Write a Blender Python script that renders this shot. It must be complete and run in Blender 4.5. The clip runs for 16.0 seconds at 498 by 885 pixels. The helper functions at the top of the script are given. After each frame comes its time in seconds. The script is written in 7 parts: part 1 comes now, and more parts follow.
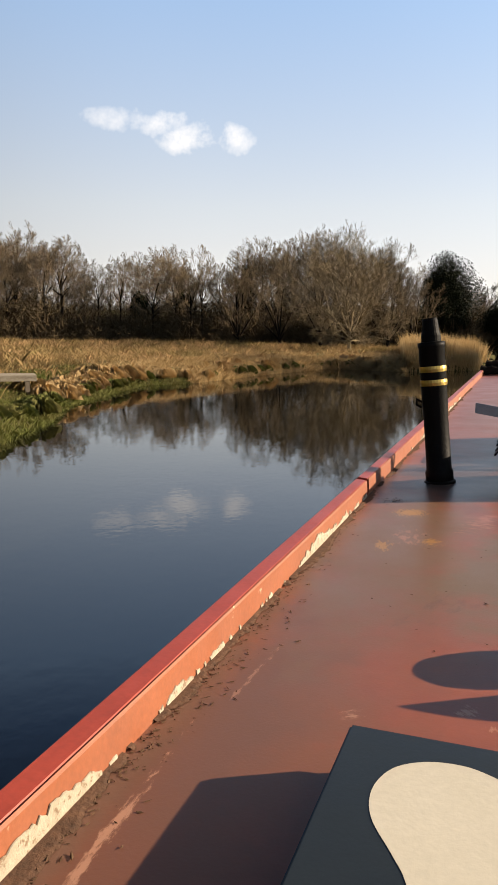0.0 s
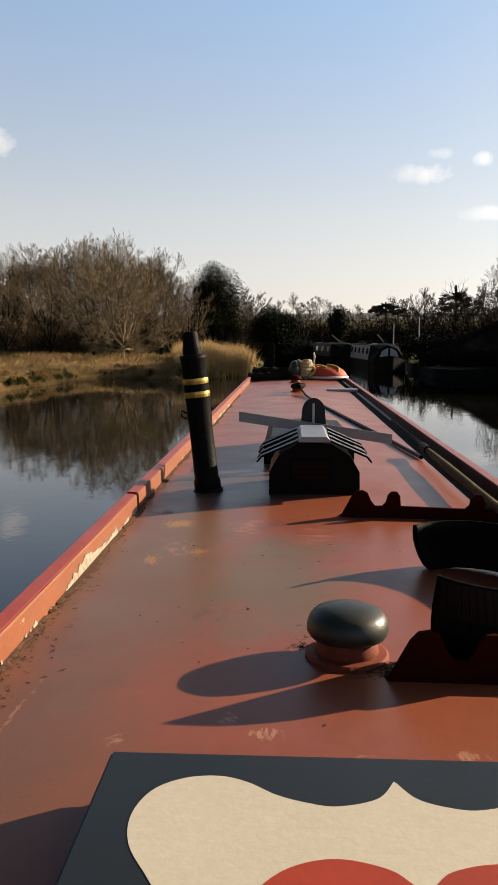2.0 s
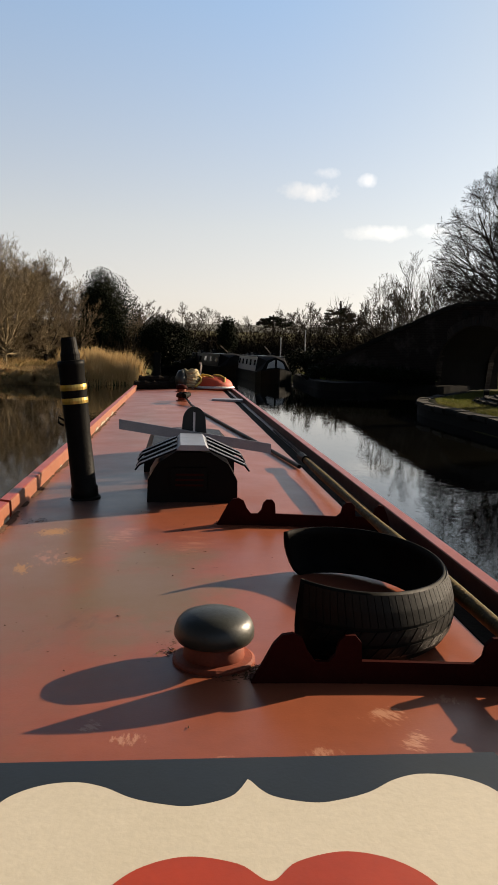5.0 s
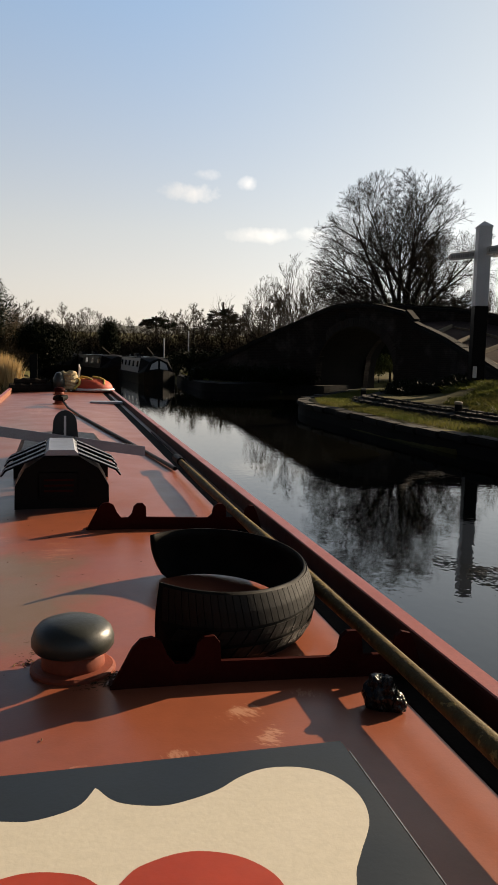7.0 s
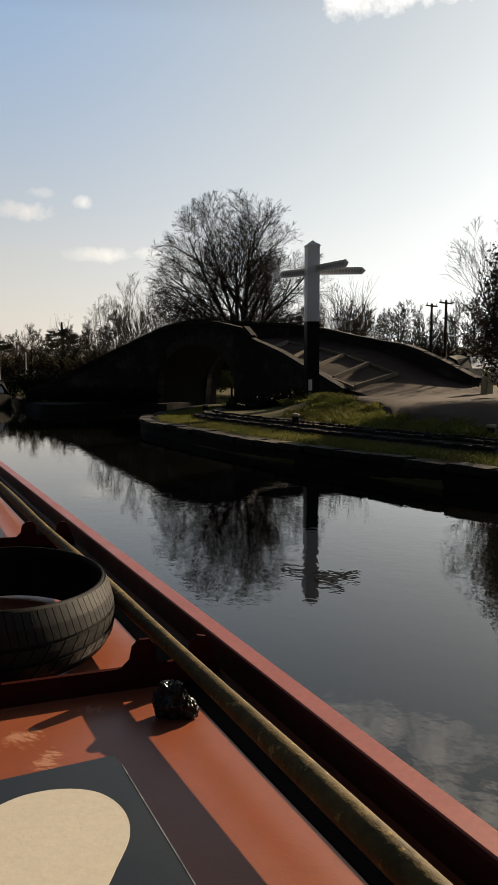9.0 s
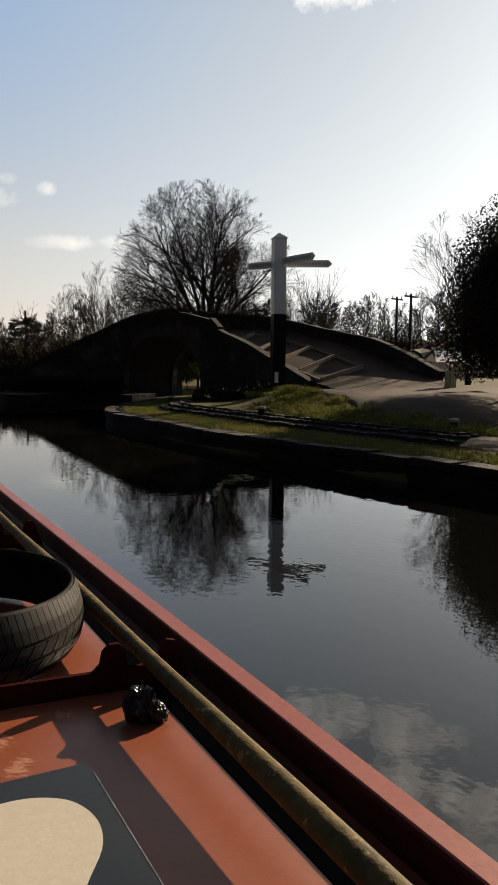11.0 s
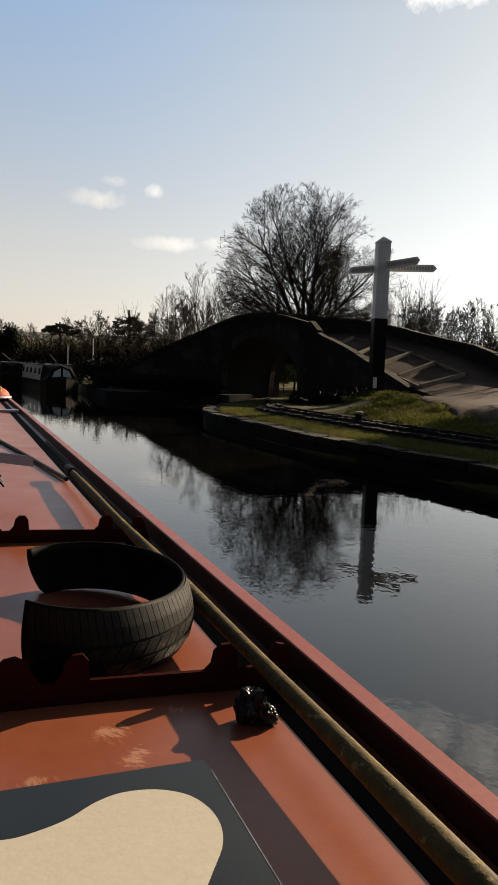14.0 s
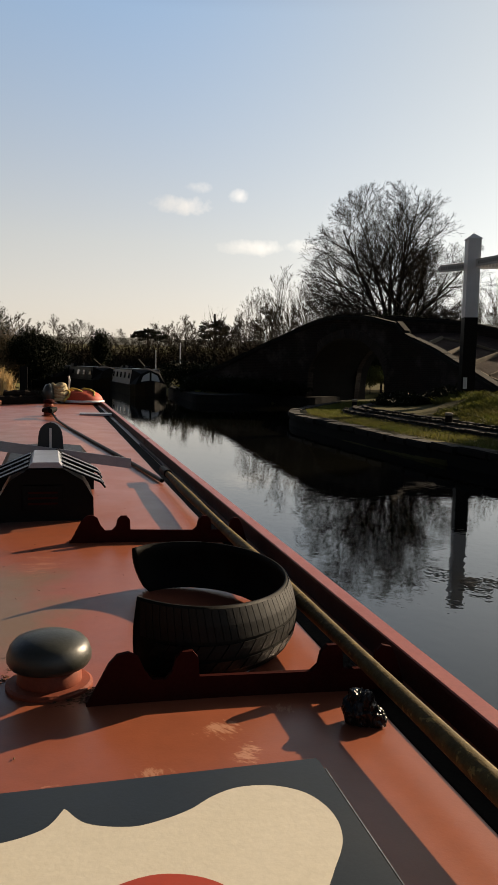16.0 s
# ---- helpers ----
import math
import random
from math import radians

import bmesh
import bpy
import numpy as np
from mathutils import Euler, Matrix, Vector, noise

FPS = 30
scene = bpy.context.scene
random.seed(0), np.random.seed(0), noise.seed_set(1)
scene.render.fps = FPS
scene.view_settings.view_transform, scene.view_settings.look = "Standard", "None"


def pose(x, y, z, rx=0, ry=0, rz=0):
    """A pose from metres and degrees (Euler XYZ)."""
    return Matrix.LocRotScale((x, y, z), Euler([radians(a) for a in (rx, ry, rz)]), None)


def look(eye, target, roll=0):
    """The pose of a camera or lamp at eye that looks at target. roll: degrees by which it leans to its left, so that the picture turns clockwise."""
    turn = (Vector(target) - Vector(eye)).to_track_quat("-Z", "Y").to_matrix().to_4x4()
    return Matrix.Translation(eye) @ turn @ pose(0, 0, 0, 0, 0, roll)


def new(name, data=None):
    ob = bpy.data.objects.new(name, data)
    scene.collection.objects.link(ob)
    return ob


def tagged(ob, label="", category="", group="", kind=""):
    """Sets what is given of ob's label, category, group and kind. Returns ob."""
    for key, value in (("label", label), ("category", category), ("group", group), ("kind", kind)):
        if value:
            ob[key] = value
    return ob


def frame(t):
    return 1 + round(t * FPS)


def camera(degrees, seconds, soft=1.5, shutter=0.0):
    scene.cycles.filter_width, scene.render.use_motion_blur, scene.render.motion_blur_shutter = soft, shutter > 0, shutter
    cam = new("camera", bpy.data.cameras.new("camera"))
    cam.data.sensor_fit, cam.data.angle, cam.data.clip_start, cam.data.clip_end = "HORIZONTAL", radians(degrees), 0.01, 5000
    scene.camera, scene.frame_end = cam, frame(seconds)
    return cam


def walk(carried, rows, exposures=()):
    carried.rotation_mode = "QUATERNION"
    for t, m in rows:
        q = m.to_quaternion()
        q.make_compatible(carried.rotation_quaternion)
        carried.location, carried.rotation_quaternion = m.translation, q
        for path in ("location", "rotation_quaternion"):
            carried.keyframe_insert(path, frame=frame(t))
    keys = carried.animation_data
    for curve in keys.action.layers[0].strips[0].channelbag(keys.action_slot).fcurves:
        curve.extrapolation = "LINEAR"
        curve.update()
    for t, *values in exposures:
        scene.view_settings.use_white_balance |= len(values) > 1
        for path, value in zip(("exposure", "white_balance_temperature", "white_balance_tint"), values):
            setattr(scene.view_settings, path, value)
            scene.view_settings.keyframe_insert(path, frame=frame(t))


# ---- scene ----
cam = camera(36.0, 16.0, soft=1.05)
PATH = [
    (0, (-0.195, 0.241, 1.815), (-0.855, 2.106, 1.522), 0.6),
    (0.5, (-0.162, 0.229, 1.838), (-0.619, 2.153, 1.543), -0.0),
    (1, (-0.15, 0.236, 1.849), (-0.423, 2.196, 1.558), 0.2),
    (1.5, (-0.134, 0.245, 1.839), (-0.274, 2.221, 1.557), -0.1),
    (2, (-0.143, 0.248, 1.842), (-0.246, 2.227, 1.572), -0.1),
    (2.5, (-0.132, 0.249, 1.84), (-0.206, 2.23, 1.577), -0.4),
    (3, (-0.133, 0.239, 1.84), (-0.168, 2.223, 1.587), -0.0),
    (5.5, (-0.085, 0.225, 1.838), (0.176, 2.194, 1.601), 1.7),
    (6, (-0.066, 0.221, 1.837), (0.276, 2.177, 1.605), 1.6),
    (6.5, (-0.054, 0.213, 1.842), (0.368, 2.154, 1.61), 1.4),
    (7, (-0.039, 0.21, 1.846), (0.441, 2.137, 1.615), 1.4),
    (7.5, (-0.021, 0.204, 1.843), (0.577, 2.1, 1.623), 1.7),
    (8, (0.02, 0.2, 1.839), (0.668, 2.081, 1.632), 1.2),
    (8.5, (0.077, 0.219, 1.806), (0.832, 2.063, 1.627), 0.9),
    (9, (0.11, 0.213, 1.804), (0.963, 2.013, 1.625), -0.1),
    (9.5, (0.116, 0.208, 1.812), (1.038, 1.973, 1.627), -0.4),
    (12, (0.081, 0.195, 1.849), (0.989, 1.965, 1.637), 1.3),
    (12.5, (0.084, 0.208, 1.837), (0.913, 2.016, 1.63), 1.8),
    (13, (0.074, 0.211, 1.835), (0.875, 2.032, 1.631), 1.9),
    (13.5, (0.05, 0.207, 1.847), (0.822, 2.041, 1.646), 1.9),
    (14, (0.039, 0.212, 1.851), (0.75, 2.071, 1.65), 2.1),
    (14.5, (0.03, 0.21, 1.856), (0.685, 2.089, 1.657), 1.9),
    (15, (0.011, 0.197, 1.867), (0.629, 2.089, 1.672), 1.8),
    (15.5, (0.017, 0.2, 1.856), (0.602, 2.103, 1.665), 1.4),
    (16, (-0.007, 0.216, 1.847), (0.493, 2.142, 1.646), 1.3),
]
walk(cam, [(t, look(eye, target, roll)) for t, eye, target, roll in PATH], exposures=[(0, 1.64, 6950, 10), (1, 1.48, 7050, 10), (2.5, 1.38, 7150, 10), (6.5, 1.31, 7400, 10), (9, 1.09, 7550, 10), (12.5, 1.12, 7400, 10), (15.5, 1.2, 7650, 10)])

# ---- world, sun and exposure ----
SUN_AZ, SUN_EL = 64.5, 19.0          # degrees to the right of the boat's axis, and up
EYE = Vector((0.0, 0.2, 1.84))


def ang(az, el):
    a, e = radians(az), radians(el)
    return Vector((math.sin(a) * math.cos(e), math.cos(a) * math.cos(e), math.sin(e)))


def polar(az, d, z=0.0):
    a = radians(az)
    return Vector((EYE.x + d * math.sin(a), EYE.y + d * math.cos(a), z))


def build_world():
    w = bpy.data.worlds.new("sky")
    scene.world = w
    w.use_nodes = True
    nt = w.node_tree
    nt.nodes.clear()
    N = nt.nodes.new
    L = nt.links.new
    out, bg, sky = N("ShaderNodeOutputWorld"), N("ShaderNodeBackground"), N("ShaderNodeTexSky")
    sky.sky_type = "NISHITA"
    sky.sun_disc = False
    sky.sun_elevation, sky.sun_rotation = radians(SUN_EL), radians(SUN_AZ)
    sky.air_density, sky.dust_density, sky.ozone_density, sky.altitude = 1.0, 0.55, 1.0, 50
    tc = N("ShaderNodeTexCoord")
    dirv = tc.outputs["Generated"]
    fine = N("ShaderNodeTexNoise")
    fine.inputs["Scale"].default_value, fine.inputs["Detail"].default_value = 22.0, 6.0
    fine.inputs["Roughness"].default_value = 0.62
    L(dirv, fine.inputs["Vector"])

    def math_node(op, a, b=None, clamp=False):
        m = N("ShaderNodeMath")
        m.operation, m.use_clamp = op, clamp
        for i, v in enumerate((a, b)):
            if v is None:
                continue
            if isinstance(v, (int, float)):
                m.inputs[i].default_value = v
            else:
                L(v, m.inputs[i])
        return m.outputs[0]

    def dot(vec):
        m = N("ShaderNodeVectorMath")
        m.operation = "DOT_PRODUCT"
        L(dirv, m.inputs[0])
        m.inputs[1].default_value = vec
        return m.outputs["Value"]

    total = None
    # each cloud: bearing, height, half width, half height in degrees, thickness
    for az, el, wa, we, k in CLOUDS:
        c = ang(az, el)
        right = Vector((math.cos(radians(az)), -math.sin(radians(az)), 0))
        up = right.cross(c)
        u = math_node("DIVIDE", dot(right), math.sin(radians(wa)))
        v = math_node("DIVIDE", math_node("SUBTRACT", dot(up), 0.0), math.sin(radians(we)))
        r2 = math_node("ADD", math_node("MULTIPLY", u, u), math_node("MULTIPLY", v, v))
        rough = math_node("MULTIPLY", math_node("SUBTRACT", fine.outputs[0], 0.5), 4.6)
        m = math_node("SUBTRACT", math_node("ADD", 1.0, rough), r2)
        m = math_node("MULTIPLY", m, math_node("GREATER_THAN", dot(c), 0.8))
        m = math_node("MULTIPLY", m, k * 0.5, clamp=True)
        total = m if total is None else math_node("MAXIMUM", total, m)
    mix = N("ShaderNodeMix")
    mix.data_type = "RGBA"
    L(total, mix.inputs["Factor"])
    # thin haze: the sky's own brightness, paler towards the horizon
    sep = N("ShaderNodeSeparateXYZ")
    L(dirv, sep.inputs[0])
    grey = N("ShaderNodeRGBToBW")
    L(sky.outputs[0], grey.inputs[0])
    even = math_node("MULTIPLY", math_node("POWER", grey.outputs[0], 0.6), 1.75)
    tint = N("ShaderNodeValToRGB")
    for k, (z, c) in enumerate(((0.0, (0.82, 0.765, 0.715)), (0.15, (0.80, 0.88, 0.99)), (0.40, (0.60, 0.94, 1.52)), (0.47, (0.30, 0.54, 1.05)), (0.57, (0.11, 0.20, 0.44)), (0.75, (0.08, 0.12, 0.22)))):
        e = tint.color_ramp.elements[k] if k < 2 else tint.color_ramp.elements.new(z)
        e.position, e.color = z, (*[v * 0.7 for v in c], 1)
    L(sep.outputs["Z"], tint.inputs[0])
    lit = N("ShaderNodeVectorMath")
    lit.operation = "SCALE"
    glare = N("ShaderNodeMapRange")
    glare.interpolation_type = "SMOOTHSTEP"
    glare.inputs[1].default_value, glare.inputs[2].default_value, glare.inputs[4].default_value = 0.55, 0.96, 0.9
    L(dot(ang(SUN_AZ, SUN_EL)), glare.inputs[0])
    pale = N("ShaderNodeMix")
    pale.data_type = "RGBA"
    L(glare.outputs[0], pale.inputs["Factor"])
    L(tint.outputs["Color"], pale.inputs["A"])
    pale.inputs["B"].default_value = (0.64, 0.715, 0.80, 1)
    L(pale.outputs["Result"], lit.inputs[0])
    # the half of the sky away from the sun is deeper
    far = N("ShaderNodeMapRange")
    far.interpolation_type = "SMOOTHSTEP"
    far.inputs[1].default_value, far.inputs[2].default_value, far.inputs[3].default_value = -0.8, 0.12, 0.14
    L(dot(ang(SUN_AZ, SUN_EL)), far.inputs[0])
    L(math_node("MULTIPLY", math_node("MULTIPLY", even, 1 / 0.7), far.outputs[0]), lit.inputs["Scale"])
    haze = N("ShaderNodeMix")
    haze.data_type = "RGBA"
    haze.inputs["Factor"].default_value = 0.95
    L(sky.outputs[0], haze.inputs["A"])
    L(lit.outputs["Vector"], haze.inputs["B"])
    L(haze.outputs["Result"], mix.inputs["A"])
    bright = N("ShaderNodeVectorMath")
    bright.operation = "SCALE"
    bright.inputs[0].default_value = CLOUD_COLOUR
    L(math_node("MULTIPLY_ADD", glare.outputs[0], 6.0), bright.inputs["Scale"])
    bright.inputs["Scale"].links[0].from_node.inputs[2].default_value = 1.0
    L(bright.outputs["Vector"], mix.inputs["B"])
    L(mix.outputs["Result"], bg.inputs["Color"])
    bg.inputs["Strength"].default_value = SKY_STRENGTH
    L(bg.outputs[0], out.inputs["Surface"])


CLOUDS = [(-29.6, 14.1, 1.7, 0.8, 0.6), (-26.0, 14.0, 2.4, 0.9, 0.8), (-24.2, 13.2, 2.1, 1.15, 0.9), (-20.4, 13.2, 1.5, 1.1, 0.8),
          (9.3, 11.4, 2.2, 0.75, 0.55), (10.2, 12.5, 1.2, 0.5, 0.4), (13.4, 12.0, 0.8, 0.5, 0.35), (14.3, 8.5, 2.4, 0.6, 0.28),
          (17.5, 8.6, 3.2, 0.6, 0.25), (34.0, 25.6, 4.2, 2.0, 0.2), (40.5, 26.2, 4.0, 2.2, 0.2), (37.5, 30.0, 7.5, 3.6, 0.3), (46.5, 32.0, 7.0, 4.2, 0.3), (31.0, 34.5, 6.0, 3.0, 0.28), (38.0, 37.5, 8.0, 3.6, 0.3), (50.0, 39.0, 7.0, 3.5, 0.3)]
CLOUD_COLOUR = (6.6, 6.2, 5.9)
SKY_STRENGTH = 0.075
build_world()
sun_data = bpy.data.lights.new("sun", "SUN")
sun_data.energy, sun_data.angle, sun_data.color = 4.5, radians(0.53), (1.0, 0.85, 0.68)
sun = new("sun", sun_data)
sun.matrix_world = look((0, 0, 60), Vector((0, 0, 60)) - ang(SUN_AZ, SUN_EL))


# ---- materials ----
def material(name, colour, rough=0.6, metal=0.0, second=None, scale=4.0, contrast=0.5, bump=0.0, bump_scale=60.0, spots=None, spot_scale=30.0, spot_at=0.62,
             random_hue=0.0, spec=0.5, rough_var=0.12, grain=0.22):
    """Paint or matter with stains at one scale, grain at another, and worn spots."""
    m = bpy.data.materials.new(name)
    m.use_nodes = True
    nt = m.node_tree
    b = nt.nodes["Principled BSDF"]
    N, L = nt.nodes.new, nt.links.new
    tc = N("ShaderNodeTexCoord")
    pos = tc.outputs["Object"]

    def tex(s, detail=5.0, r=0.6):
        n = N("ShaderNodeTexNoise")
        n.inputs["Scale"].default_value, n.inputs["Detail"].default_value, n.inputs["Roughness"].default_value = s, detail, r
        L(pos, n.inputs["Vector"])
        return n.outputs[0]

    def ramp(src, lo, hi):
        r = N("ShaderNodeMapRange")
        r.inputs[1].default_value, r.inputs[2].default_value = lo, hi
        L(src, r.inputs[0])
        return r.outputs[0]

    def blend(fac, a, c):
        x = N("ShaderNodeMix")
        x.data_type = "RGBA"
        L(fac, x.inputs["Factor"])
        for sock, v in (("A", a), ("B", c)):
            if isinstance(v, tuple):
                x.inputs[sock].default_value = (*v[:3], 1)
            else:
                L(v, x.inputs[sock])
        return x.outputs["Result"]

    second = second or tuple(v * 0.7 for v in colour)
    col = blend(ramp(tex(scale), 0.5 - 0.25 / max(contrast, 0.01) * 0.5, 0.5 + 0.25 / max(contrast, 0.01) * 0.5), colour, second)
    speck = ramp(tex(scale * 14, 3.0), 0.3, 0.75)
    g = N("ShaderNodeMix")
    g.data_type, g.blend_type = "RGBA", "MULTIPLY"
    g.inputs["Factor"].default_value = grain
    L(col, g.inputs["A"])
    L(speck, g.inputs["B"])
    col = g.outputs["Result"]
    if spots:
        col = blend(ramp(tex(spot_scale, 4.0, 0.7), spot_at, spot_at + 0.05), col, spots)
    if random_hue:
        oi, hs = N("ShaderNodeObjectInfo"), N("ShaderNodeHueSaturation")
        L(ramp_to(nt, oi.outputs["Random"], 1 - random_hue, 1 + random_hue), hs.inputs["Value"])
        L(col, hs.inputs["Color"])
        col = hs.outputs["Color"]
    L(col, b.inputs["Base Color"])
    rr = N("ShaderNodeMapRange")
    L(tex(scale * 2.3), rr.inputs[0])
    rr.inputs[3].default_value, rr.inputs[4].default_value = max(rough - rough_var, 0.02), min(rough + rough_var, 1)
    L(rr.outputs[0], b.inputs["Roughness"])
    b.inputs["Metallic"].default_value = metal
    b.inputs["Specular IOR Level"].default_value = spec
    if bump:
        bp = N("ShaderNodeBump")
        bp.inputs["Strength"].default_value, bp.inputs["Distance"].default_value = bump, 0.3 / bump_scale
        L(tex(bump_scale, 4.0), bp.inputs["Height"])
        L(bp.outputs[0], b.inputs["Normal"])
    return m


def ramp_to(nt, src, lo, hi):
    r = nt.nodes.new("ShaderNodeMapRange")
    r.inputs[3].default_value, r.inputs[4].default_value = lo, hi
    nt.links.new(src, r.inputs[0])
    return r.outputs[0]


def brick_material(name, a, b, mortar, bloom_share=0.5):
    m = bpy.data.materials.new(name)
    m.use_nodes = True
    nt = m.node_tree
    N, L = nt.nodes.new, nt.links.new
    bs = nt.nodes["Principled BSDF"]
    uv = N("ShaderNodeUVMap")
    br = N("ShaderNodeTexBrick")
    L(uv.outputs[0], br.inputs["Vector"])
    br.inputs["Color1"].default_value, br.inputs["Color2"].default_value, br.inputs["Mortar"].default_value = (*a, 1), (*b, 1), (*mortar, 1)
    br.inputs["Scale"].default_value = 1.0
    br.inputs["Brick Width"].default_value, br.inputs["Row Height"].default_value, br.inputs["Mortar Size"].default_value = 0.235, 0.078, 0.008
    tc = N("ShaderNodeTexCoord")
    n = N("ShaderNodeTexNoise")
    n.inputs["Scale"].default_value, n.inputs["Detail"].default_value = 1.1, 6
    L(tc.outputs["Object"], n.inputs["Vector"])
    mx = N("ShaderNodeMix")
    mx.data_type, mx.blend_type = "RGBA", "MULTIPLY"
    mx.inputs["Factor"].default_value = 0.75
    L(br.outputs["Color"], mx.inputs["A"])
    L(ramp_to(nt, n.outputs[0], 0.25, 1.35), mx.inputs["B"])
    # pale lime bloom in ragged patches
    bloom, thr, lime = N("ShaderNodeTexNoise"), N("ShaderNodeMapRange"), N("ShaderNodeMix")
    bloom.inputs["Scale"].default_value, bloom.inputs["Detail"].default_value, bloom.inputs["Roughness"].default_value = 0.8, 8, 0.65
    L(tc.outputs["Object"], bloom.inputs["Vector"])
    thr.inputs[1].default_value, thr.inputs[2].default_value, thr.inputs[4].default_value = 0.52, 0.72, bloom_share
    L(bloom.outputs[0], thr.inputs[0])
    lime.data_type = "RGBA"
    L(thr.outputs[0], lime.inputs["Factor"])
    L(mx.outputs["Result"], lime.inputs["A"])
    lime.inputs["B"].default_value = (0.10, 0.09, 0.085, 1)
    L(lime.outputs["Result"], bs.inputs["Base Color"])
    bs.inputs["Roughness"].default_value = 0.9
    bs.inputs["Specular IOR Level"].default_value = 0.1
    bp = N("ShaderNodeBump")
    bp.inputs["Strength"].default_value, bp.inputs["Distance"].default_value = 0.6, 0.01
    L(br.outputs["Fac"], bp.inputs["Height"])
    bp.invert = True
    L(bp.outputs[0], bs.inputs["Normal"])
    return m


def water_material():
    m = bpy.data.materials.new("canal_water")
    m.use_nodes = True
    nt = m.node_tree
    N, L = nt.nodes.new, nt.links.new
    b = nt.nodes["Principled BSDF"]
    b.inputs["Base Color"].default_value = (0.004, 0.004, 0.003, 1)
    b.inputs["Roughness"].default_value = 0.006
    b.inputs["IOR"].default_value = 1.45
    tc = N("ShaderNodeTexCoord")
    heights = []
    for s, k, d in ((2.6, 0.32, 2.0), (10.0, 0.2, 2.0)):
        mp = N("ShaderNodeMapping")
        mp.inputs["Scale"].default_value = (s, s * 0.8, 1)
        L(tc.outputs["Object"], mp.inputs["Vector"])
        n = N("ShaderNodeTexNoise")
        n.inputs["Scale"].default_value, n.inputs["Detail"].default_value = 1.0, d
        L(mp.outputs[0], n.inputs["Vector"])
        q = N("ShaderNodeMath")
        q.operation = "MULTIPLY"
        q.inputs[1].default_value = k
        L(n.outputs[0], q.inputs[0])
        heights.append(q.outputs[0])
    patch = N("ShaderNodeTexNoise")
    patch.inputs["Scale"].default_value, patch.inputs["Detail"].default_value = 0.16, 2.0
    L(tc.outputs["Object"], patch.inputs["Vector"])
    add = N("ShaderNodeMath")
    add.operation = "ADD"
    L(heights[0], add.inputs[0])
    L(heights[1], add.inputs[1])
    mul = N("ShaderNodeMath")
    mul.operation = "MULTIPLY"
    L(add.outputs[0], mul.inputs[0])
    L(ramp_to(nt, patch.outputs[0], 0.0, 1.6), mul.inputs[1])
    bp = N("ShaderNodeBump")
    bp.inputs["Strength"].default_value, bp.inputs["Distance"].default_value = 1.0, 0.0048
    L(mul.outputs[0], bp.inputs["Height"])
    L(bp.outputs[0], b.inputs["Normal"])
    return m


M = {}
M["roof"] = material("roof_red_oxide", (0.255, 0.068, 0.031), 0.36, second=(0.21, 0.062, 0.032), scale=1.6, bump=0.12, bump_scale=160, spots=(0.20, 0.07, 0.05), spot_scale=55, spot_at=0.70, grain=0.14, spec=0.36)
M["rail"] = material("rail_red", (0.33, 0.055, 0.035), 0.35, scale=5, bump=0.1, bump_scale=120, spec=0.2)
M["rail_orange"] = material("rail_orange", (0.245, 0.072, 0.026), 0.5, second=(0.18, 0.054, 0.022), scale=6, bump=0.15, bump_scale=100, spots=(0.5, 0.42, 0.3), spot_scale=26, spot_at=0.68)
M["neck"] = material("matt_red_oxide", (0.25, 0.05, 0.02), 0.65, second=(0.15, 0.036, 0.02), scale=9, bump=0.2, bump_scale=90, spec=0.2)
M["letter"] = material("grey_lettering", (0.32, 0.32, 0.32), 0.6, scale=9)
M["rail_pink"] = material("pink_red_rail", (0.40, 0.115, 0.085), 0.4, second=(0.34, 0.09, 0.065), scale=5, bump=0.1, bump_scale=120)
M["rail_inner_shade"] = material("shaded_rail_red", (0.05, 0.011, 0.009), 0.5, second=(0.035, 0.009, 0.008), scale=6, bump=0.15, bump_scale=100, spec=0.15)
M["vouss"] = material("dark_voussoir", (0.055, 0.047, 0.042), 0.9, second=(0.024, 0.02, 0.018), scale=1.2, bump=0.6, bump_scale=26, random_hue=0.12, spec=0.08)
M["rail_shadow"] = material("rail_shadow_black", (0.004, 0.003, 0.003), 0.8, second=(0.008, 0.006, 0.005), scale=9, bump=0.4, bump_scale=90, spec=0.02)
M["bead"] = material("dusty_sealant", (0.13, 0.085, 0.07), 0.8, second=(0.05, 0.032, 0.027), scale=30, bump=0.5, bump_scale=140, spec=0.2)
M["filler"] = material("bare_filler", (0.35, 0.305, 0.23), 0.85, second=(0.20, 0.165, 0.115), scale=30, bump=0.8, bump_scale=120, spots=(0.13, 0.085, 0.05), spot_scale=60, spot_at=0.57)
M["dirt"] = material("roof_dirt", (0.135, 0.072, 0.045), 0.95, second=(0.055, 0.034, 0.024), scale=45, bump=0.8, bump_scale=120, spec=0.1)
M["slate"] = material("hatch_slate_paint", (0.014, 0.019, 0.023), 0.4, second=(0.011, 0.015, 0.018), scale=3, bump=0.08, bump_scale=150, spots=(0.12, 0.13, 0.13), spot_scale=60, spot_at=0.74, grain=0.1, spec=0.32)
M["edge_highlight"] = material("slate_edge_highlight", (0.24, 0.26, 0.27), 0.5, second=(0.03, 0.035, 0.04), scale=16, contrast=1.0, bump=0.2, bump_scale=150, spec=0.4)
M["cream"] = material("cream_paint", (0.51, 0.465, 0.375), 0.5, second=(0.48, 0.435, 0.34), scale=5, bump_scale=140, spots=(0.28, 0.2, 0.13), spot_scale=80, spot_at=0.73, grain=0.1, bump=0.12)
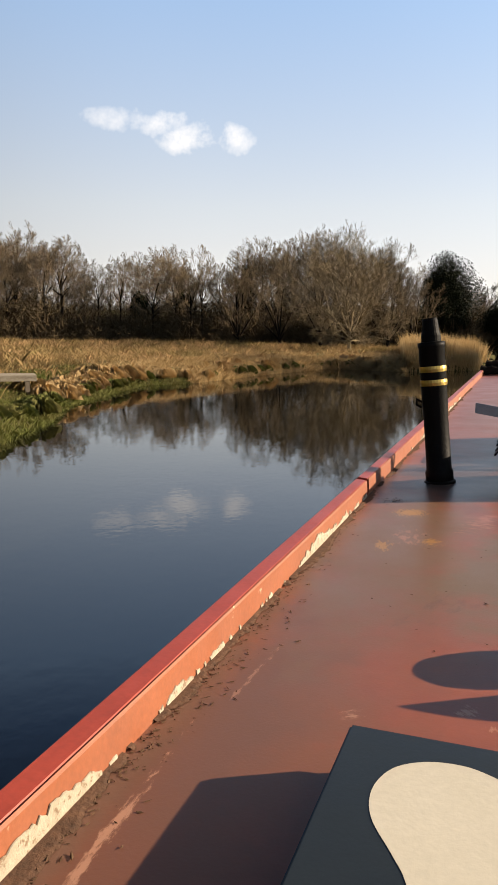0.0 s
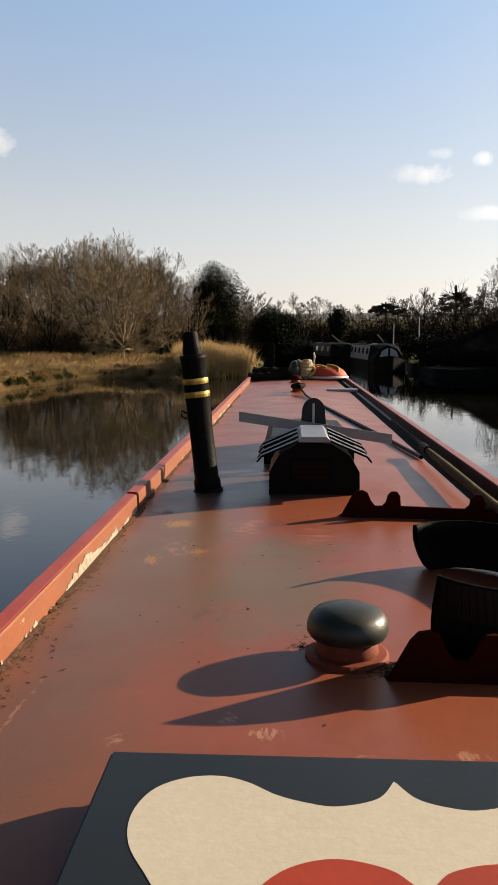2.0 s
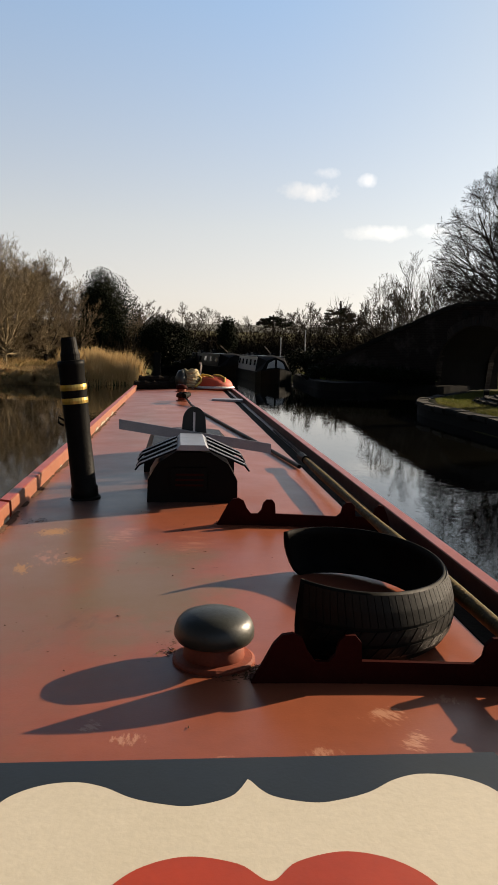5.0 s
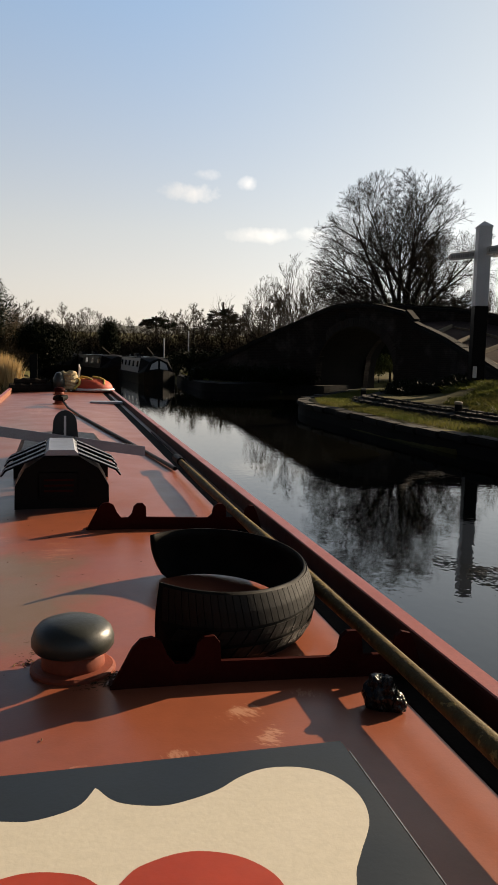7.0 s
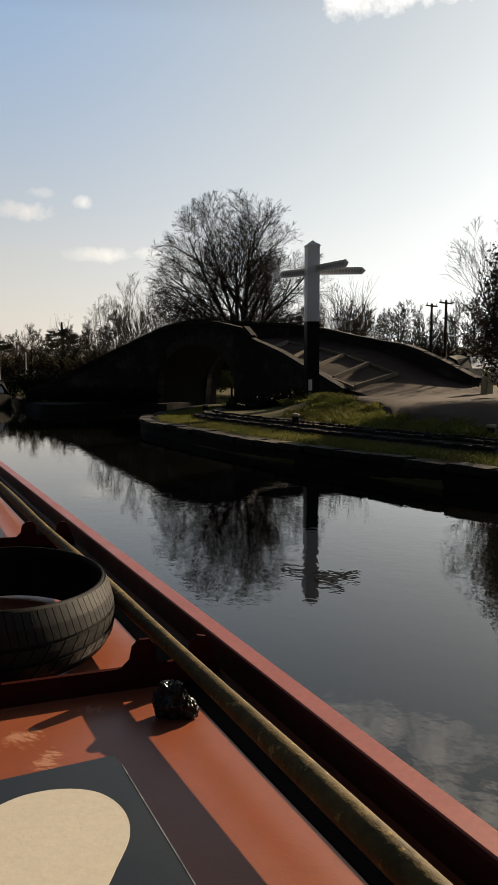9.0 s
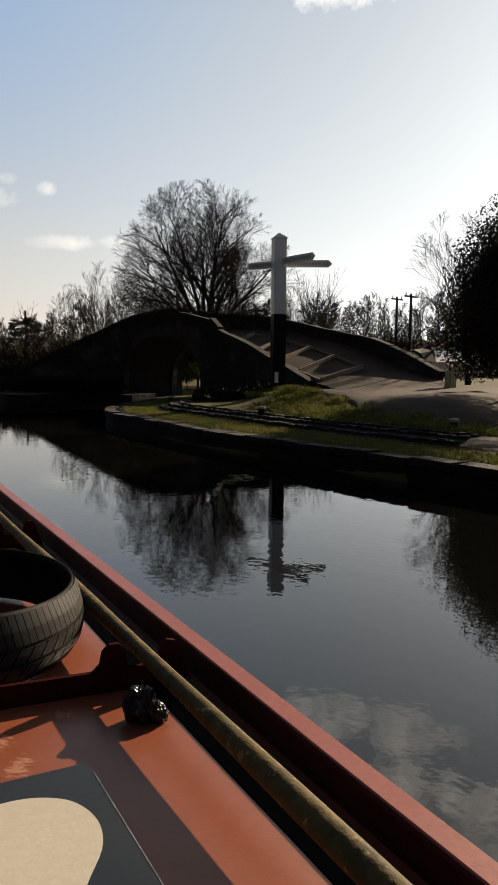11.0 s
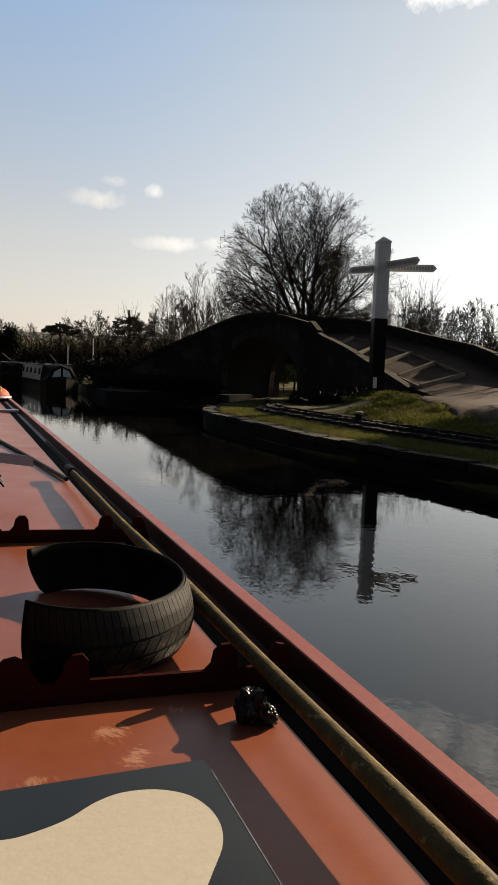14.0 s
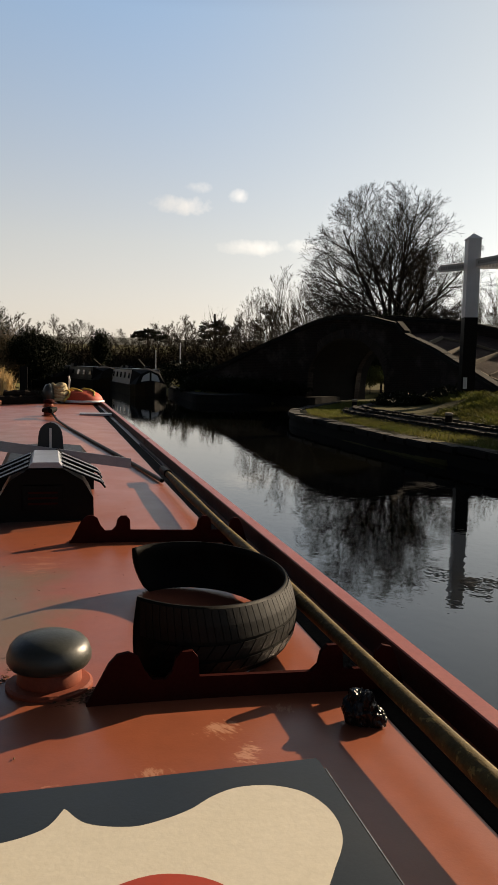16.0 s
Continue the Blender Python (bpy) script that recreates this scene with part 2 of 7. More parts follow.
M["heart"] = material("red_enamel", (0.36, 0.038, 0.01), 0.42, scale=6, bump=0.08, bump_scale=150, grain=0.08)
M["black"] = material("black_paint", (0.005, 0.005, 0.005), 0.38, second=(0.009, 0.008, 0.007), scale=14, bump=0.2, bump_scale=90, spots=(0.02, 0.016, 0.014), spot_scale=50, spot_at=0.74, spec=0.04)
M["soot"] = material("sooty_steel", (0.005, 0.005, 0.005), 0.5, second=(0.01, 0.009, 0.008), scale=10, bump=0.35, bump_scale=60, spec=0.04)
M["leafbits"] = material("dry_leaf_crumbs", (0.12, 0.07, 0.04), 0.9, second=(0.05, 0.03, 0.018), scale=60, spec=0.1)
M["brass"] = material("brass", (0.62, 0.42, 0.12), 0.32, metal=1.0, second=(0.4, 0.26, 0.08), scale=20)
M["ventgrey"] = material("vent_olive_paint", (0.030, 0.032, 0.025), 0.42, second=(0.020, 0.022, 0.018), scale=12, bump_scale=120, spots=(0.3, 0.3, 0.27), spot_scale=60, spot_at=0.78, bump=0.18, spec=0.4)
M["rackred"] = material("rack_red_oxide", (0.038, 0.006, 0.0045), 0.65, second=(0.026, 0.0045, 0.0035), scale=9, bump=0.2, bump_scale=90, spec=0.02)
M["rubber"] = material("tyre_rubber", (0.004, 0.004, 0.0037), 0.55, second=(0.012, 0.011, 0.009), scale=9, bump=0.3, bump_scale=110, spots=(0.05, 0.045, 0.036), spot_scale=22, spot_at=0.74, spec=0.03)
M["tread"] = material("dusty_tyre_tread", (0.010, 0.009, 0.0075), 0.5, second=(0.005, 0.0045, 0.004), scale=14, bump=0.3, bump_scale=110, spots=(0.10, 0.09, 0.07), spot_scale=40, spot_at=0.72, spec=0.13)
M["pole"] = material("mossy_pole", (0.13, 0.09, 0.03), 0.7, second=(0.04, 0.029, 0.012), scale=22, bump=0.6, bump_scale=70, spots=(0.2, 0.145, 0.05), spot_scale=34, spot_at=0.6, spec=0.1)
M["galv"] = material("galvanised_plate", (0.34, 0.36, 0.40), 0.42, metal=0.55, second=(0.26, 0.28, 0.32), scale=12, bump=0.1, bump_scale=80)
M["bag"] = material("black_plastic_bag", (0.005, 0.005, 0.005), 0.28, scale=20, bump=0.8, bump_scale=45, spec=0.3)
M["hull"] = material("hull_blacking", (0.006, 0.006, 0.006), 0.45, scale=3, bump=0.2, bump_scale=30, spec=0.1)
M["cabin"] = material("cabin_side_green", (0.03, 0.06, 0.045), 0.35, scale=3)
M["rope"] = material("black_rope", (0.006, 0.006, 0.005), 0.85, scale=60, bump=0.8, bump_scale=200, spec=0.1)
M["whiteboat"] = material("offwhite_boat_paint", (0.5, 0.5, 0.49), 0.4, second=(0.42, 0.42, 0.41), scale=1.5)
M["boatdark"] = material("dark_boat_paint", (0.008, 0.008, 0.009), 0.4, scale=2, spec=0.1)
M["boatblue"] = material("blue_boat_paint", (0.03, 0.06, 0.12), 0.4, scale=2)
M["canvas"] = material("black_canvas", (0.006, 0.006, 0.006), 0.8, scale=6, bump=0.3, bump_scale=30, spec=0.1)
M["glass"] = material("dark_window_glass", (0.02, 0.022, 0.025), 0.06, scale=3, rough_var=0.02)
M["flower_red"] = material("red_canvas", (0.55, 0.06, 0.02), 0.7, scale=9, bump=0.3, bump_scale=40)
M["flower_yellow"] = material("yellow_rope", (0.6, 0.42, 0.09), 0.8, scale=9, bump=0.4, bump_scale=60)
M["straw"] = material("coir_rope", (0.45, 0.36, 0.2), 0.9, scale=20, bump=0.6, bump_scale=90)
M["bark"] = material("bark", (0.022, 0.017, 0.013), 0.95, second=(0.014, 0.011, 0.009), scale=3, bump=0.6, bump_scale=18, spec=0.05)
M["twig"] = material("winter_twigs", (0.165, 0.122, 0.078), 0.95, second=(0.105, 0.083, 0.053), scale=0.5, random_hue=0.25, spec=0.05)
# darker copy of the twigs: the shade of backlit trees is in its colour
M["twigs_backlit"] = material("backlit_winter_twigs", (0.045, 0.034, 0.024), 0.95, second=(0.03, 0.024, 0.017), scale=0.5, random_hue=0.25, spec=0.05)
M["twigpale"] = material("pale_willow_twigs", (0.24, 0.185, 0.11), 0.9, second=(0.18, 0.14, 0.085), scale=0.5, spec=0.1)
M["ivy"] = material("ivy_leaves", (0.008, 0.011, 0.005), 0.55, second=(0.014, 0.016, 0.007), scale=1.2, random_hue=0.2, spec=0.03)
M["yew"] = material("evergreen_leaves", (0.014, 0.013, 0.007), 0.6, second=(0.024, 0.018, 0.009), scale=1.0, spec=0.15)
M["scrub"] = material("bramble_scrub", (0.115, 0.082, 0.047), 0.95, second=(0.06, 0.047, 0.026), scale=0.35, spec=0.05)
# darker copy of the scrub, with its backlit shade in the colour
M["scrub_backlit"] = material("backlit_far_scrub", (0.03, 0.022, 0.014), 0.95, second=(0.018, 0.015, 0.009), scale=0.35, spec=0.03)
M["reed"] = material("dry_reed", (0.5, 0.36, 0.19), 0.85, second=(0.4, 0.28, 0.13), scale=0.5, spec=0.15)
M["meadow"] = material("dead_meadow_grass", (0.44, 0.28, 0.14), 0.9, second=(0.20, 0.15, 0.06), scale=0.45, contrast=0.9, spec=0.1)
M["grass"] = material("green_grass", (0.105, 0.135, 0.025), 0.8, second=(0.14, 0.115, 0.04), scale=0.7, spec=0.2)
M["soil"] = material("field_and_soil", (0.09, 0.072, 0.03), 0.95, second=(0.05, 0.055, 0.018), scale=0.25, bump=0.6, bump_scale=6, spec=0.05)
M["gravel"] = material("gravel_path", (0.055, 0.033, 0.025), 0.95, second=(0.030, 0.020, 0.016), scale=2.0, bump=0.9, bump_scale=40, spots=(0.14, 0.11, 0.09), spot_scale=28, spot_at=0.66, spec=0.1)
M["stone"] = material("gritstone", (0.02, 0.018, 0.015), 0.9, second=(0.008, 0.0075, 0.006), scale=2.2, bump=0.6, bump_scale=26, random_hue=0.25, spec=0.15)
M["timber"] = material("weathered_sleeper", (0.2, 0.16, 0.115), 0.85, second=(0.13, 0.105, 0.075), scale=6, bump=0.5, bump_scale=40, spec=0.15)
M["postwhite"] = material("white_gloss_post", (0.62, 0.62, 0.63), 0.45, second=(0.5, 0.5, 0.5), scale=2, bump=0.1, bump_scale=40)
M["creampost"] = material("cream_post_paint", (0.36, 0.32, 0.18), 0.6, second=(0.28, 0.25, 0.13), scale=5)
M["ridge"] = material("wooded_ridge", (0.055, 0.06, 0.05), 1.0, second=(0.04, 0.045, 0.035), scale=0.02, bump=0.5, bump_scale=0.2)


def let_light_through(mat, share):
    """Thin blades and leaves also pass light on to their shaded side."""
    nt = mat.node_tree
    N, L = nt.nodes.new, nt.links.new
    b, out = nt.nodes["Principled BSDF"], nt.nodes["Material Output"]
    tr, mx = N("ShaderNodeBsdfTranslucent"), N("ShaderNodeMixShader")
    L(b.inputs["Base Color"].links[0].from_socket, tr.inputs["Color"])
    mx.inputs[0].default_value = share
    L(b.outputs[0], mx.inputs[1])
    L(tr.outputs[0], mx.inputs[2])
    L(mx.outputs[0], out.inputs["Surface"])


for k, share in (("grass", 0.32), ("reed", 0.5), ("meadow", 0.35), ("yew", 0.15)):
    let_light_through(M[k], share)
# colours far below bare brick: the backlit face's shade is in them
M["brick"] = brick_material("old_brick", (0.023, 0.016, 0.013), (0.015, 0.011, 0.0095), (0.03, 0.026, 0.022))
# blacker brick whose colour holds the shade under the arch and below the quay
M["vault"] = brick_material("shaded_vault_brick", (0.008, 0.006, 0.0055), (0.006, 0.005, 0.0045), (0.009, 0.008, 0.007), 0.04)
M["water"] = water_material()


def stain(mat, x, y, rx, ry, colour, strength, seed):
    """A soft ragged stain of its own shape on the roof: place and size in metres."""
    nt = mat.node_tree
    N, L = nt.nodes.new, nt.links.new
    b = nt.nodes["Principled BSDF"]
    old = b.inputs["Base Color"].links[0].from_socket
    tc, mp = N("ShaderNodeTexCoord"), N("ShaderNodeMapping")
    mp.vector_type = "TEXTURE"
    mp.inputs["Location"].default_value, mp.inputs["Scale"].default_value = (x, y, 1.15), (rx, ry, 1)
    L(tc.outputs["Object"], mp.inputs["Vector"])
    ln, n = N("ShaderNodeVectorMath"), N("ShaderNodeTexNoise")
    ln.operation = "LENGTH"
    L(mp.outputs[0], ln.inputs[0])
    n.inputs["Scale"].default_value, n.inputs["Detail"].default_value, n.inputs["Roughness"].default_value = 3.0 + seed * 0.37, 7.0, 0.68
    L(tc.outputs["Object"], n.inputs["Vector"])
    a = N("ShaderNodeMath")
    a.operation = "MULTIPLY_ADD"
    a.inputs[1].default_value, a.inputs[2].default_value = 2.6, -1.3
    L(n.outputs[0], a.inputs[0])
    s = N("ShaderNodeMath")
    s.operation = "ADD"
    L(a.outputs[0], s.inputs[0])
    L(ln.outputs["Value"], s.inputs[1])
    r = N("ShaderNodeMapRange")
    r.inputs[1].default_value, r.inputs[2].default_value, r.inputs[3].default_value, r.inputs[4].default_value = 0.35, 1.05, strength, 0.0
    L(s.outputs[0], r.inputs[0])
    m = N("ShaderNodeMix")
    m.data_type = "RGBA"
    L(r.outputs[0], m.inputs["Factor"])
    L(old, m.inputs["A"])
    m.inputs["B"].default_value = (*colour, 1)
    L(m.outputs["Result"], b.inputs["Base Color"])


# the dark oval by the chimney is soot with the ventilator's shadow painted in
for i, (x, y, rx, ry, col, k) in enumerate(((-0.58, 2.2, 0.32, 1.7, (0.16, 0.068, 0.037), 0.8), (-0.66, 1.3, 0.16, 1.1, (0.13, 0.06, 0.037), 0.8), (-0.45, 3.9, 0.5, 0.75, (0.06, 0.045, 0.04), 0.9), (-0.2, 2.4, 0.3, 0.5, (0.135, 0.083, 0.042), 0.95), (-0.55, 2.7, 0.3, 0.9, (0.15, 0.08, 0.042), 0.9),
                                             (-0.745, 2.0, 0.045, 1.7, (0.10, 0.058, 0.04), 0.75), (-0.75, 0.9, 0.05, 0.6, (0.12, 0.065, 0.045), 0.7), (0.35, 8.0, 0.3, 2.2, (0.30, 0.11, 0.06), 0.5), (-0.4, 7.0, 0.25, 1.8, (0.16, 0.08, 0.05), 0.5), (0.72, 3.0, 0.07, 3.0, (0.06, 0.04, 0.035), 0.7))):
    stain(M["roof"], x, y, rx, ry, col, k, i)


def scuff(mat, x, y, rx, ry, turn, colour, strength, scale, amount, seed):
    """Scratched or flaked paint: many fine streaks inside a soft-edged patch, sizes in metres, streaks along the turned y axis."""
    nt = mat.node_tree
    N, L = nt.nodes.new, nt.links.new
    b = nt.nodes["Principled BSDF"]
    old = b.inputs["Base Color"].links[0].from_socket
    tc, mp, mq = N("ShaderNodeTexCoord"), N("ShaderNodeMapping"), N("ShaderNodeMapping")
    mp.vector_type = mq.vector_type = "TEXTURE"
    for m, s in ((mp, (rx, ry, 1)), (mq, (1 / scale, 3.2 / scale, 1))):
        m.inputs["Location"].default_value, m.inputs["Rotation"].default_value, m.inputs["Scale"].default_value = (x, y, 1.15 + seed * (m is mq)), (0, 0, radians(turn)), s
        L(tc.outputs["Object"], m.inputs["Vector"])
    ln, n = N("ShaderNodeVectorMath"), N("ShaderNodeTexNoise")
    ln.operation = "LENGTH"
    L(mp.outputs[0], ln.inputs[0])
    n.inputs["Scale"].default_value, n.inputs["Detail"].default_value, n.inputs["Roughness"].default_value = 1.0, 5.0, 0.7
    L(mq.outputs[0], n.inputs["Vector"])
    fall = N("ShaderNodeMapRange")
    fall.inputs[1].default_value, fall.inputs[2].default_value, fall.inputs[3].default_value, fall.inputs[4].default_value = 0.1, 1.0, amount, -0.35
    L(ln.outputs["Value"], fall.inputs[0])
    s = N("ShaderNodeMath")
    s.operation = "ADD"
    L(fall.outputs[0], s.inputs[0])
    L(n.outputs[0], s.inputs[1])
    r = N("ShaderNodeMapRange")
    r.inputs[1].default_value, r.inputs[2].default_value, r.inputs[4].default_value = 0.56, 0.68, strength
    L(s.outputs[0], r.inputs[0])
    m = N("ShaderNodeMix")
    m.data_type = "RGBA"
    L(r.outputs[0], m.inputs["Factor"])
    L(old, m.inputs["A"])
    m.inputs["B"].default_value = (*colour, 1)
    L(m.outputs["Result"], b.inputs["Base Color"])


OCHRE, PALE, SCRAPE = (0.36, 0.17, 0.035), (0.42, 0.22, 0.14), (0.36, 0.15, 0.09)
for i, (x, y, rx, ry, turn, col, k, sc, am) in enumerate((
        (-0.56, 3.10, 0.13, 0.14, 20, OCHRE, 0.85, 70, 0.16), (-0.44, 2.70, 0.08, 0.10, -30, OCHRE, 0.8, 80, 0.12), (-0.58, 2.62, 0.06, 0.14, 10, OCHRE, 0.75, 80, 0.12),
        (0.31, 1.60, 0.10, 0.07, 30, PALE, 0.7, 70, 0.10), (0.46, 1.67, 0.06, 0.05, -20, PALE, 0.6, 80, 0.08), (0.335, 1.50, 0.09, 0.05, 60, PALE, 0.7, 80, 0.10), (0.16, 1.46, 0.07, 0.05, 10, PALE, 0.6, 80, 0.08),
        (-0.445, 1.50, 0.06, 0.05, -60, PALE, 0.6, 80, 0.06), (-0.25, 1.57, 0.06, 0.05, 50, PALE, 0.6, 80, 0.07), (-0.18, 1.52, 0.08, 0.05, 0, PALE, 0.7, 80, 0.08), (-0.02, 1.42, 0.10, 0.04, 80, PALE, 0.6, 90, 0.06),
        (-0.3, 3.0, 0.42, 0.16, 75, SCRAPE, 0.7, 34, 0.03), (-0.05, 2.9, 0.5, 0.2, 88, SCRAPE, 0.6, 30, 0.0), (-0.52, 2.75, 0.14, 0.3, 12, SCRAPE, 0.6, 40, 0.04), (-0.35, 2.1, 0.25, 0.5, -15, (0.10, 0.045, 0.03), 0.5, 22, 0.0),
        (-0.69, 1.05, 0.022, 0.5, 2, PALE, 0.8, 60, 0.12), (-0.665, 1.6, 0.015, 0.35, -3, PALE, 0.5, 70, 0.06), (-0.715, 0.8, 0.03, 0.25, 4, PALE, 0.7, 60, 0.1),
        (0.25, 6.5, 0.4, 2.5, 5, SCRAPE, 0.6, 9, 0.02), (-0.3, 9.0, 0.4, 2.5, 0, SCRAPE, 0.5, 9, 0.02))):
    scuff(M["roof"], x, y, rx * 1.25, ry * 1.25, turn, col, k, sc * 1.4, am + 0.08, 0.7 * i)


# ---- mesh helpers ----
def link(name, verts, faces, mat, parent=None, label="", smooth=False):
    me = bpy.data.meshes.new(name)
    me.from_pydata([tuple(v) for v in verts] if not isinstance(verts, np.ndarray) else verts.tolist(), [], faces if not isinstance(faces, np.ndarray) else faces.tolist())
    me.update()
    if smooth:
        me.shade_smooth()
    if mat:
        me.materials.append(M[mat])
    ob = new(name, me)
    if parent:
        ob.parent = parent
    if label:
        ob["label"] = label
    return ob


def part(name, bm, mat, parent=None, label="", smooth=False):
    me = bpy.data.meshes.new(name)
    bmesh.ops.recalc_face_normals(bm, faces=bm.faces)
    bm.to_mesh(me)
    bm.free()
    if smooth:
        me.shade_smooth()
    me.materials.append(M[mat])
    ob = new(name, me)
    if parent:
        ob.parent = parent
    if label:
        ob["label"] = label
    return ob


def thing(name, label, category, group="", kind="", at=(0, 0, 0), rz=0):
    ob = new(name)
    ob.empty_display_size = 0.1
    ob.matrix_basis = pose(*at, 0, 0, rz)
    return tagged(ob, label, category, group, kind)


def box(bm, x0, x1, y0, y1, z0, z1, bevel=0.0):
    r = bmesh.ops.create_cube(bm, size=1.0)
    for v in r["verts"]:
        v.co = Vector(((x0 + x1) / 2 + v.co.x * (x1 - x0), (y0 + y1) / 2 + v.co.y * (y1 - y0), (z0 + z1) / 2 + v.co.z * (z1 - z0)))
    if bevel:
        es = list({e for v in r["verts"] for e in v.link_edges})
        bmesh.ops.bevel(bm, geom=es, offset=bevel, segments=2, affect="EDGES")
    return r["verts"]


def lathe(bm, profile, n=28, centre=(0, 0), cap=True):
    """Turn (radius, height) pairs round the vertical."""
    rings = []
    for r, z in profile:
        rings.append([bm.verts.new((centre[0] + r * math.cos(2 * math.pi * i / n), centre[1] + r * math.sin(2 * math.pi * i / n), z)) for i in range(n)])
    for a, b in zip(rings, rings[1:]):
        for i in range(n):
            bm.faces.new((a[i], a[(i + 1) % n], b[(i + 1) % n], b[i]))
    if cap:
        bm.faces.new(rings[0][::-1])
        bm.faces.new(rings[-1])
    return rings


def tube(bm, pts, radius, n=8, cap=True):
    rings = []
    for i, p in enumerate(pts):
        p = Vector(p)
        d = (Vector(pts[min(i + 1, len(pts) - 1)]) - Vector(pts[max(i - 1, 0)])).normalized()
        side = d.cross(Vector((0, 0, 1)))
        side = side.normalized() if side.length > 1e-4 else Vector((1, 0, 0))
        up = side.cross(d)
        r = radius(i / max(len(pts) - 1, 1)) if callable(radius) else radius
        rings.append([bm.verts.new(p + r * (math.cos(2 * math.pi * k / n) * side + math.sin(2 * math.pi * k / n) * up)) for k in range(n)])
    for a, b in zip(rings, rings[1:]):
        for k in range(n):
            bm.faces.new((a[k], a[(k + 1) % n], b[(k + 1) % n], b[k]))
    if cap:
        bm.faces.new(rings[0][::-1])
        bm.faces.new(rings[-1])


def plate(bm, outline, z0, z1, axis="z"):
    """A flat sheet of some thickness: outline in the plan (axis z) or in x and z (axis y, thickness along y)."""
    if axis == "z":
        lo, hi = [bm.verts.new((x, y, z0)) for x, y in outline], [bm.verts.new((x, y, z1)) for x, y in outline]
    else:
        lo, hi = [bm.verts.new((x, z0, y)) for x, y in outline], [bm.verts.new((x, z1, y)) for x, y in outline]
    n = len(outline)
    for i in range(n):
        bm.faces.new((lo[i], lo[(i + 1) % n], hi[(i + 1) % n], hi[i]))
    bm.faces.new(lo[::-1])
    bm.faces.new(hi)


def curve_through(pts, steps=8, closed=False):
    """A smooth line through the points."""
    pts = [Vector(p) for p in pts]
    n, out = len(pts), []
    for i in range(n if closed else n - 1):
        g = (lambda k: pts[k % n]) if closed else (lambda k: pts[min(max(k, 0), n - 1)])
        a, b, c, d = g(i - 1), g(i), g(i + 1), g(i + 2)
        for s in range(steps):
            t = s / steps
            out.append(0.5 * (2 * b + (c - a) * t + (2 * a - 5 * b + 4 * c - d) * t * t + (3 * b - a - 3 * c + d) * t ** 3))
    if not closed:
        out.append(pts[-1])
    return out


def smooth01(x):
    x = np.clip(x, 0, 1)
    return x * x * (3 - 2 * x)


# ---- ground, water, quay and bridge ----
LEFT_BANK = [(-7.5, -300), (-7.5, -20), (-7.4, 2), (-8.0, 9.5), (-8.8, 12), (-10.4, 15.3), (-11.2, 19), (-11.9, 21.9), (-10.9, 24.0), (-10.3, 29.5), (-9.2, 35.5), (-7.6, 35.6),
             (-4.9, 34.9), (-2.4, 37.5), (-1.6, 40.5), (-2.0, 52), (-2.5, 80)]
FAR_BANK = [(9.5, 80), (8.3, 60), (7.4, 48), (6.9, 38.5), (7.3, 36.2), (9.4, 36.6), (10.8, 36.4), (11.75, 34.9), (14.7, 37.0), (26, 46), (60, 70)]
ISLAND = [(62, 66), (28, 42.5), (17.0, 34.3), (12.75, 31.9), (10.4, 28.6), (8.9, 26.3), (7.9, 24.6), (7.35, 22.6), (7.3, 20.0), (7.35, 17.8), (7.4, 15.6), (7.6, 13.2), (7.9, 11.0), (8.25, 8.7), (8.8, 4), (9.2, -20), (9.2, -300)]
CANAL = np.array(LEFT_BANK + FAR_BANK + ISLAND)


def shore(P):
    """Distance to the canal's edge, minus inside the water, and the nearest edge point."""
    A, B = CANAL, np.roll(CANAL, -1, axis=0)
    best = np.full(len(P), 1e9)
    near = np.zeros((len(P), 2))
    inside = np.zeros(len(P), bool)
    for a, b in zip(A, B):
        ab = b - a
        t = np.clip(((P - a) @ ab) / (ab @ ab), 0, 1)
        q = a + t[:, None] * ab
        d = np.hypot(*(P - q).T)
        m = d < best
        best[m], near[m] = d[m], q[m]
        if a[1] != b[1]:
            c = ((a[1] > P[:, 1]) != (b[1] > P[:, 1])) & (P[:, 0] < (b[0] - a[0]) * (P[:, 1] - a[1]) / (b[1] - a[1]) + a[0])
            inside ^= c
    return np.where(inside, -best, best), near


def land_height(P, d):
    """Height of the dry land at plan points P, d metres from the water."""
    x, y = P[:, 0], P[:, 1]
    rough = np.array([noise.noise(Vector((a * 0.45, b * 0.45, 0.3))) for a, b in P]) * 0.12
    left = 0.26 + 0.33 * smooth01(d / 2.5) + 0.22 * smooth01((d - 3) / 25) + rough
    isl = 0.37 + 0.18 * smooth01((d - 1.2) / 1.0) + 0.46 * smooth01((d - 2.6) / 3.2) * smooth01((y - 12) / 6) * (0.35 + 0.65 * smooth01((np.degrees(np.arctan2(x, y)) - 26.5) / 4.0))
    far = 0.42 + 0.25 * smooth01((d - 2) / 6)
    on_island = (x > 7) & (y < 31 + (x - 12.7) * 0.66) & (y < 60)
    on_far = (x > 5) & ~on_island
    h = np.where(on_island, isl, np.where(on_far, far, left))
    r = np.hypot(x, y)
    return h + 1.2 * smooth01((r - 60) / 60) + 16 * smooth01((r - 260) / 500) * smooth01((y + 50) / 200)


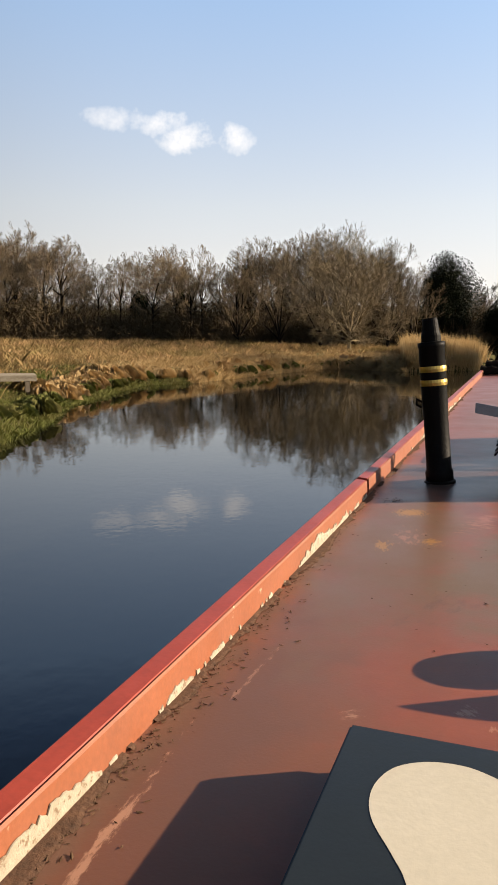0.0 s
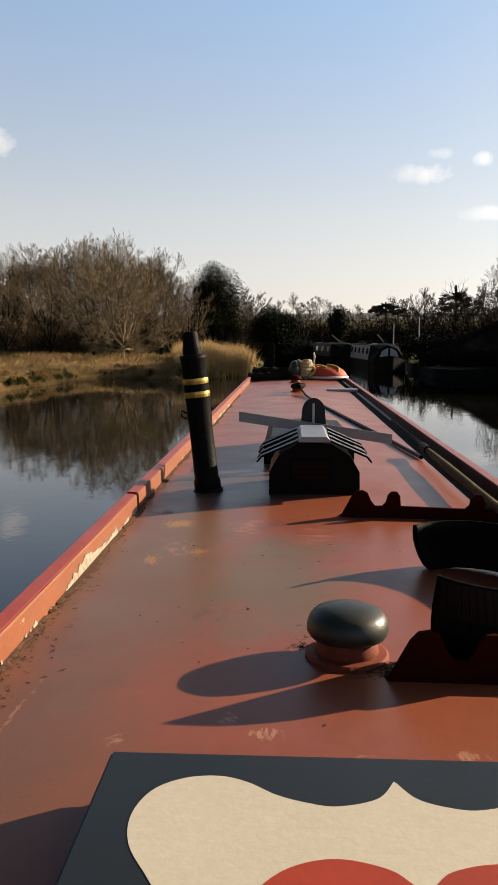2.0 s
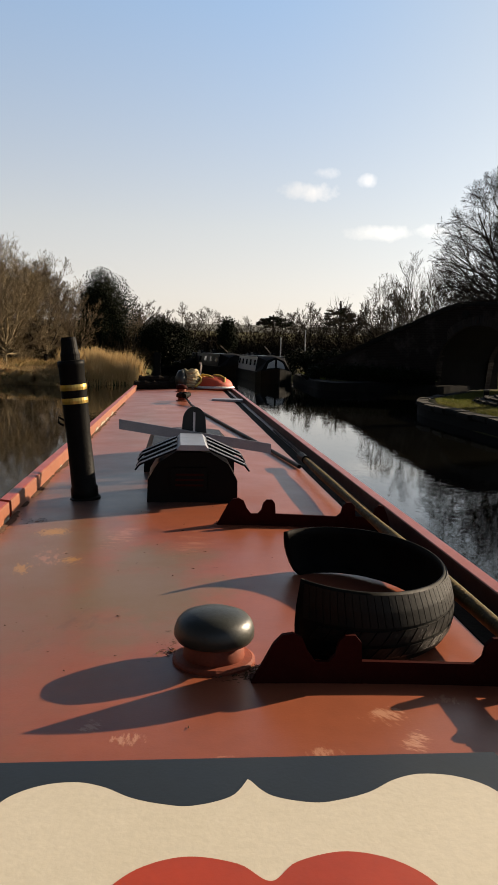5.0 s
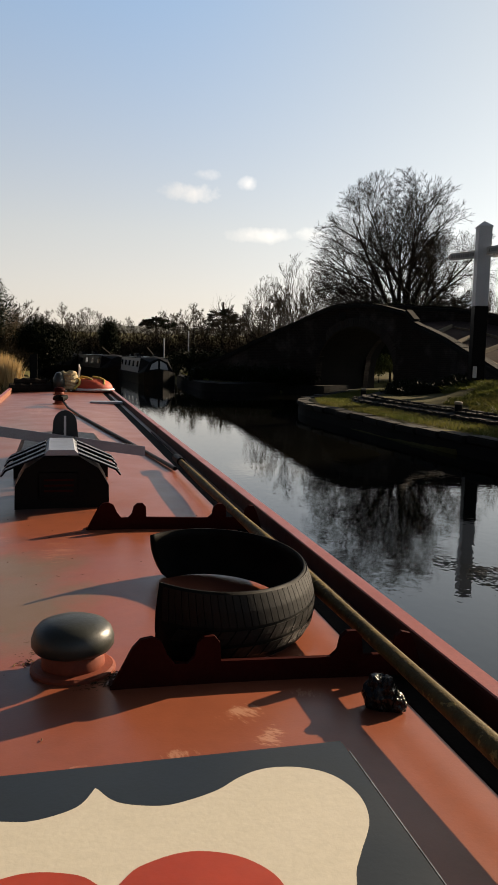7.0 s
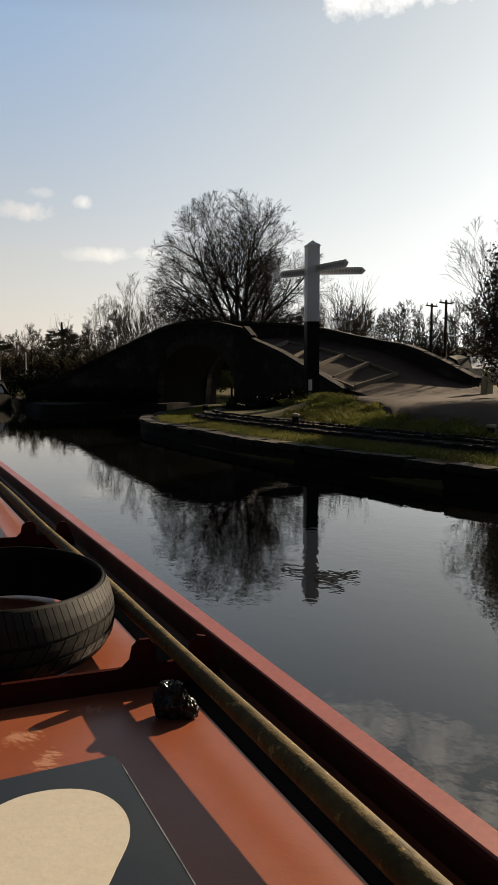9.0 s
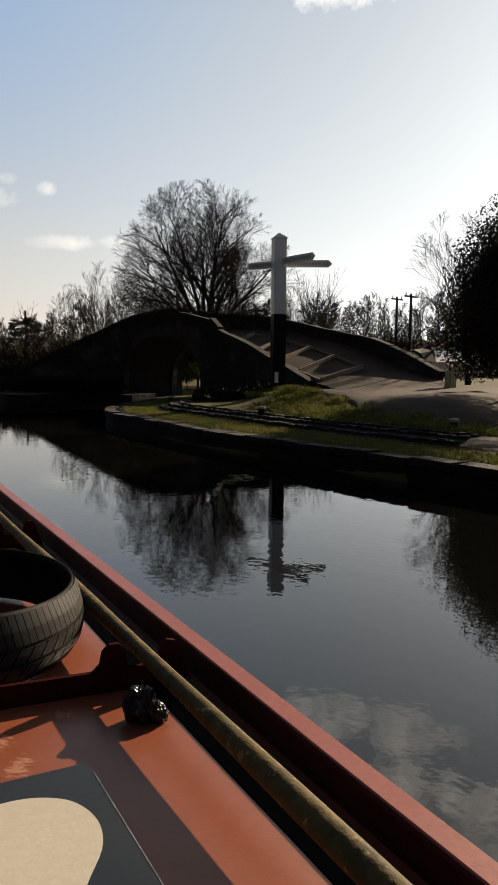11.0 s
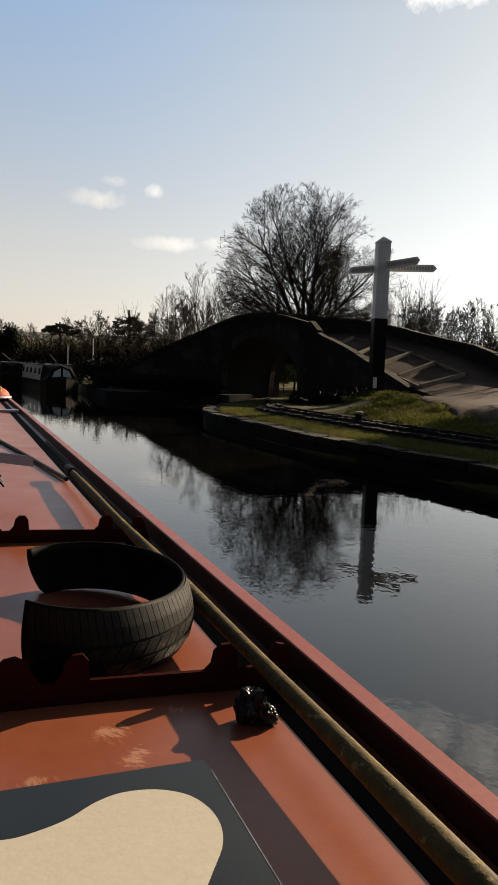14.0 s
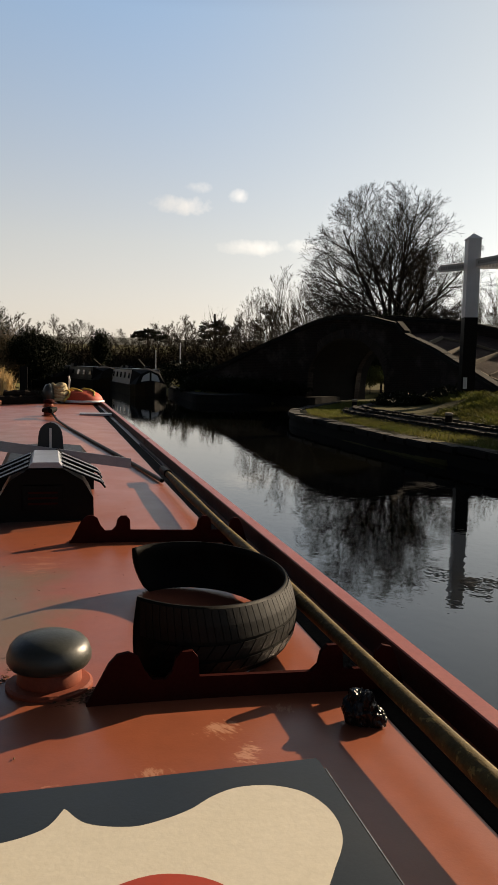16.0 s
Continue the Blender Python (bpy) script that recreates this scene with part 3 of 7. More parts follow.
def build_ground():
    def line(lo, hi, step, far):
        core = np.arange(lo, hi + 0.01, step)
        out = [step * 1.35 ** k for k in range(1, 40)]
        lower, upper = lo - np.cumsum(out), hi + np.cumsum(out)
        return np.concatenate([lower[lower > -far][::-1], core, upper[upper < far]])

    xs, ys = line(-34, 34, 0.55, 2500), line(-4, 66, 0.55, 2500)
    X, Y = np.meshgrid(xs, ys)
    P = np.c_[X.ravel(), Y.ravel()]
    d, q = shore(P)
    snap = np.abs(d) < 0.33
    P[snap] = q[snap]
    d[snap] = 0
    z = np.where(d >= 0, land_height(P, np.maximum(d, 0)), -1.1)
    nx, ny = len(xs), len(ys)
    i = (np.arange(ny - 1)[:, None] * nx + np.arange(nx - 1)[None]).ravel()
    F = np.c_[i, i + 1, i + nx + 1, i + nx]
    g = link("ground", np.c_[P, z], F, "soil", smooth=True)
    tagged(g, "rough winter field soil and bank sloping into the canal", "ground", kind="structure")
    w = link("water", [(-2600, -2600, 0), (2600, -2600, 0), (2600, 2600, 0), (-2600, 2600, 0)], [(0, 1, 2, 3)], "water")
    tagged(w, "still dark canal water with slight ripples", "water", kind="structure")


build_ground()


def ground_z(x, y):
    P = np.array([[x, y]], float)
    d, _ = shore(P)
    return float(land_height(P, np.maximum(d, 0))[0])


def walk_along(pts, step):
    """Points every step metres along a plan line."""
    pts = [Vector(p) for p in pts]
    out, left = [], 0.0
    for a, b in zip(pts, pts[1:]):
        n = (b - a).length
        s = left
        while s < n:
            out.append((a + (b - a) * (s / n), (b - a).normalized()))
            s += step
        left = s - n
    return out


def quay():
    """Stone edge of the towpath: a wall with separate coping stones."""
    line = curve_through([Vector((x, y, 0)) for x, y in ISLAND[3:15]], 6)
    q = thing("quay_wall", "dark stone canal edge with worn coping blocks", "wall", kind="structure")
    V, F = [], []
    for i, p in enumerate(line):
        t = (line[min(i + 1, len(line) - 1)] - line[max(i - 1, 0)]).normalized()
        out = Vector((t.y, -t.x, 0))
        if out.x > 0 and p.y < 24:
            out = -out
        for o, z in ((0.17, -0.6), (0.15, 0.24), (-0.3, 0.26)):
            V.append(p + out * o + Vector((0, 0, z)))
        if i:
            k = 3 * i
            F += [(k - 3, k, k + 1, k - 2), (k - 2, k + 1, k + 2, k - 1)]
    # the wall's shade comes from this near-black brick colour
    link("wall_face", V, F, "vault", q, "brick wall below the coping with shade in its colour")
    me = bpy.data.meshes.new("coping_stone")
    bm = bmesh.new()
    box(bm, -0.43, 0.43, -0.19, 0.19, -0.07, 0.07, 0.025)
    bm.to_mesh(me)
    bm.free()
    me.materials.append(M["stone"])
    rnd = random.Random(4)
    for p, t in walk_along(line, 0.9):
        ob = new("coping_stone", me)
        ob.parent = q
        ob.matrix_basis = pose(p.x + rnd.uniform(-0.03, 0.03), p.y, 0.325 + rnd.uniform(-0.02, 0.02), rnd.uniform(-3, 3), rnd.uniform(-1, 1), math.degrees(math.atan2(t.y, t.x)) + rnd.uniform(-2.5, 2.5))


quay()


def far_bank_shade():
    """Dark facing added along the far bank's water edge, for the shade on its slope."""
    line = curve_through([Vector((x, y, 0)) for x, y in FAR_BANK[2:9]], 8)
    r = thing("bank_shade_strip", "dark facing added for the far bank's shade", "wall", kind="structure")
    V, F = [], []
    for i, p in enumerate(line):
        t = (line[min(i + 1, len(line) - 1)] - line[max(i - 1, 0)]).normalized()
        n = Vector((-t.y, t.x, 0))
        if shore(np.array([[p.x + n.x * 0.4, p.y + n.y * 0.4]]))[0][0] > 0:
            n = -n
        h = 0.40 + 0.03 * noise.noise(p * 0.8)
        for o, z in ((0.30, -0.6), (0.28, h), (-0.35, h + 0.05)):
            V.append(p + n * o + Vector((0, 0, z)))
        if i:
            k = 3 * i
            F += [(k - 3, k, k + 1, k - 2), (k - 2, k + 1, k + 2, k - 1)]
    link("piling", V, F, "stone", r, "dark face of the added strip")


far_bank_shade()

# the bridge's near face in plan with the height of its parapet, from its far end to the foot of its wing wall
FACE = [(polar(10.2, 42), 1.15), (polar(12.2, 40.6), 1.75), (polar(14.6, 39.1), 2.6), (polar(17.4, 37.4), 3.45), (polar(19.4, 36.2), 3.98), (polar(20.8, 35.5), 4.13), (polar(22.8, 34.4), 4.05),
        (polar(24.5, 33.5), 3.78), (polar(25.3, 33.1), 3.62), (polar(25.75, 32.8), 3.22), (polar(26.6, 32.2), 2.98), (polar(27.8, 31.1), 2.62), (polar(29.2, 29.8), 2.16), (polar(30.4, 28.9), 1.82), (polar(32.2, 27.6), 1.28)]
BACK = [(polar(16.5, 42.5), 2.2), (polar(20.5, 40.5), 3.6), (polar(24.2, 38.6), 4.25), (polar(26.5, 37.6), 4.2), (polar(30.0, 36.0), 3.95), (polar(34.0, 34.4), 3.35), (polar(36.6, 33.4), 3.02),
        (polar(37.4, 32.6), 2.9), (polar(39.6, 31.2), 2.35), (polar(42.2, 29.6), 1.62)]


def bridge():
    br = thing("canal_bridge", "old humped brick canal bridge with stone copings", "bridge")
    face = curve_through([Vector((p.x, p.y, z)) for p, z in FACE], 12)
    back = curve_through([Vector((p.x, p.y, z)) for p, z in BACK], 12)
    # the arch, centred on the face
    c0 = polar(21.5, 35.05)
    run = (polar(24.8, 33.3) - polar(17.4, 37.4)).normalized()
    away = Vector((-run.y, run.x, 0))
    if away.y < 0:
        away = -away
    SPAN, SPRING, RISE = 2.35, 0.95, 2.2

    def soffit(p):
        u = (Vector((p.x, p.y, 0)) - c0).dot(run)
        if abs(u) >= SPAN:
            return None
        return SPRING + RISE * math.sqrt(1 - (u / SPAN) ** 2)

    def wall(name, line, thick, inner, label, arched=True):
        bm = bmesh.new()
        uv = bm.loops.layers.uv.new("UVMap")
        fine, s, cols = [], 0.0, []
        for a, b in zip(line, line[1:]):
            k = max(1, int((b - a).length / 0.16))
            fine += [a + (b - a) * (i / k) for i in range(k)]
        fine.append(line[-1])
        for i, p in enumerate(fine):
            if i:
                s += (p - fine[i - 1]).to_2d().length
            t = fine[min(i + 1, len(fine) - 1)] - fine[max(i - 1, 0)]
            t.z = 0
            t.normalize()
            n = Vector((-t.y, t.x, 0))
            if n.dot(inner) < 0:
                n = -n
            so = soffit(p) if arched else None
            lo = -0.6 if so is None else so
            row = []
            for off in (0, thick):
                q = p + n * off
                row.append((bm.verts.new((q.x, q.y, lo)), bm.verts.new((q.x, q.y, p.z - 0.14))))
            cols.append((s, row, lo, p.z))
        for (s0, a, l0, h0), (s1, b, l1, h1) in zip(cols, cols[1:]):
            for quad, us in (((a[0][0], b[0][0], b[0][1], a[0][1]), (s0, s1, s1, s0)), ((a[1][0], a[1][1], b[1][1], b[1][0]), (s0, s0, s1, s1)),
                             ((a[0][1], b[0][1], b[1][1], a[1][1]), (s0, s1, s1, s0)), ((a[0][0], a[1][0], b[1][0], b[0][0]), (s0, s0, s1, s1))):
                f = bm.faces.new(quad)
                for lp, u in zip(f.loops, us):
                    lp[uv].uv = (u, lp.vert.co.z)
        for c in (cols[0], cols[-1]):
            bm.faces.new((c[1][0][0], c[1][0][1], c[1][1][1], c[1][1][0]))
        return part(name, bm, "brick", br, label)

    wall("near_wall", face, 0.38, away, "brick spandrel and wing wall with shade in its colour")
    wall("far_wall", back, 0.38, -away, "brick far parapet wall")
    # vault between the two walls, the shade inside it put into the brick colour
    V, F = [], []
    n, m = 24, 8
    for i in range(n + 1):
        a = math.pi * i / n
        for j in range(m + 1):
            p = c0 + run * (-SPAN * math.cos(a)) + away * (0.1 + 4.2 * j / m)
            V.append((p.x, p.y, SPRING + RISE * math.sin(a)))
            if i and j:
                k = i * (m + 1) + j
                F.append((k, k - 1, k - m - 2, k - m - 1))
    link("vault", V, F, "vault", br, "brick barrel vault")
    for sgn in (-1, 1):
        bm = bmesh.new()
        u = run * (SPAN * sgn)
        a, b = c0 + u + away * 0.02, c0 + u + away * 4.3
        out = run * (0.5 * sgn)
        vs = [bm.verts.new((p.x, p.y, z)) for z in (-0.6, SPRING + 0.02) for p in (a, b, b + out, a + out)]
        for f in ((0, 1, 5, 4), (1, 2, 6, 5), (2, 3, 7, 6), (3, 0, 4, 7), (4, 5, 6, 7)):
            bm.faces.new([vs[i] for i in f])
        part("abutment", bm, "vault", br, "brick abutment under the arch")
    # ring of brick voussoirs
    me = bpy.data.meshes.new("voussoir")
    bm = bmesh.new()
    box(bm, -0.062, 0.062, -0.035, 0.03, 0.0, 0.40, 0.008)
    bm.to_mesh(me)
    bm.free()
    me.materials.append(M["vouss"])
    for i in range(57):
        a = math.pi * (i + 0.5) / 57
        p = c0 + run * (-SPAN * math.cos(a))
        nrm = Vector((-math.cos(a) / SPAN, math.sin(a) / RISE))
        ob = new("voussoir", me)
        ob.parent = br
        ob.matrix_basis = Matrix.Translation((p.x, p.y, SPRING + RISE * math.sin(a))) @ Matrix.Rotation(math.atan2(run.y, run.x), 4, "Z") @ Matrix.Rotation(math.atan2(nrm.x, nrm.y), 4, "Y")
    # coping stones
    me = bpy.data.meshes.new("coping")
    bm = bmesh.new()
    vs = box(bm, -0.31, 0.31, -0.25, 0.25, -0.14, 0.08, 0.0)
    bmesh.ops.bevel(bm, geom=[e for e in bm.edges if abs(e.verts[0].co.z - 0.08) < 1e-4 and abs(e.verts[1].co.z - 0.08) < 1e-4 and abs(e.verts[0].co.y - e.verts[1].co.y) < 1e-4], offset=0.09, segments=3, affect="EDGES")
    bm.to_mesh(me)
    bm.free()
    me.materials.append(M["stone"])
    rnd = random.Random(9)
    for line, inner in ((face, away), (back, -away)):
        for p, t in walk_along(line, 0.63):
            nn = Vector((-t.y, t.x, 0)).normalized()
            if nn.dot(inner) < 0:
                nn = -nn
            ob = new("coping", me)
            ob.parent = br
            q = p + nn * 0.17
            ob.matrix_basis = Matrix.Translation((q.x, q.y, p.z - 0.01 + rnd.uniform(-0.012, 0.012))) @ Matrix.Rotation(math.atan2(t.y, t.x), 4, "Z") @ Matrix.Rotation(-math.asin(max(-1, min(1, t.z))), 4, "Y")
    # round plaque at the crown
    bm = bmesh.new()
    lathe(bm, [(0.0001, 0), (0.2, 0), (0.2, 0.03), (0.16, 0.05), (0.0001, 0.05)], 20, cap=False)
    bmesh.ops.transform(bm, matrix=Matrix.Translation(polar(20.6, 35.5, 3.62)) @ Matrix.Rotation(math.atan2(run.y, run.x), 4, "Z") @ Matrix.Rotation(math.pi / 2, 4, "X"), verts=bm.verts)
    part("plaque", bm, "stone", br, "small round cast plaque")
    # deck and ramp of gravel between the walls
    nseg = 40
    V, F = [], []
    LEFT_EDGE = curve_through([Vector((p.x, p.y, z)) for p, z in ((polar(17.4, 38.2), 2.4), (polar(20.8, 36.3), 3.1), (polar(24.8, 34.0), 2.95), (polar(27.4, 32.0), 2.5), (polar(30.0, 29.8), 1.9),
                                                                  (polar(32.4, 27.9), 1.3), (polar(35.0, 25.0), 1.05), (polar(37.0, 21.5), 1.02))], 8)
    RIGHT_EDGE = curve_through([Vector((p.x, p.y, z)) for p, z in ((polar(16.8, 42.0), 2.4), (polar(22.0, 39.4), 3.1), (polar(26.5, 37.2), 3.5), (polar(30.2, 35.5), 3.42), (polar(34.0, 33.9), 2.9),
                                                                   (polar(37.2, 32.0), 2.3), (polar(42.0, 29.2), 1.32), (polar(45.5, 25.0), 1.1))], 8)
    for a, b in zip(LEFT_EDGE, RIGHT_EDGE):
        for j in range(9):
            p = a + (b - a) * (j / 8)
            V.append((p.x, p.y, p.z + 0.05 * noise.noise(p * 0.9)))
    rows = len(LEFT_EDGE)
    F = [(i * 9 + j, i * 9 + j + 1, i * 9 + j + 10, i * 9 + j + 9) for i in range(rows - 1) for j in range(8)]
    link("deck", V, F, "gravel", br, "worn gravel path over the bridge", smooth=True)

    def sleeper(a, b, h=0.15):
        bm = bmesh.new()
        n = (b - a).length
        box(bm, 0, n, -0.045, 0.045, -0.18, h, 0.012)
        t = (b - a).normalized()
        bmesh.ops.transform(bm, matrix=Matrix.Translation(a) @ t.to_track_quat("X", "Z").to_matrix().to_4x4(), verts=bm.verts)
        part("step_edge", bm, "timber", br, "weathered timber step edge")

    for i in (22, 27, 32, 37, 42):
        a, b = LEFT_EDGE[i], RIGHT_EDGE[i]
        sleeper(a + (b - a) * 0.06, a + (b - a) * 0.62)
    for f in (0.06, 0.62):
        pts = [LEFT_EDGE[i] + (RIGHT_EDGE[i] - LEFT_EDGE[i]) * f for i in (22, 27, 32, 37, 42)]
        for a, b in zip(pts, pts[1:]):
            sleeper(a, b, 0.08)


bridge()


# the gravel apron at the foot of the ramp: bearing and distance of its near edge
APRON = [(30.6, 30.0), (31.4, 27.0), (33.0, 23.5), (35.3, 20.6), (37.5, 19.2), (39.6, 18.3), (42.6, 17.6), (50.0, 16.4), (62.0, 15.5)]


def on_gravel(P):
    az, d = np.degrees(np.arctan2(P[:, 0] - EYE.x, P[:, 1] - EYE.y)), np.hypot(P[:, 0] - EYE.x, P[:, 1] - EYE.y)
    return (az > 30.6) & (d > np.interp(az, [a for a, _ in APRON], [r for _, r in APRON]) + 0.5 * np.sin(az * 3.1))


def gravel_path():
    V, F = [], []
    for i in range(60):
        az = 31.0 + 31.0 * i / 59
        near = float(np.interp(az, [a for a, _ in APRON], [r for _, r in APRON])) + 0.5 * math.sin(az * 3.1) + 0.25 * noise.noise(Vector((az, 0, 0)))
        for k in range(11):
            q = polar(az, near + (31.0 - near) * (k / 10) ** 1.3)
            V.append((q.x, q.y, ground_z(q.x, q.y) + (0.05 if k else -0.06) + 0.03 * noise.noise(q * 1.3)))
        if i:
            F += [((i - 1) * 11 + k, (i - 1) * 11 + k + 1, i * 11 + k + 1, i * 11 + k) for k in range(10)]
    tagged(link("path", V, F, "gravel", smooth=True), "brown gravel path leading to the bridge ramp", "path", kind="structure")


gravel_path()


def towpath():
    line = curve_through([Vector((x, y, 0)) for x, y in ISLAND[4:15]], 6)
    V, F = [], []
    for i, p in enumerate(line):
        t = (line[min(i + 1, len(line) - 1)] - line[max(i - 1, 0)]).normalized()
        n = Vector((-t.y, t.x, 0))
        for k in range(5):
            q = p + n * (1.55 + 0.22 * k)
            V.append((q.x, q.y, ground_z(q.x, q.y) + 0.02 + 0.015 * noise.noise(q * 3)))
        if i:
            F += [((i - 1) * 5 + k, (i - 1) * 5 + k + 1, i * 5 + k + 1, i * 5 + k) for k in range(4)]
    path = link("towpath_setts", V, F, "stone", smooth=False)
    tagged(path, "narrow line of worn grey stone setts along the towpath", "pavement", kind="structure")
    me = bpy.data.meshes.new("sett")
    bm = bmesh.new()
    box(bm, -0.11, 0.11, -0.075, 0.075, -0.05, 0.03, 0.02)
    bm.to_mesh(me)
    bm.free()
    me.materials.append(M["stone"])
    rnd = random.Random(2)
    n = 0
    for p, t in walk_along(line[12:52], 0.25):
        nn = Vector((-t.y, t.x, 0)).normalized()
        for k in range(3):
            if n >= 290:
                break
            q = p + nn * (1.66 + 0.3 * k + rnd.uniform(-0.03, 0.03))
            ob = new("sett", me)
            ob.parent = path
            ob.matrix_basis = pose(q.x, q.y, ground_z(q.x, q.y) + 0.035 + rnd.uniform(-0.01, 0.012), rnd.uniform(-4, 4), rnd.uniform(-4, 4), math.degrees(math.atan2(t.y, t.x)) + rnd.uniform(-8, 8))
            n += 1


towpath()


def signpost():
    x, y = polar(30.2, 26.5).to_2d()
    g = ground_z(x, y)
    s = thing("signpost", "tall square canal signpost painted white over black", "signpost", at=(x, y, g), rz=-14)
    top = 6.28 - g
    bm = bmesh.new()
    box(bm, -0.215, 0.215, -0.215, 0.215, -0.3, 2.58, 0.012)
    part("lower_post", bm, "black", s, "black painted foot of the post")
    bm = bmesh.new()
    box(bm, -0.212, 0.212, -0.212, 0.212, 2.582, top - 0.22, 0.012)
    part("upper_post", bm, "postwhite", s, "white painted shaft")
    bm = bmesh.new()
    vs = [bm.verts.new(v) for v in ((-0.23, -0.23, top - 0.22), (0.23, -0.23, top - 0.22), (0.23, 0.23, top - 0.22), (-0.23, 0.23, top - 0.22), (-0.23, -0.23, top - 0.18), (0.23, -0.23, top - 0.18), (0.23, 0.23, top - 0.18), (-0.23, 0.23, top - 0.18), (0, 0, top))]
    for f in ((3, 2, 1, 0), (0, 1, 5, 4), (1, 2, 6, 5), (2, 3, 7, 6), (3, 0, 4, 7), (4, 5, 8), (5, 6, 8), (6, 7, 8), (7, 4, 8)):
        bm.faces.new([vs[i] for i in f])
    part("cap", bm, "postwhite", s, "pyramid cap")
    bm = bmesh.new()
    box(bm, -0.17, -0.04, -0.228, -0.217, 0.25, 0.62, 0.003)
    part("notice", bm, "postwhite", s, "small white notice plate")
    rnd = random.Random(3)
    # fingers: turn, length, tilt, height, words shown as bars
    for turn, length, z in ((127, 1.4, 4.26), (-69, 1.9, 4.33), (-16, 1.8, 4.27)):
        bm = bmesh.new()
        plate(bm, [(0.18, -0.12), (length - 0.12, -0.12), (length, 0.0), (length - 0.12, 0.12), (0.18, 0.12)], -0.02, 0.02, axis="y")
        arm = part("finger", bm, "postwhite", s, "white pointing sign arm")
        arm.matrix_basis = pose(0, 0, z, 0, 0, turn)
        for side in (-1, 1):
            bm = bmesh.new()
            u = 0.32
            while u < length - 0.2:
                wd = rnd.uniform(0.05, 0.075)
                box(bm, u, u + wd, side * 0.023 - 0.002, side * 0.023 + 0.002, -0.055, 0.055)
                u += wd + 0.03
            bars = part("lettering", bm, "letter", arm)
            bars["label"] = "row of dark unreadable letters"


signpost()


def bollard(x, y):
    g = ground_z(x, y)
    b = thing("mooring_bollard", "short white-topped mooring bollard on the towpath edge", "bollard", "mooring bollards", at=(x, y, g))
    bm = bmesh.new()
    lathe(bm, [(0.10, -0.1), (0.09, 0.2), (0.09, 0.2)], 14)
    part("stem", bm, "black", b)
    bm = bmesh.new()
    lathe(bm, [(0.08, 0.2), (0.1, 0.22), (0.1, 0.25), (0.08, 0.27), (0.02, 0.275)], 14)
    part("head", bm, "filler", b, "worn white painted head")


for az, d in ((29.1, 19.3), (43.2, 15.6), (22.3, 27.0)):
    p = polar(az, d)
    bollard(p.x, p.y)


def cream_post():
    p = polar(42.7, 26.5)
    g = ground_z(p.x, p.y)
    c = thing("marker_post", "squat cream painted square marker post beside the ramp", "post", at=(p.x, p.y, g))
    bm = bmesh.new()
    box(bm, -0.15, 0.15, -0.15, 0.15, -0.2, 0.92, 0.03)
    bmesh.ops.rotate(bm, cent=(0, 0, 0), matrix=Matrix.Rotation(radians(4), 3, "Y"), verts=bm.verts)
    part("shaft", bm, "creampost", c)
    bm = bmesh.new()
    box(bm, -0.16, 0.16, -0.16, 0.16, 0.92, 0.97, 0.02)
    bmesh.ops.rotate(bm, cent=(0, 0, 0), matrix=Matrix.Rotation(radians(4), 3, "Y"), verts=bm.verts)
    part("top", bm, "creampost", c)


cream_post()


# ---- the narrowboat under the camera ----
R = 1.15                      # height of the roof's middle over the water
RAIL_IN, RAIL_OUT = 0.776, 0.828
ROOF_Y0, ROOF_Y1 = 0.42, 13.75


def roof_z(x):
    return R - 0.026 * (x / 0.8) ** 2


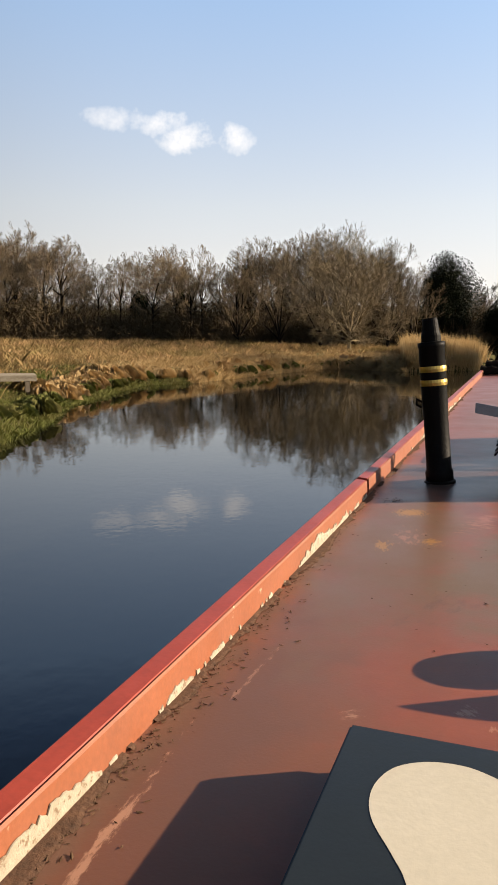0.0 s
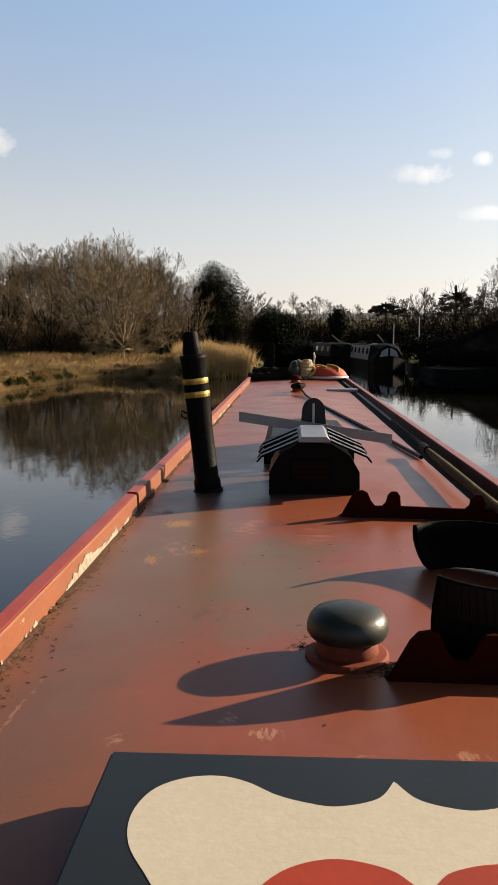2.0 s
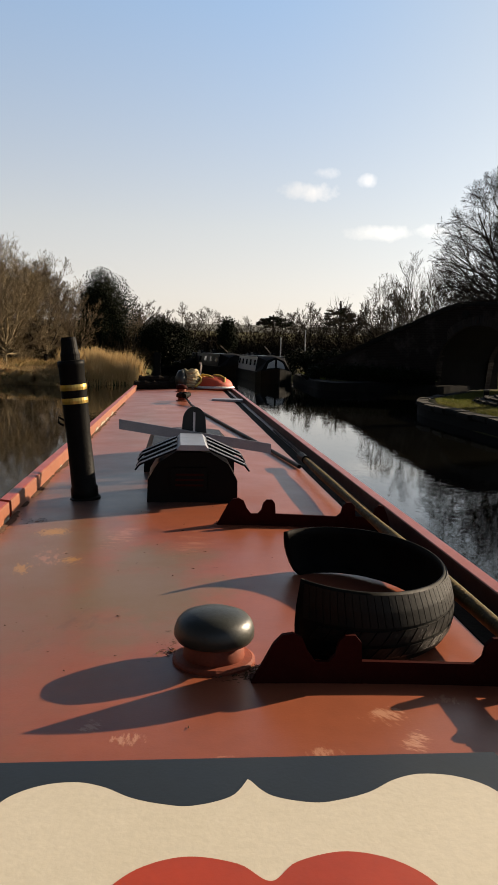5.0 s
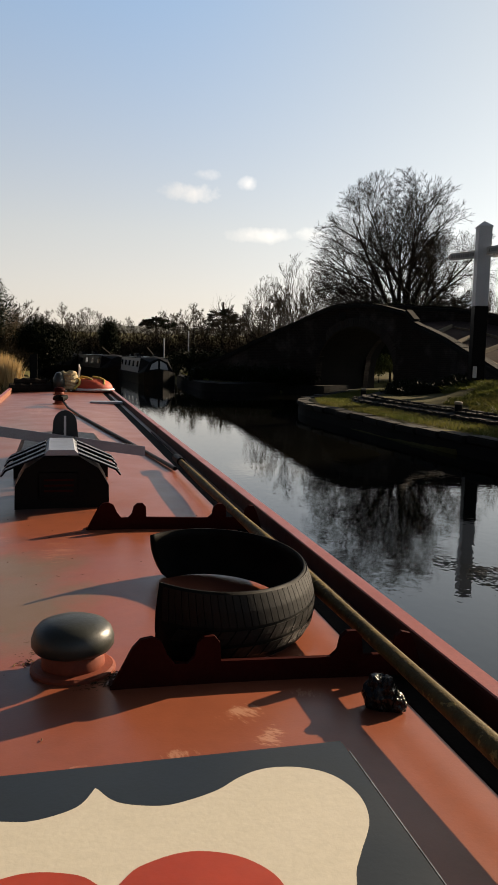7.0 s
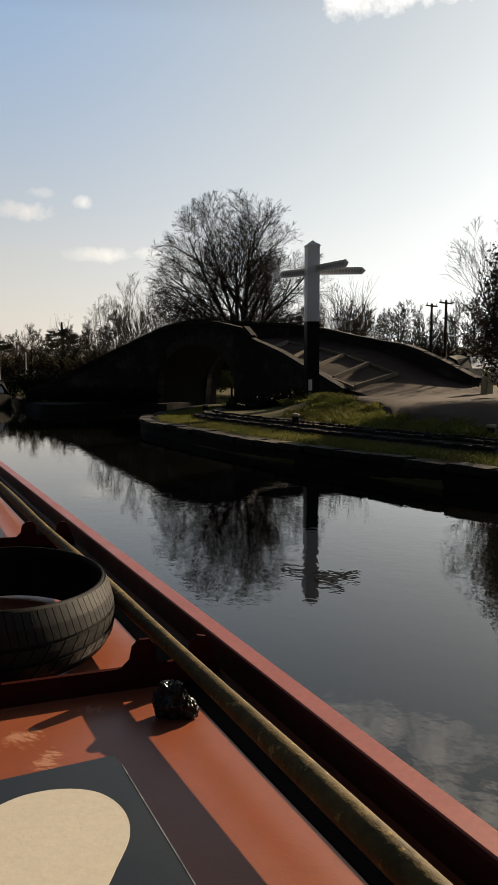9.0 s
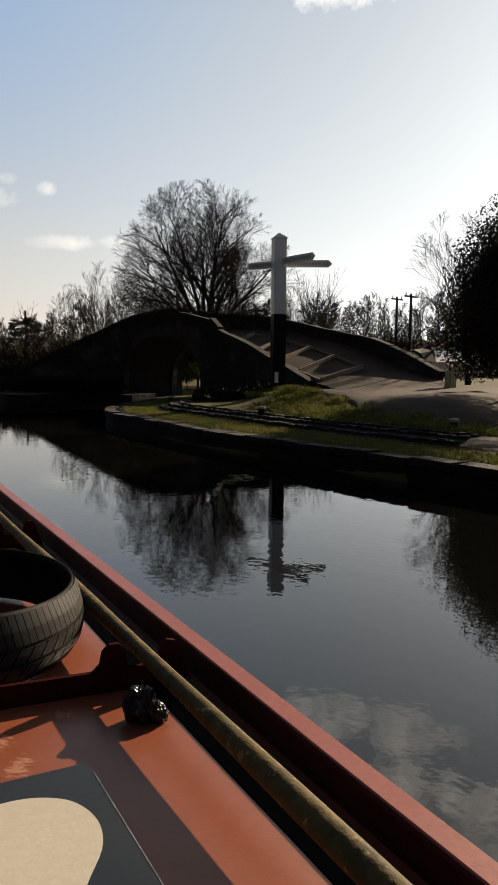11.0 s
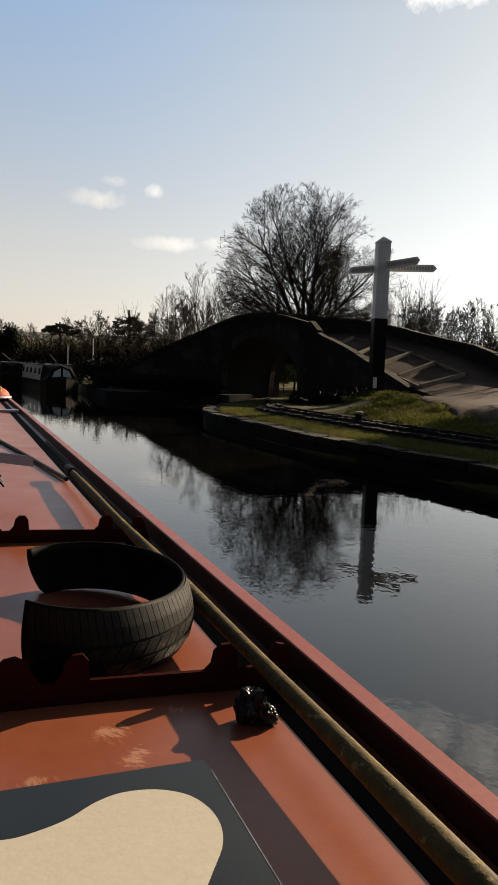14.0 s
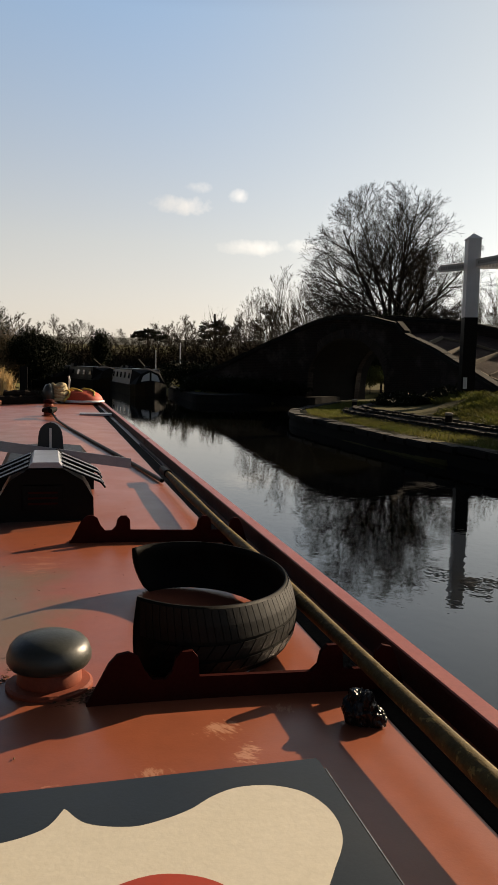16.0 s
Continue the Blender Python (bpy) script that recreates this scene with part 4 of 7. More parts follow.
def narrowboat():
    b = thing("narrowboat", "narrowboat with a sun-faded red oxide cabin roof", "boat")
    # roof
    xs = [-0.785 + 1.57 * i / 16 for i in range(17)]
    ys = [ROOF_Y0 + (ROOF_Y1 - ROOF_Y0) * j / 60 for j in range(61)]
    V = [(x, y, roof_z(x)) for y in ys for x in xs]
    F = [(j * 17 + i, j * 17 + i + 1, j * 17 + i + 18, j * 17 + i + 17) for j in range(60) for i in range(16)]
    link("roof", V, F, "roof", b, "dusty red oxide painted steel roof", smooth=True)
    # hand rails down both edges; the left one has a joint
    for sgn, runs in ((-1, ((ROOF_Y0, 3.36), (3.40, 10.6), (10.64, ROOF_Y1))), (1, ((ROOF_Y0, 6.9), (6.93, ROOF_Y1)))):
        for y0, y1 in runs:
            n = max(2, int((y1 - y0) / 0.4))
            dx, dz = (0.0, 0.0) if sgn < 0 else (0.014, -0.012)
            prof = [(RAIL_IN + 0.001, R - 0.03), (RAIL_IN + 0.003, R + 0.040), (RAIL_IN + 0.007, R + 0.047), (RAIL_OUT - 0.008, R + 0.050), (RAIL_OUT, R + 0.043), (RAIL_OUT + 0.004, R - 0.05), (RAIL_OUT + 0.004, R - 0.10)]
            V, F = [], []
            for j in range(n + 1):
                y = y0 + (y1 - y0) * j / n
                w = 0.0012 * noise.noise(Vector((0.5 * sgn, y * 1.7, 0)))
                V += [(sgn * (x + w + dx), y, z + dz) for x, z in prof]
            k = len(prof)
            F = [(j * k + i, j * k + i + 1, j * k + k + i + 1, j * k + k + i) for j in range(n) for i in range(k - 1)]
            F += [tuple(range(k)), tuple(range(n * k, n * k + k))]
            rail = link("handrail", V, F, "rail" if sgn < 0 else "rail_pink", b, "crimson painted steel handrail" if sgn < 0 else "pinkish red steel handrail")
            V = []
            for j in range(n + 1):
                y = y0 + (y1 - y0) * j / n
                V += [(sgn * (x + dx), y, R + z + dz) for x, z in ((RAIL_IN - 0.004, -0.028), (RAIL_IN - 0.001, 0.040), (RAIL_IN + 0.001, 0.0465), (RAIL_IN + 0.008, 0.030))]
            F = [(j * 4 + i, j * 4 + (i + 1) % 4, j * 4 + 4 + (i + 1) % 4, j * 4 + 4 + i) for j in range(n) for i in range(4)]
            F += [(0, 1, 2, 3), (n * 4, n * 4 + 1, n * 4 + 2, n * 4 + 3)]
            # the right rail's inner face has its shade put into the colour
            link("rail_edge", V, F, "rail_orange" if sgn < 0 else "rail_inner_shade", rail, "orange inner face of the rail with chipped paint" if sgn < 0 else "inner face of the rail with shade in its colour")
    # bare filler flaking through along the left rail, and dirt along its foot
    def ragged(name, mat, label, y0, y1, bar, wall):
        V, F, prev, y = [], [], None, y0
        while y < y1:
            h = 0.5 + 0.75 * noise.noise(Vector((bar, y * 2.6, 1))) + 0.5 * noise.noise(Vector((bar, y * 7, 3))) + 0.35 * noise.noise(Vector((bar, y * 31, 5))) + 0.3 * noise.noise(Vector((bar, y * 90, 8))) - bar
            if h > 0.03:
                h = min(h, 1.0)
                i = len(V)
                if wall:
                    V += [(-RAIL_IN + 0.0075, y, R - 0.027), (-RAIL_IN + 0.0055, y, R - 0.018 + 0.044 * h), (-RAIL_IN + 0.0035, y, R - 0.017 + 0.044 * h)]
                else:
                    V += [(-RAIL_IN + 0.004, y, R - 0.0185), (-RAIL_IN + 0.006 + 0.03 * h, y, R - 0.0195), (-RAIL_IN + 0.012 + 0.034 * h, y, roof_z(0.74) + 0.0006)]
                if prev is not None:
                    F += [(prev, i, i + 1, prev + 1), (prev + 1, i + 1, i + 2, prev + 2)]
                prev = i
            else:
                prev = None
            y += 0.008
        ob = link(name, V, F, mat, b, label)
        ob["kind"] = "stuff"

    ragged("filler", "filler", "flaking cream filler along the rail foot", 0.45, 3.34, 0.27, True)
    ragged("filler", "filler", "flaking cream filler along the rail foot", 4.1, 8.5, 0.42, True)
    ragged("litter", "dirt", "line of dirt and leaf litter along the rail foot", 0.5, 10.0, 0.12, False)
    # black strip drawn as the right rail's shadow at its foot, with a lumpy bead of sealant
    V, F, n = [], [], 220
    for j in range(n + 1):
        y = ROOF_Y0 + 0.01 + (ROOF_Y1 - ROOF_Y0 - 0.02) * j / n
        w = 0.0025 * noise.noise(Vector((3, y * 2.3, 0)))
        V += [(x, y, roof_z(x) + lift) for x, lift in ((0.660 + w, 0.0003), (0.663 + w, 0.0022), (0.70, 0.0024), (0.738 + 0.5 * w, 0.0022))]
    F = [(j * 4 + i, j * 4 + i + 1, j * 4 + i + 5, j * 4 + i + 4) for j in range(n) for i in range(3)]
    link("rail_shadow_strip", V, F, "rail_shadow", b, "black strip drawn as the rail's shadow on the roof")
    bm = bmesh.new()
    m = 900
    tube(bm, [(0.752 + 0.002 * noise.noise(Vector((1, k * 0.21, 0))), 0.45 + 6.5 * k / m, roof_z(0.75) + 0.004) for k in range(m + 1)], lambda t: 0.0075 + 0.0035 * noise.noise(Vector((t * 260, 4, 0))) + 0.002 * noise.noise(Vector((t * 700, 9, 0))), 7)
    part("sealant_bead", bm, "bead", b, "lumpy dusty bead of dark sealant", smooth=True)
    # cabin sides, gunwales and hull
    for sgn in (-1, 1):
        V, F = [], []
        prof = [(RAIL_OUT + 0.002, R - 0.07), (0.98, 0.52), (1.03, 0.50), (1.04, 0.44), (1.03, 0.40), (1.02, -0.5)]
        for y, w in ((-1.6, 0.9), (0.0, 1), (6, 1), (13.8, 1), (14.8, 0.86), (15.8, 0.55), (16.6, 0.12)):
            for x, z in prof:
                zz = z if y <= 13.8 else min(z, 0.62)
                V.append((sgn * (x * w), y, zz + (0.12 * (y - 13.8) / 2.8 if y > 13.8 and z > 0.3 else 0)))
        k = len(prof)
        F = [(j * k + i, j * k + i + 1, j * k + k + i + 1, j * k + k + i) for j in range(6) for i in range(k - 1)]
        link("hull_side", V, F, "hull", b, "blacked steel hull and dark cabin side")
    bm = bmesh.new()
    box(bm, -0.82, 0.82, ROOF_Y1 - 0.06, ROOF_Y1, 0.3, R - 0.04)
    part("front_bulkhead", bm, "cabin", b)
    bm = bmesh.new()
    plate(bm, [(-0.98, 13.7), (0.98, 13.7), (0.84, 14.8), (0.53, 15.8), (0.1, 16.6), (-0.1, 16.6), (-0.53, 15.8), (-0.84, 14.8)], 0.45, 0.5)
    part("foredeck", bm, "hull", b)
    bm = bmesh.new()
    box(bm, -0.9, 0.9, -1.6, ROOF_Y0 - 0.02, 0.1, 0.16)
    part("steering_deck", bm, "hull", b)
    # sliding hatch with its painted card design
    T = R + 0.065
    bm = bmesh.new()
    box(bm, -0.412, 0.412, 0.46, 1.338, T - 0.05, T, 0.004)
    hatch = part("sliding_hatch", bm, "slate", b, "slate grey sliding hatch cover")
    for x in (-0.40, 0.37):
        bm = bmesh.new()
        box(bm, x, x + 0.03, 0.46, 1.33, R - 0.015, T - 0.05)
        part("runner", bm, "slate", hatch)
    # chipped pale strip that paints the highlight on the hatch's sunward edge
    bm = bmesh.new()
    box(bm, 0.4106, 0.4124, 0.47, 1.30, T - 0.0015, T + 0.0005)
    part("hatch_edge_line", bm, "edge_highlight", hatch, "pale chipped line drawn as a highlight on the hatch edge")
    left = [(0.009, 1.273), (-0.018, 1.231), (-0.073, 1.211), (-0.115, 1.217), (-0.158, 1.234), (-0.198, 1.262), (-0.240, 1.276), (-0.290, 1.268), (-0.331, 1.236), (-0.349, 1.18), (-0.340, 1.12), (-0.305, 1.06), (-0.283, 1.02), (-0.262, 0.95)]
    top = [Vector((x, y, 0)) for x, y in left]
    right = [Vector((0.020 - x * 1.03, y, 0)) for x, y in left]
    half_r, half_l = curve_through(right, 6), curve_through(top, 6)
    up = [(p.x, p.y) for p in half_l]
    low_l = [(p.x, 1.9 - p.y) for p in half_l[::-1][1:]]
    low_r = [(p.x, 1.9 - p.y) for p in half_r[1:]]
    up_r = [(p.x, p.y) for p in half_r[::-1][1:-1]]
    bm = bmesh.new()
    plate(bm, up + low_l + low_r + up_r, T - 0.002, T + 0.0008)
    part("cream_panel", bm, "cream", hatch, "cream painted scalloped card shape")
    heart = curve_through([Vector((x, y, 0)) for x, y in ((0.017, 1.055), (-0.02, 1.088), (-0.086, 1.104), (-0.15, 1.078), (-0.185, 1.02), (-0.16, 0.95), (-0.09, 0.87), (0.017, 0.79), (0.124, 0.87), (0.194, 0.95), (0.219, 1.02), (0.184, 1.078), (0.12, 1.104), (0.054, 1.088))], 6, closed=True)
    bm = bmesh.new()
    plate(bm, [(p.x, p.y) for p in heart], T, T + 0.0016)
    part("heart", bm, "heart", hatch, "red painted heart")
    return b


narrowboat()


def patch(name, label, x, y, rx, ry, mat, seed, turn=0.0, lift=0.0004, count=420, grain=0.0055):
    """A ragged stain or scuff of paint on the roof."""
    rnd = random.Random(seed)
    V, F = [], []
    for _ in range(count):
        a, r = rnd.uniform(0, 6.283), math.sqrt(rnd.random())
        px, py = x + rx * r * math.cos(a), y + ry * r * math.sin(a)
        s = rnd.uniform(0.2, 1.0) ** 2 * grain * (1.25 - r)
        n = 5
        i = len(V)
        for k in range(n):
            b2 = 6.283 * k / n + rnd.uniform(-0.4, 0.4)
            qx, qy = px + s * rnd.uniform(0.6, 2.2) * math.cos(b2 + turn), py + s * rnd.uniform(0.4, 1.0) * math.sin(b2)
            V.append((qx, qy, roof_z(qx) + lift))
        F.append(tuple(range(i, i + n)))
    ob = link(name, V, F, mat)
    return tagged(ob, label, "stain", kind="stuff")


for i, (x, y, rx, ry) in enumerate(((-0.1, 1.97, 0.06, 0.03), (0.03, 1.76, 0.08, 0.02), (-0.72, 2.6, 0.03, 0.5), (-0.71, 1.5, 0.03, 0.5), (-0.2, 2.3, 0.5, 0.6))):
    patch("litter_specks", "dark specks of leaf litter on the roof", x, y, rx * 0.8, ry, "dirt", 50 + i, lift=0.0005, count=45, grain=0.005)


def leaf_litter(x, y, rx, ry, count, seed):
    """A small heap of curled dead leaf bits."""
    r = random.Random(seed)
    V, F = [], []
    for _ in range(count):
        px_, py_ = x + r.gauss(0, rx), y + r.gauss(0, ry)
        a, l, w, lift = r.uniform(0, 6.28), r.uniform(0.002, 0.006) * (1.6 if count < 80 else 1.0), r.uniform(0.001, 0.003), r.uniform(0.0005, 0.003)
        c, q = math.cos(a), math.sin(a)
        z = roof_z(px_) + 0.0006
        i = len(V)
        V += [(px_ - c * l, py_ - q * l, z + lift), (px_ - q * w, py_ + c * w, z), (px_ + c * l, py_ + q * l, z + lift * 0.6), (px_ + q * w, py_ - c * w, z + lift * 0.3)]
        F.append((i, i + 1, i + 2, i + 3))
    tagged(link("leaf_litter", V, F, "leafbits"), "crumbs of dry brown leaf litter on the roof", "litter", kind="stuff")


leaf_litter(0.075, 1.800, 0.016, 0.020, 70, 1)
leaf_litter(0.055, 1.775, 0.025, 0.010, 40, 2)
leaf_litter(-0.105, 1.915, 0.018, 0.012, 26, 3)
leaf_litter(-0.66, 3.30, 0.03, 0.03, 40, 4)
leaf_litter(-0.752, 2.2, 0.009, 0.55, 230, 5)
leaf_litter(-0.75, 1.2, 0.010, 0.4, 260, 6)
leaf_litter(-0.70, 1.7, 0.03, 0.7, 70, 9)
leaf_litter(-0.2, 2.3, 0.3, 0.5, 26, 7)
leaf_litter(0.1, 3.0, 0.35, 0.5, 30, 8)


def chimney():
    x, y = -0.515, 3.74
    c = thing("chimney", "tall black cabin chimney with two brass bands", "chimney", at=(x, y, roof_z(x)), rz=0)
    c.rotation_euler = (radians(0.5), radians(-6.0), 0)
    bm = bmesh.new()
    lathe(bm, [(0.062, -0.01), (0.062, 0.05), (0.056, 0.06), (0.054, 0.30), (0.057, 0.36), (0.057, 0.605), (0.060, 0.61), (0.060, 0.63), (0.05, 0.632)], 28)
    part("pipe", bm, "soot", c, smooth=True)
    bm = bmesh.new()
    lathe(bm, [(0.043, 0.60), (0.043, 0.66), (0.038, 0.68), (0.034, 0.725), (0.03, 0.735), (0.024, 0.735)], 24)
    part("inner_flue", bm, "soot", c, "narrow inner flue tip")
    for z in (0.452, 0.512):
        bm = bmesh.new()
        lathe(bm, [(0.0555, z - 0.013), (0.0595, z - 0.013), (0.0605, z), (0.0595, z + 0.013), (0.0555, z + 0.013)], 28)
        part("brass_band", bm, "brass", c, "polished brass band")
    bm = bmesh.new()
    tube(bm, [(-0.055, -0.02, 0.37), (-0.075, -0.03, 0.385), (-0.078, -0.03, 0.36), (-0.058, -0.02, 0.345)], 0.006, 6)
    part("lug", bm, "soot", c)
    bm = bmesh.new()
    lathe(bm, [(0.070, -0.004), (0.070, 0.006), (0.062, 0.012)], 28)
    part("collar", bm, "soot", c, "black roof collar")


chimney()


def mushroom_vent(x, y, s, cap, label):
    v = thing("mushroom_vent", label, "roof vent", "roof vents", at=(x, y, roof_z(x)))
    bm = bmesh.new()
    lathe(bm, [(0.092 * s, -0.004), (0.092 * s, 0.006 * s), (0.086 * s, 0.010 * s), (0.068 * s, 0.012 * s)], 32)
    part("flange", bm, "neck", v, "red painted flange")
    bm = bmesh.new()
    lathe(bm, [(0.070 * s, 0.0), (0.068 * s, 0.02 * s), (0.064 * s, 0.07 * s)], 28)
    part("neck", bm, "neck", v, "red painted neck", smooth=True)
    bm = bmesh.new()
    lathe(bm, [(0.02 * s, 0.050 * s), (0.072 * s, 0.047 * s), (0.083 * s, 0.050 * s), (0.089 * s, 0.060 * s), (0.089 * s, 0.074 * s), (0.083 * s, 0.091 * s), (0.073 * s, 0.102 * s), (0.05 * s, 0.111 * s), (0.024 * s, 0.115 * s), (0.003 * s, 0.116 * s)], 36)
    part("cap", bm, cap, v, "domed mushroom cap", smooth=True)


mushroom_vent(-0.012, 1.865, 1.0, "ventgrey", "olive grey domed mushroom vent on a red neck")
mushroom_vent(-0.03, 10.2, 1.0, "rackred", "dark red mushroom vent with a rope round it")
mushroom_vent(-0.04, 12.3, 1.0, "rackred", "dark red mushroom vent near the bow")


def pole_rack(y):
    r = thing("pole_rack", "red oxide steel rack plate for boat poles", "rack", "pole racks", at=(0, y, 0))
    z0 = R
    out = [(0.055, z0 - 0.01), (0.105, z0 + 0.085), (0.122, z0 + 0.103), (0.145, z0 + 0.107), (0.165, z0 + 0.096), (0.178, z0 + 0.066), (0.195, z0 + 0.045), (0.222, z0 + 0.045), (0.236, z0 + 0.06),
           (0.243, z0 + 0.088), (0.256, z0 + 0.101), (0.278, z0 + 0.101), (0.290, z0 + 0.086), (0.293, z0 + 0.045), (0.54, z0 + 0.036), (0.556, z0 + 0.05), (0.562, z0 + 0.078), (0.577, z0 + 0.092), (0.598, z0 + 0.092), (0.611, z0 + 0.078),
           (0.615, z0 + 0.036), (0.636, z0 + 0.034), (0.680, z0 + 0.034), (0.69, z0 + 0.045), (0.694, z0 + 0.072), (0.708, z0 + 0.083), (0.728, z0 + 0.078), (0.742, z0 + 0.05), (0.765, z0 - 0.02), (0.765, z0 - 0.03), (0.4, z0 - 0.015)]
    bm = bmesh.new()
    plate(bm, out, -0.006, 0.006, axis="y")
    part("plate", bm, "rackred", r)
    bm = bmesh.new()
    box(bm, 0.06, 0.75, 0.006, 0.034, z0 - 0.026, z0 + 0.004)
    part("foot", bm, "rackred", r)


pole_rack(1.745)
pole_rack(3.19)


def boat_pole():
    p = thing("boat_pole", "mossy weathered wooden boat pole lying along the roof", "pole")
    bm = bmesh.new()
    pts = [(0.658 - 0.006 * math.sin(t * 2), 0.55 + 4.15 * t, R + 0.055 + 0.004 * math.sin(t * 6)) for t in [i / 30 for i in range(31)]]
    tube(bm, pts, lambda t: 0.021 + 0.0025 * math.sin(17 * t) - 0.002 * t, 14)
    part("shaft", bm, "pole", p, smooth=True)
    bm = bmesh.new()
    tube(bm, [(0.652, 4.62, R + 0.056), (0.651, 4.72, R + 0.056), (0.650, 4.8, R + 0.055)], 0.025, 12)
    part("ferrule", bm, "soot", p, "dark iron ferrule")
    m = thing("boat_hook_shaft", "long thin black pole slanting across the roof", "pole")
    bm = bmesh.new()
    tube(bm, [(x, y, roof_z(x) + h) for x, y, h in ((0.632, 4.72, 0.016), (0.5, 5.8, 0.0135), (0.35, 6.9, 0.0135), (0.17, 8.3, 0.0135), (0.06, 9.3, 0.02), (0.0, 9.75, 0.075))], 0.013, 8)
    part("shaft", bm, "black", m)
    bm = bmesh.new()
    tube(bm, [(-0.02, 9.7, R + 0.1), (0.04, 9.85, R + 0.11), (0.0, 10.0, R + 0.1), (-0.08, 9.9, R + 0.1), (-0.02, 9.75, R + 0.12)], 0.03, 8)
    part("rope_lashing", bm, "rope", m, "black rope lashing")


boat_pole()


def tyre():
    t = thing("cut_tyre", "worn black car tyre cut open into a C", "tyre", at=(0.375, 2.235, roof_z(0.4)))
    # open towards the boat's left; longer along the boat than across
    rx, ry, gap0, gap1 = 0.262, 0.352, 114, 222
    prof = [(-0.040, 0.002), (-0.012, 0.010), (-0.001, 0.035), (0.0, 0.065), (-0.004, 0.095), (-0.013, 0.122), (-0.022, 0.146), (-0.027, 0.146), (-0.022, 0.120), (-0.014, 0.095), (-0.011, 0.065), (-0.012, 0.035), (-0.022, 0.014), (-0.046, 0.004)]
    n, k = 80, len(prof)
    V, F = [], []
    span = 360 - (gap1 - gap0)
    foot = Vector((0.375, 2.235, roof_z(0.4)))

    def lean(x, y, z):
        # the wall stands taller towards its near cut and leans out over the rack there
        f = ((math.degrees(math.atan2(y / ry, x / rx)) - gap1) % 360) / span
        w = max(0.0, 1 - (f if f < 1.15 else 0.0) / 0.5) ** 1.2
        p = Vector((x, y, z))
        u = z / 0.146
        return p + (Vector((-0.054, 0.213, 1.842)) - foot - p) * (0.112 * w * u) + Vector((0.0, -0.13, 0)) * (w * (1 - u))

    for i in range(n + 1):
        for o, z in prof:
            # both cuts slant: longer at the top behind, at the foot in front
            f = i / n
            a = radians(gap1 + span * f - 3 * (1 - z / 0.146) * max(0, 1 - 4 * f) + 14 * (z / 0.146) * max(0, 4 * f - 3))
            V.append(lean((rx + o) * math.cos(a), (ry + o) * math.sin(a), z))
    for i in range(n):
        for j in range(k):
            F.append((i * k + j, i * k + (j + 1) % k, (i + 1) * k + (j + 1) % k, (i + 1) * k + j))
    F += [tuple(range(k)), tuple(range(n * k, n * k + k))]
    link("carcass", V, F, "rubber", t, smooth=True)
    # tread: slit shoulder blocks at the top, slanted ribs below
    bm = bmesh.new()
    zs, os_ = [p[1] for p in prof[:7]], [p[0] for p in prof[:7]]
    for count, z0, z1, d, skew, gap in ((64, 0.082, 0.139, 0.0045, -0.25, 0.10), (34, 0.050, 0.075, 0.0045, 0.8, 0.10), (30, 0.006, 0.043, 0.004, 1.2, 0.10)):
        for i in range(1, count - 1 - int(skew > 0)):
            a0 = radians(gap1 + span * (i + gap / 2) / count)
            a1 = radians(gap1 + span * (i + 1 - gap / 2) / count)
            zz = (z0, (z0 + z1) / 2, z1)
            q = {}
            for side, dd in enumerate((-0.003, d)):
                for m2, z in enumerate(zz):
                    o = float(np.interp(z, zs, os_)) + dd * (0.6 if m2 == 2 and z1 > 0.13 else 1)
                    sk = (a1 - a0) * skew * m2 / 2
                    for e in (0, 1, 2):
                        a = a0 + (a1 - a0) * e / 2
                        q[side, m2, e] = bm.verts.new(lean((rx + o) * math.cos(a + sk), (ry + o) * math.sin(a + sk), z + (0.003 if m2 == 2 and z1 > 0.13 and side else 0)))
            for m2 in (0, 1):
                for e in (0, 1):
                    bm.faces.new((q[1, m2, e], q[1, m2, e + 1], q[1, m2 + 1, e + 1], q[1, m2 + 1, e]))
                for e in (0, 2):
                    bm.faces.new((q[0, m2, e], q[1, m2, e], q[1, m2 + 1, e], q[0, m2 + 1, e]))
            for m2 in (0, 2):
                for e in (0, 1):
                    bm.faces.new((q[0, m2, e], q[0, m2, e + 1], q[1, m2, e + 1], q[1, m2, e]))
    part("tread", bm, "tread", t, "worn tread blocks and grooves")


tyre()


def fender_bag():
    f = thing("rubbish_bag", "small knotted shiny black plastic bag on the roof", "bag", at=(0.590, 1.585, roof_z(0.6)))
    for name, c, size, seed, label in (("body", (0, 0, 0.034), (0.036, 0.036, 0.046), 2.0, ""), ("knot", (0.030, -0.018, 0.016), (0.020, 0.018, 0.024), 7.0, "glossy gathered and tied end")):
        bm = bmesh.new()
        bmesh.ops.create_icosphere(bm, subdivisions=4, radius=1.0)
        for v in bm.verts:
            # sharp folds running up to the tie
            a = math.atan2(v.co.y, v.co.x)
            k = 1 + 0.28 * noise.noise(v.co * 1.6 + Vector((seed, 0, 0))) - 0.20 * abs(noise.noise(v.co * 3.1 + Vector((0, seed, 0)))) - 0.10 * abs(math.sin(4.5 * a + 3 * noise.noise(v.co * 2)))
            v.co = Vector((c[0] + v.co.x * size[0] * k, c[1] + v.co.y * size[1] * k, max(0.0, c[2] + v.co.z * size[2] * k)))
        part(name, bm, "bag", f, label)


fender_bag()


M["lid"] = material("dark_lid_metal", (0.01, 0.01, 0.012), 0.6, second=(0.006, 0.006, 0.007), scale=14, bump=0.3, bump_scale=70, spots=(0.2, 0.21, 0.22), spot_scale=40, spot_at=0.66, spec=0.05)


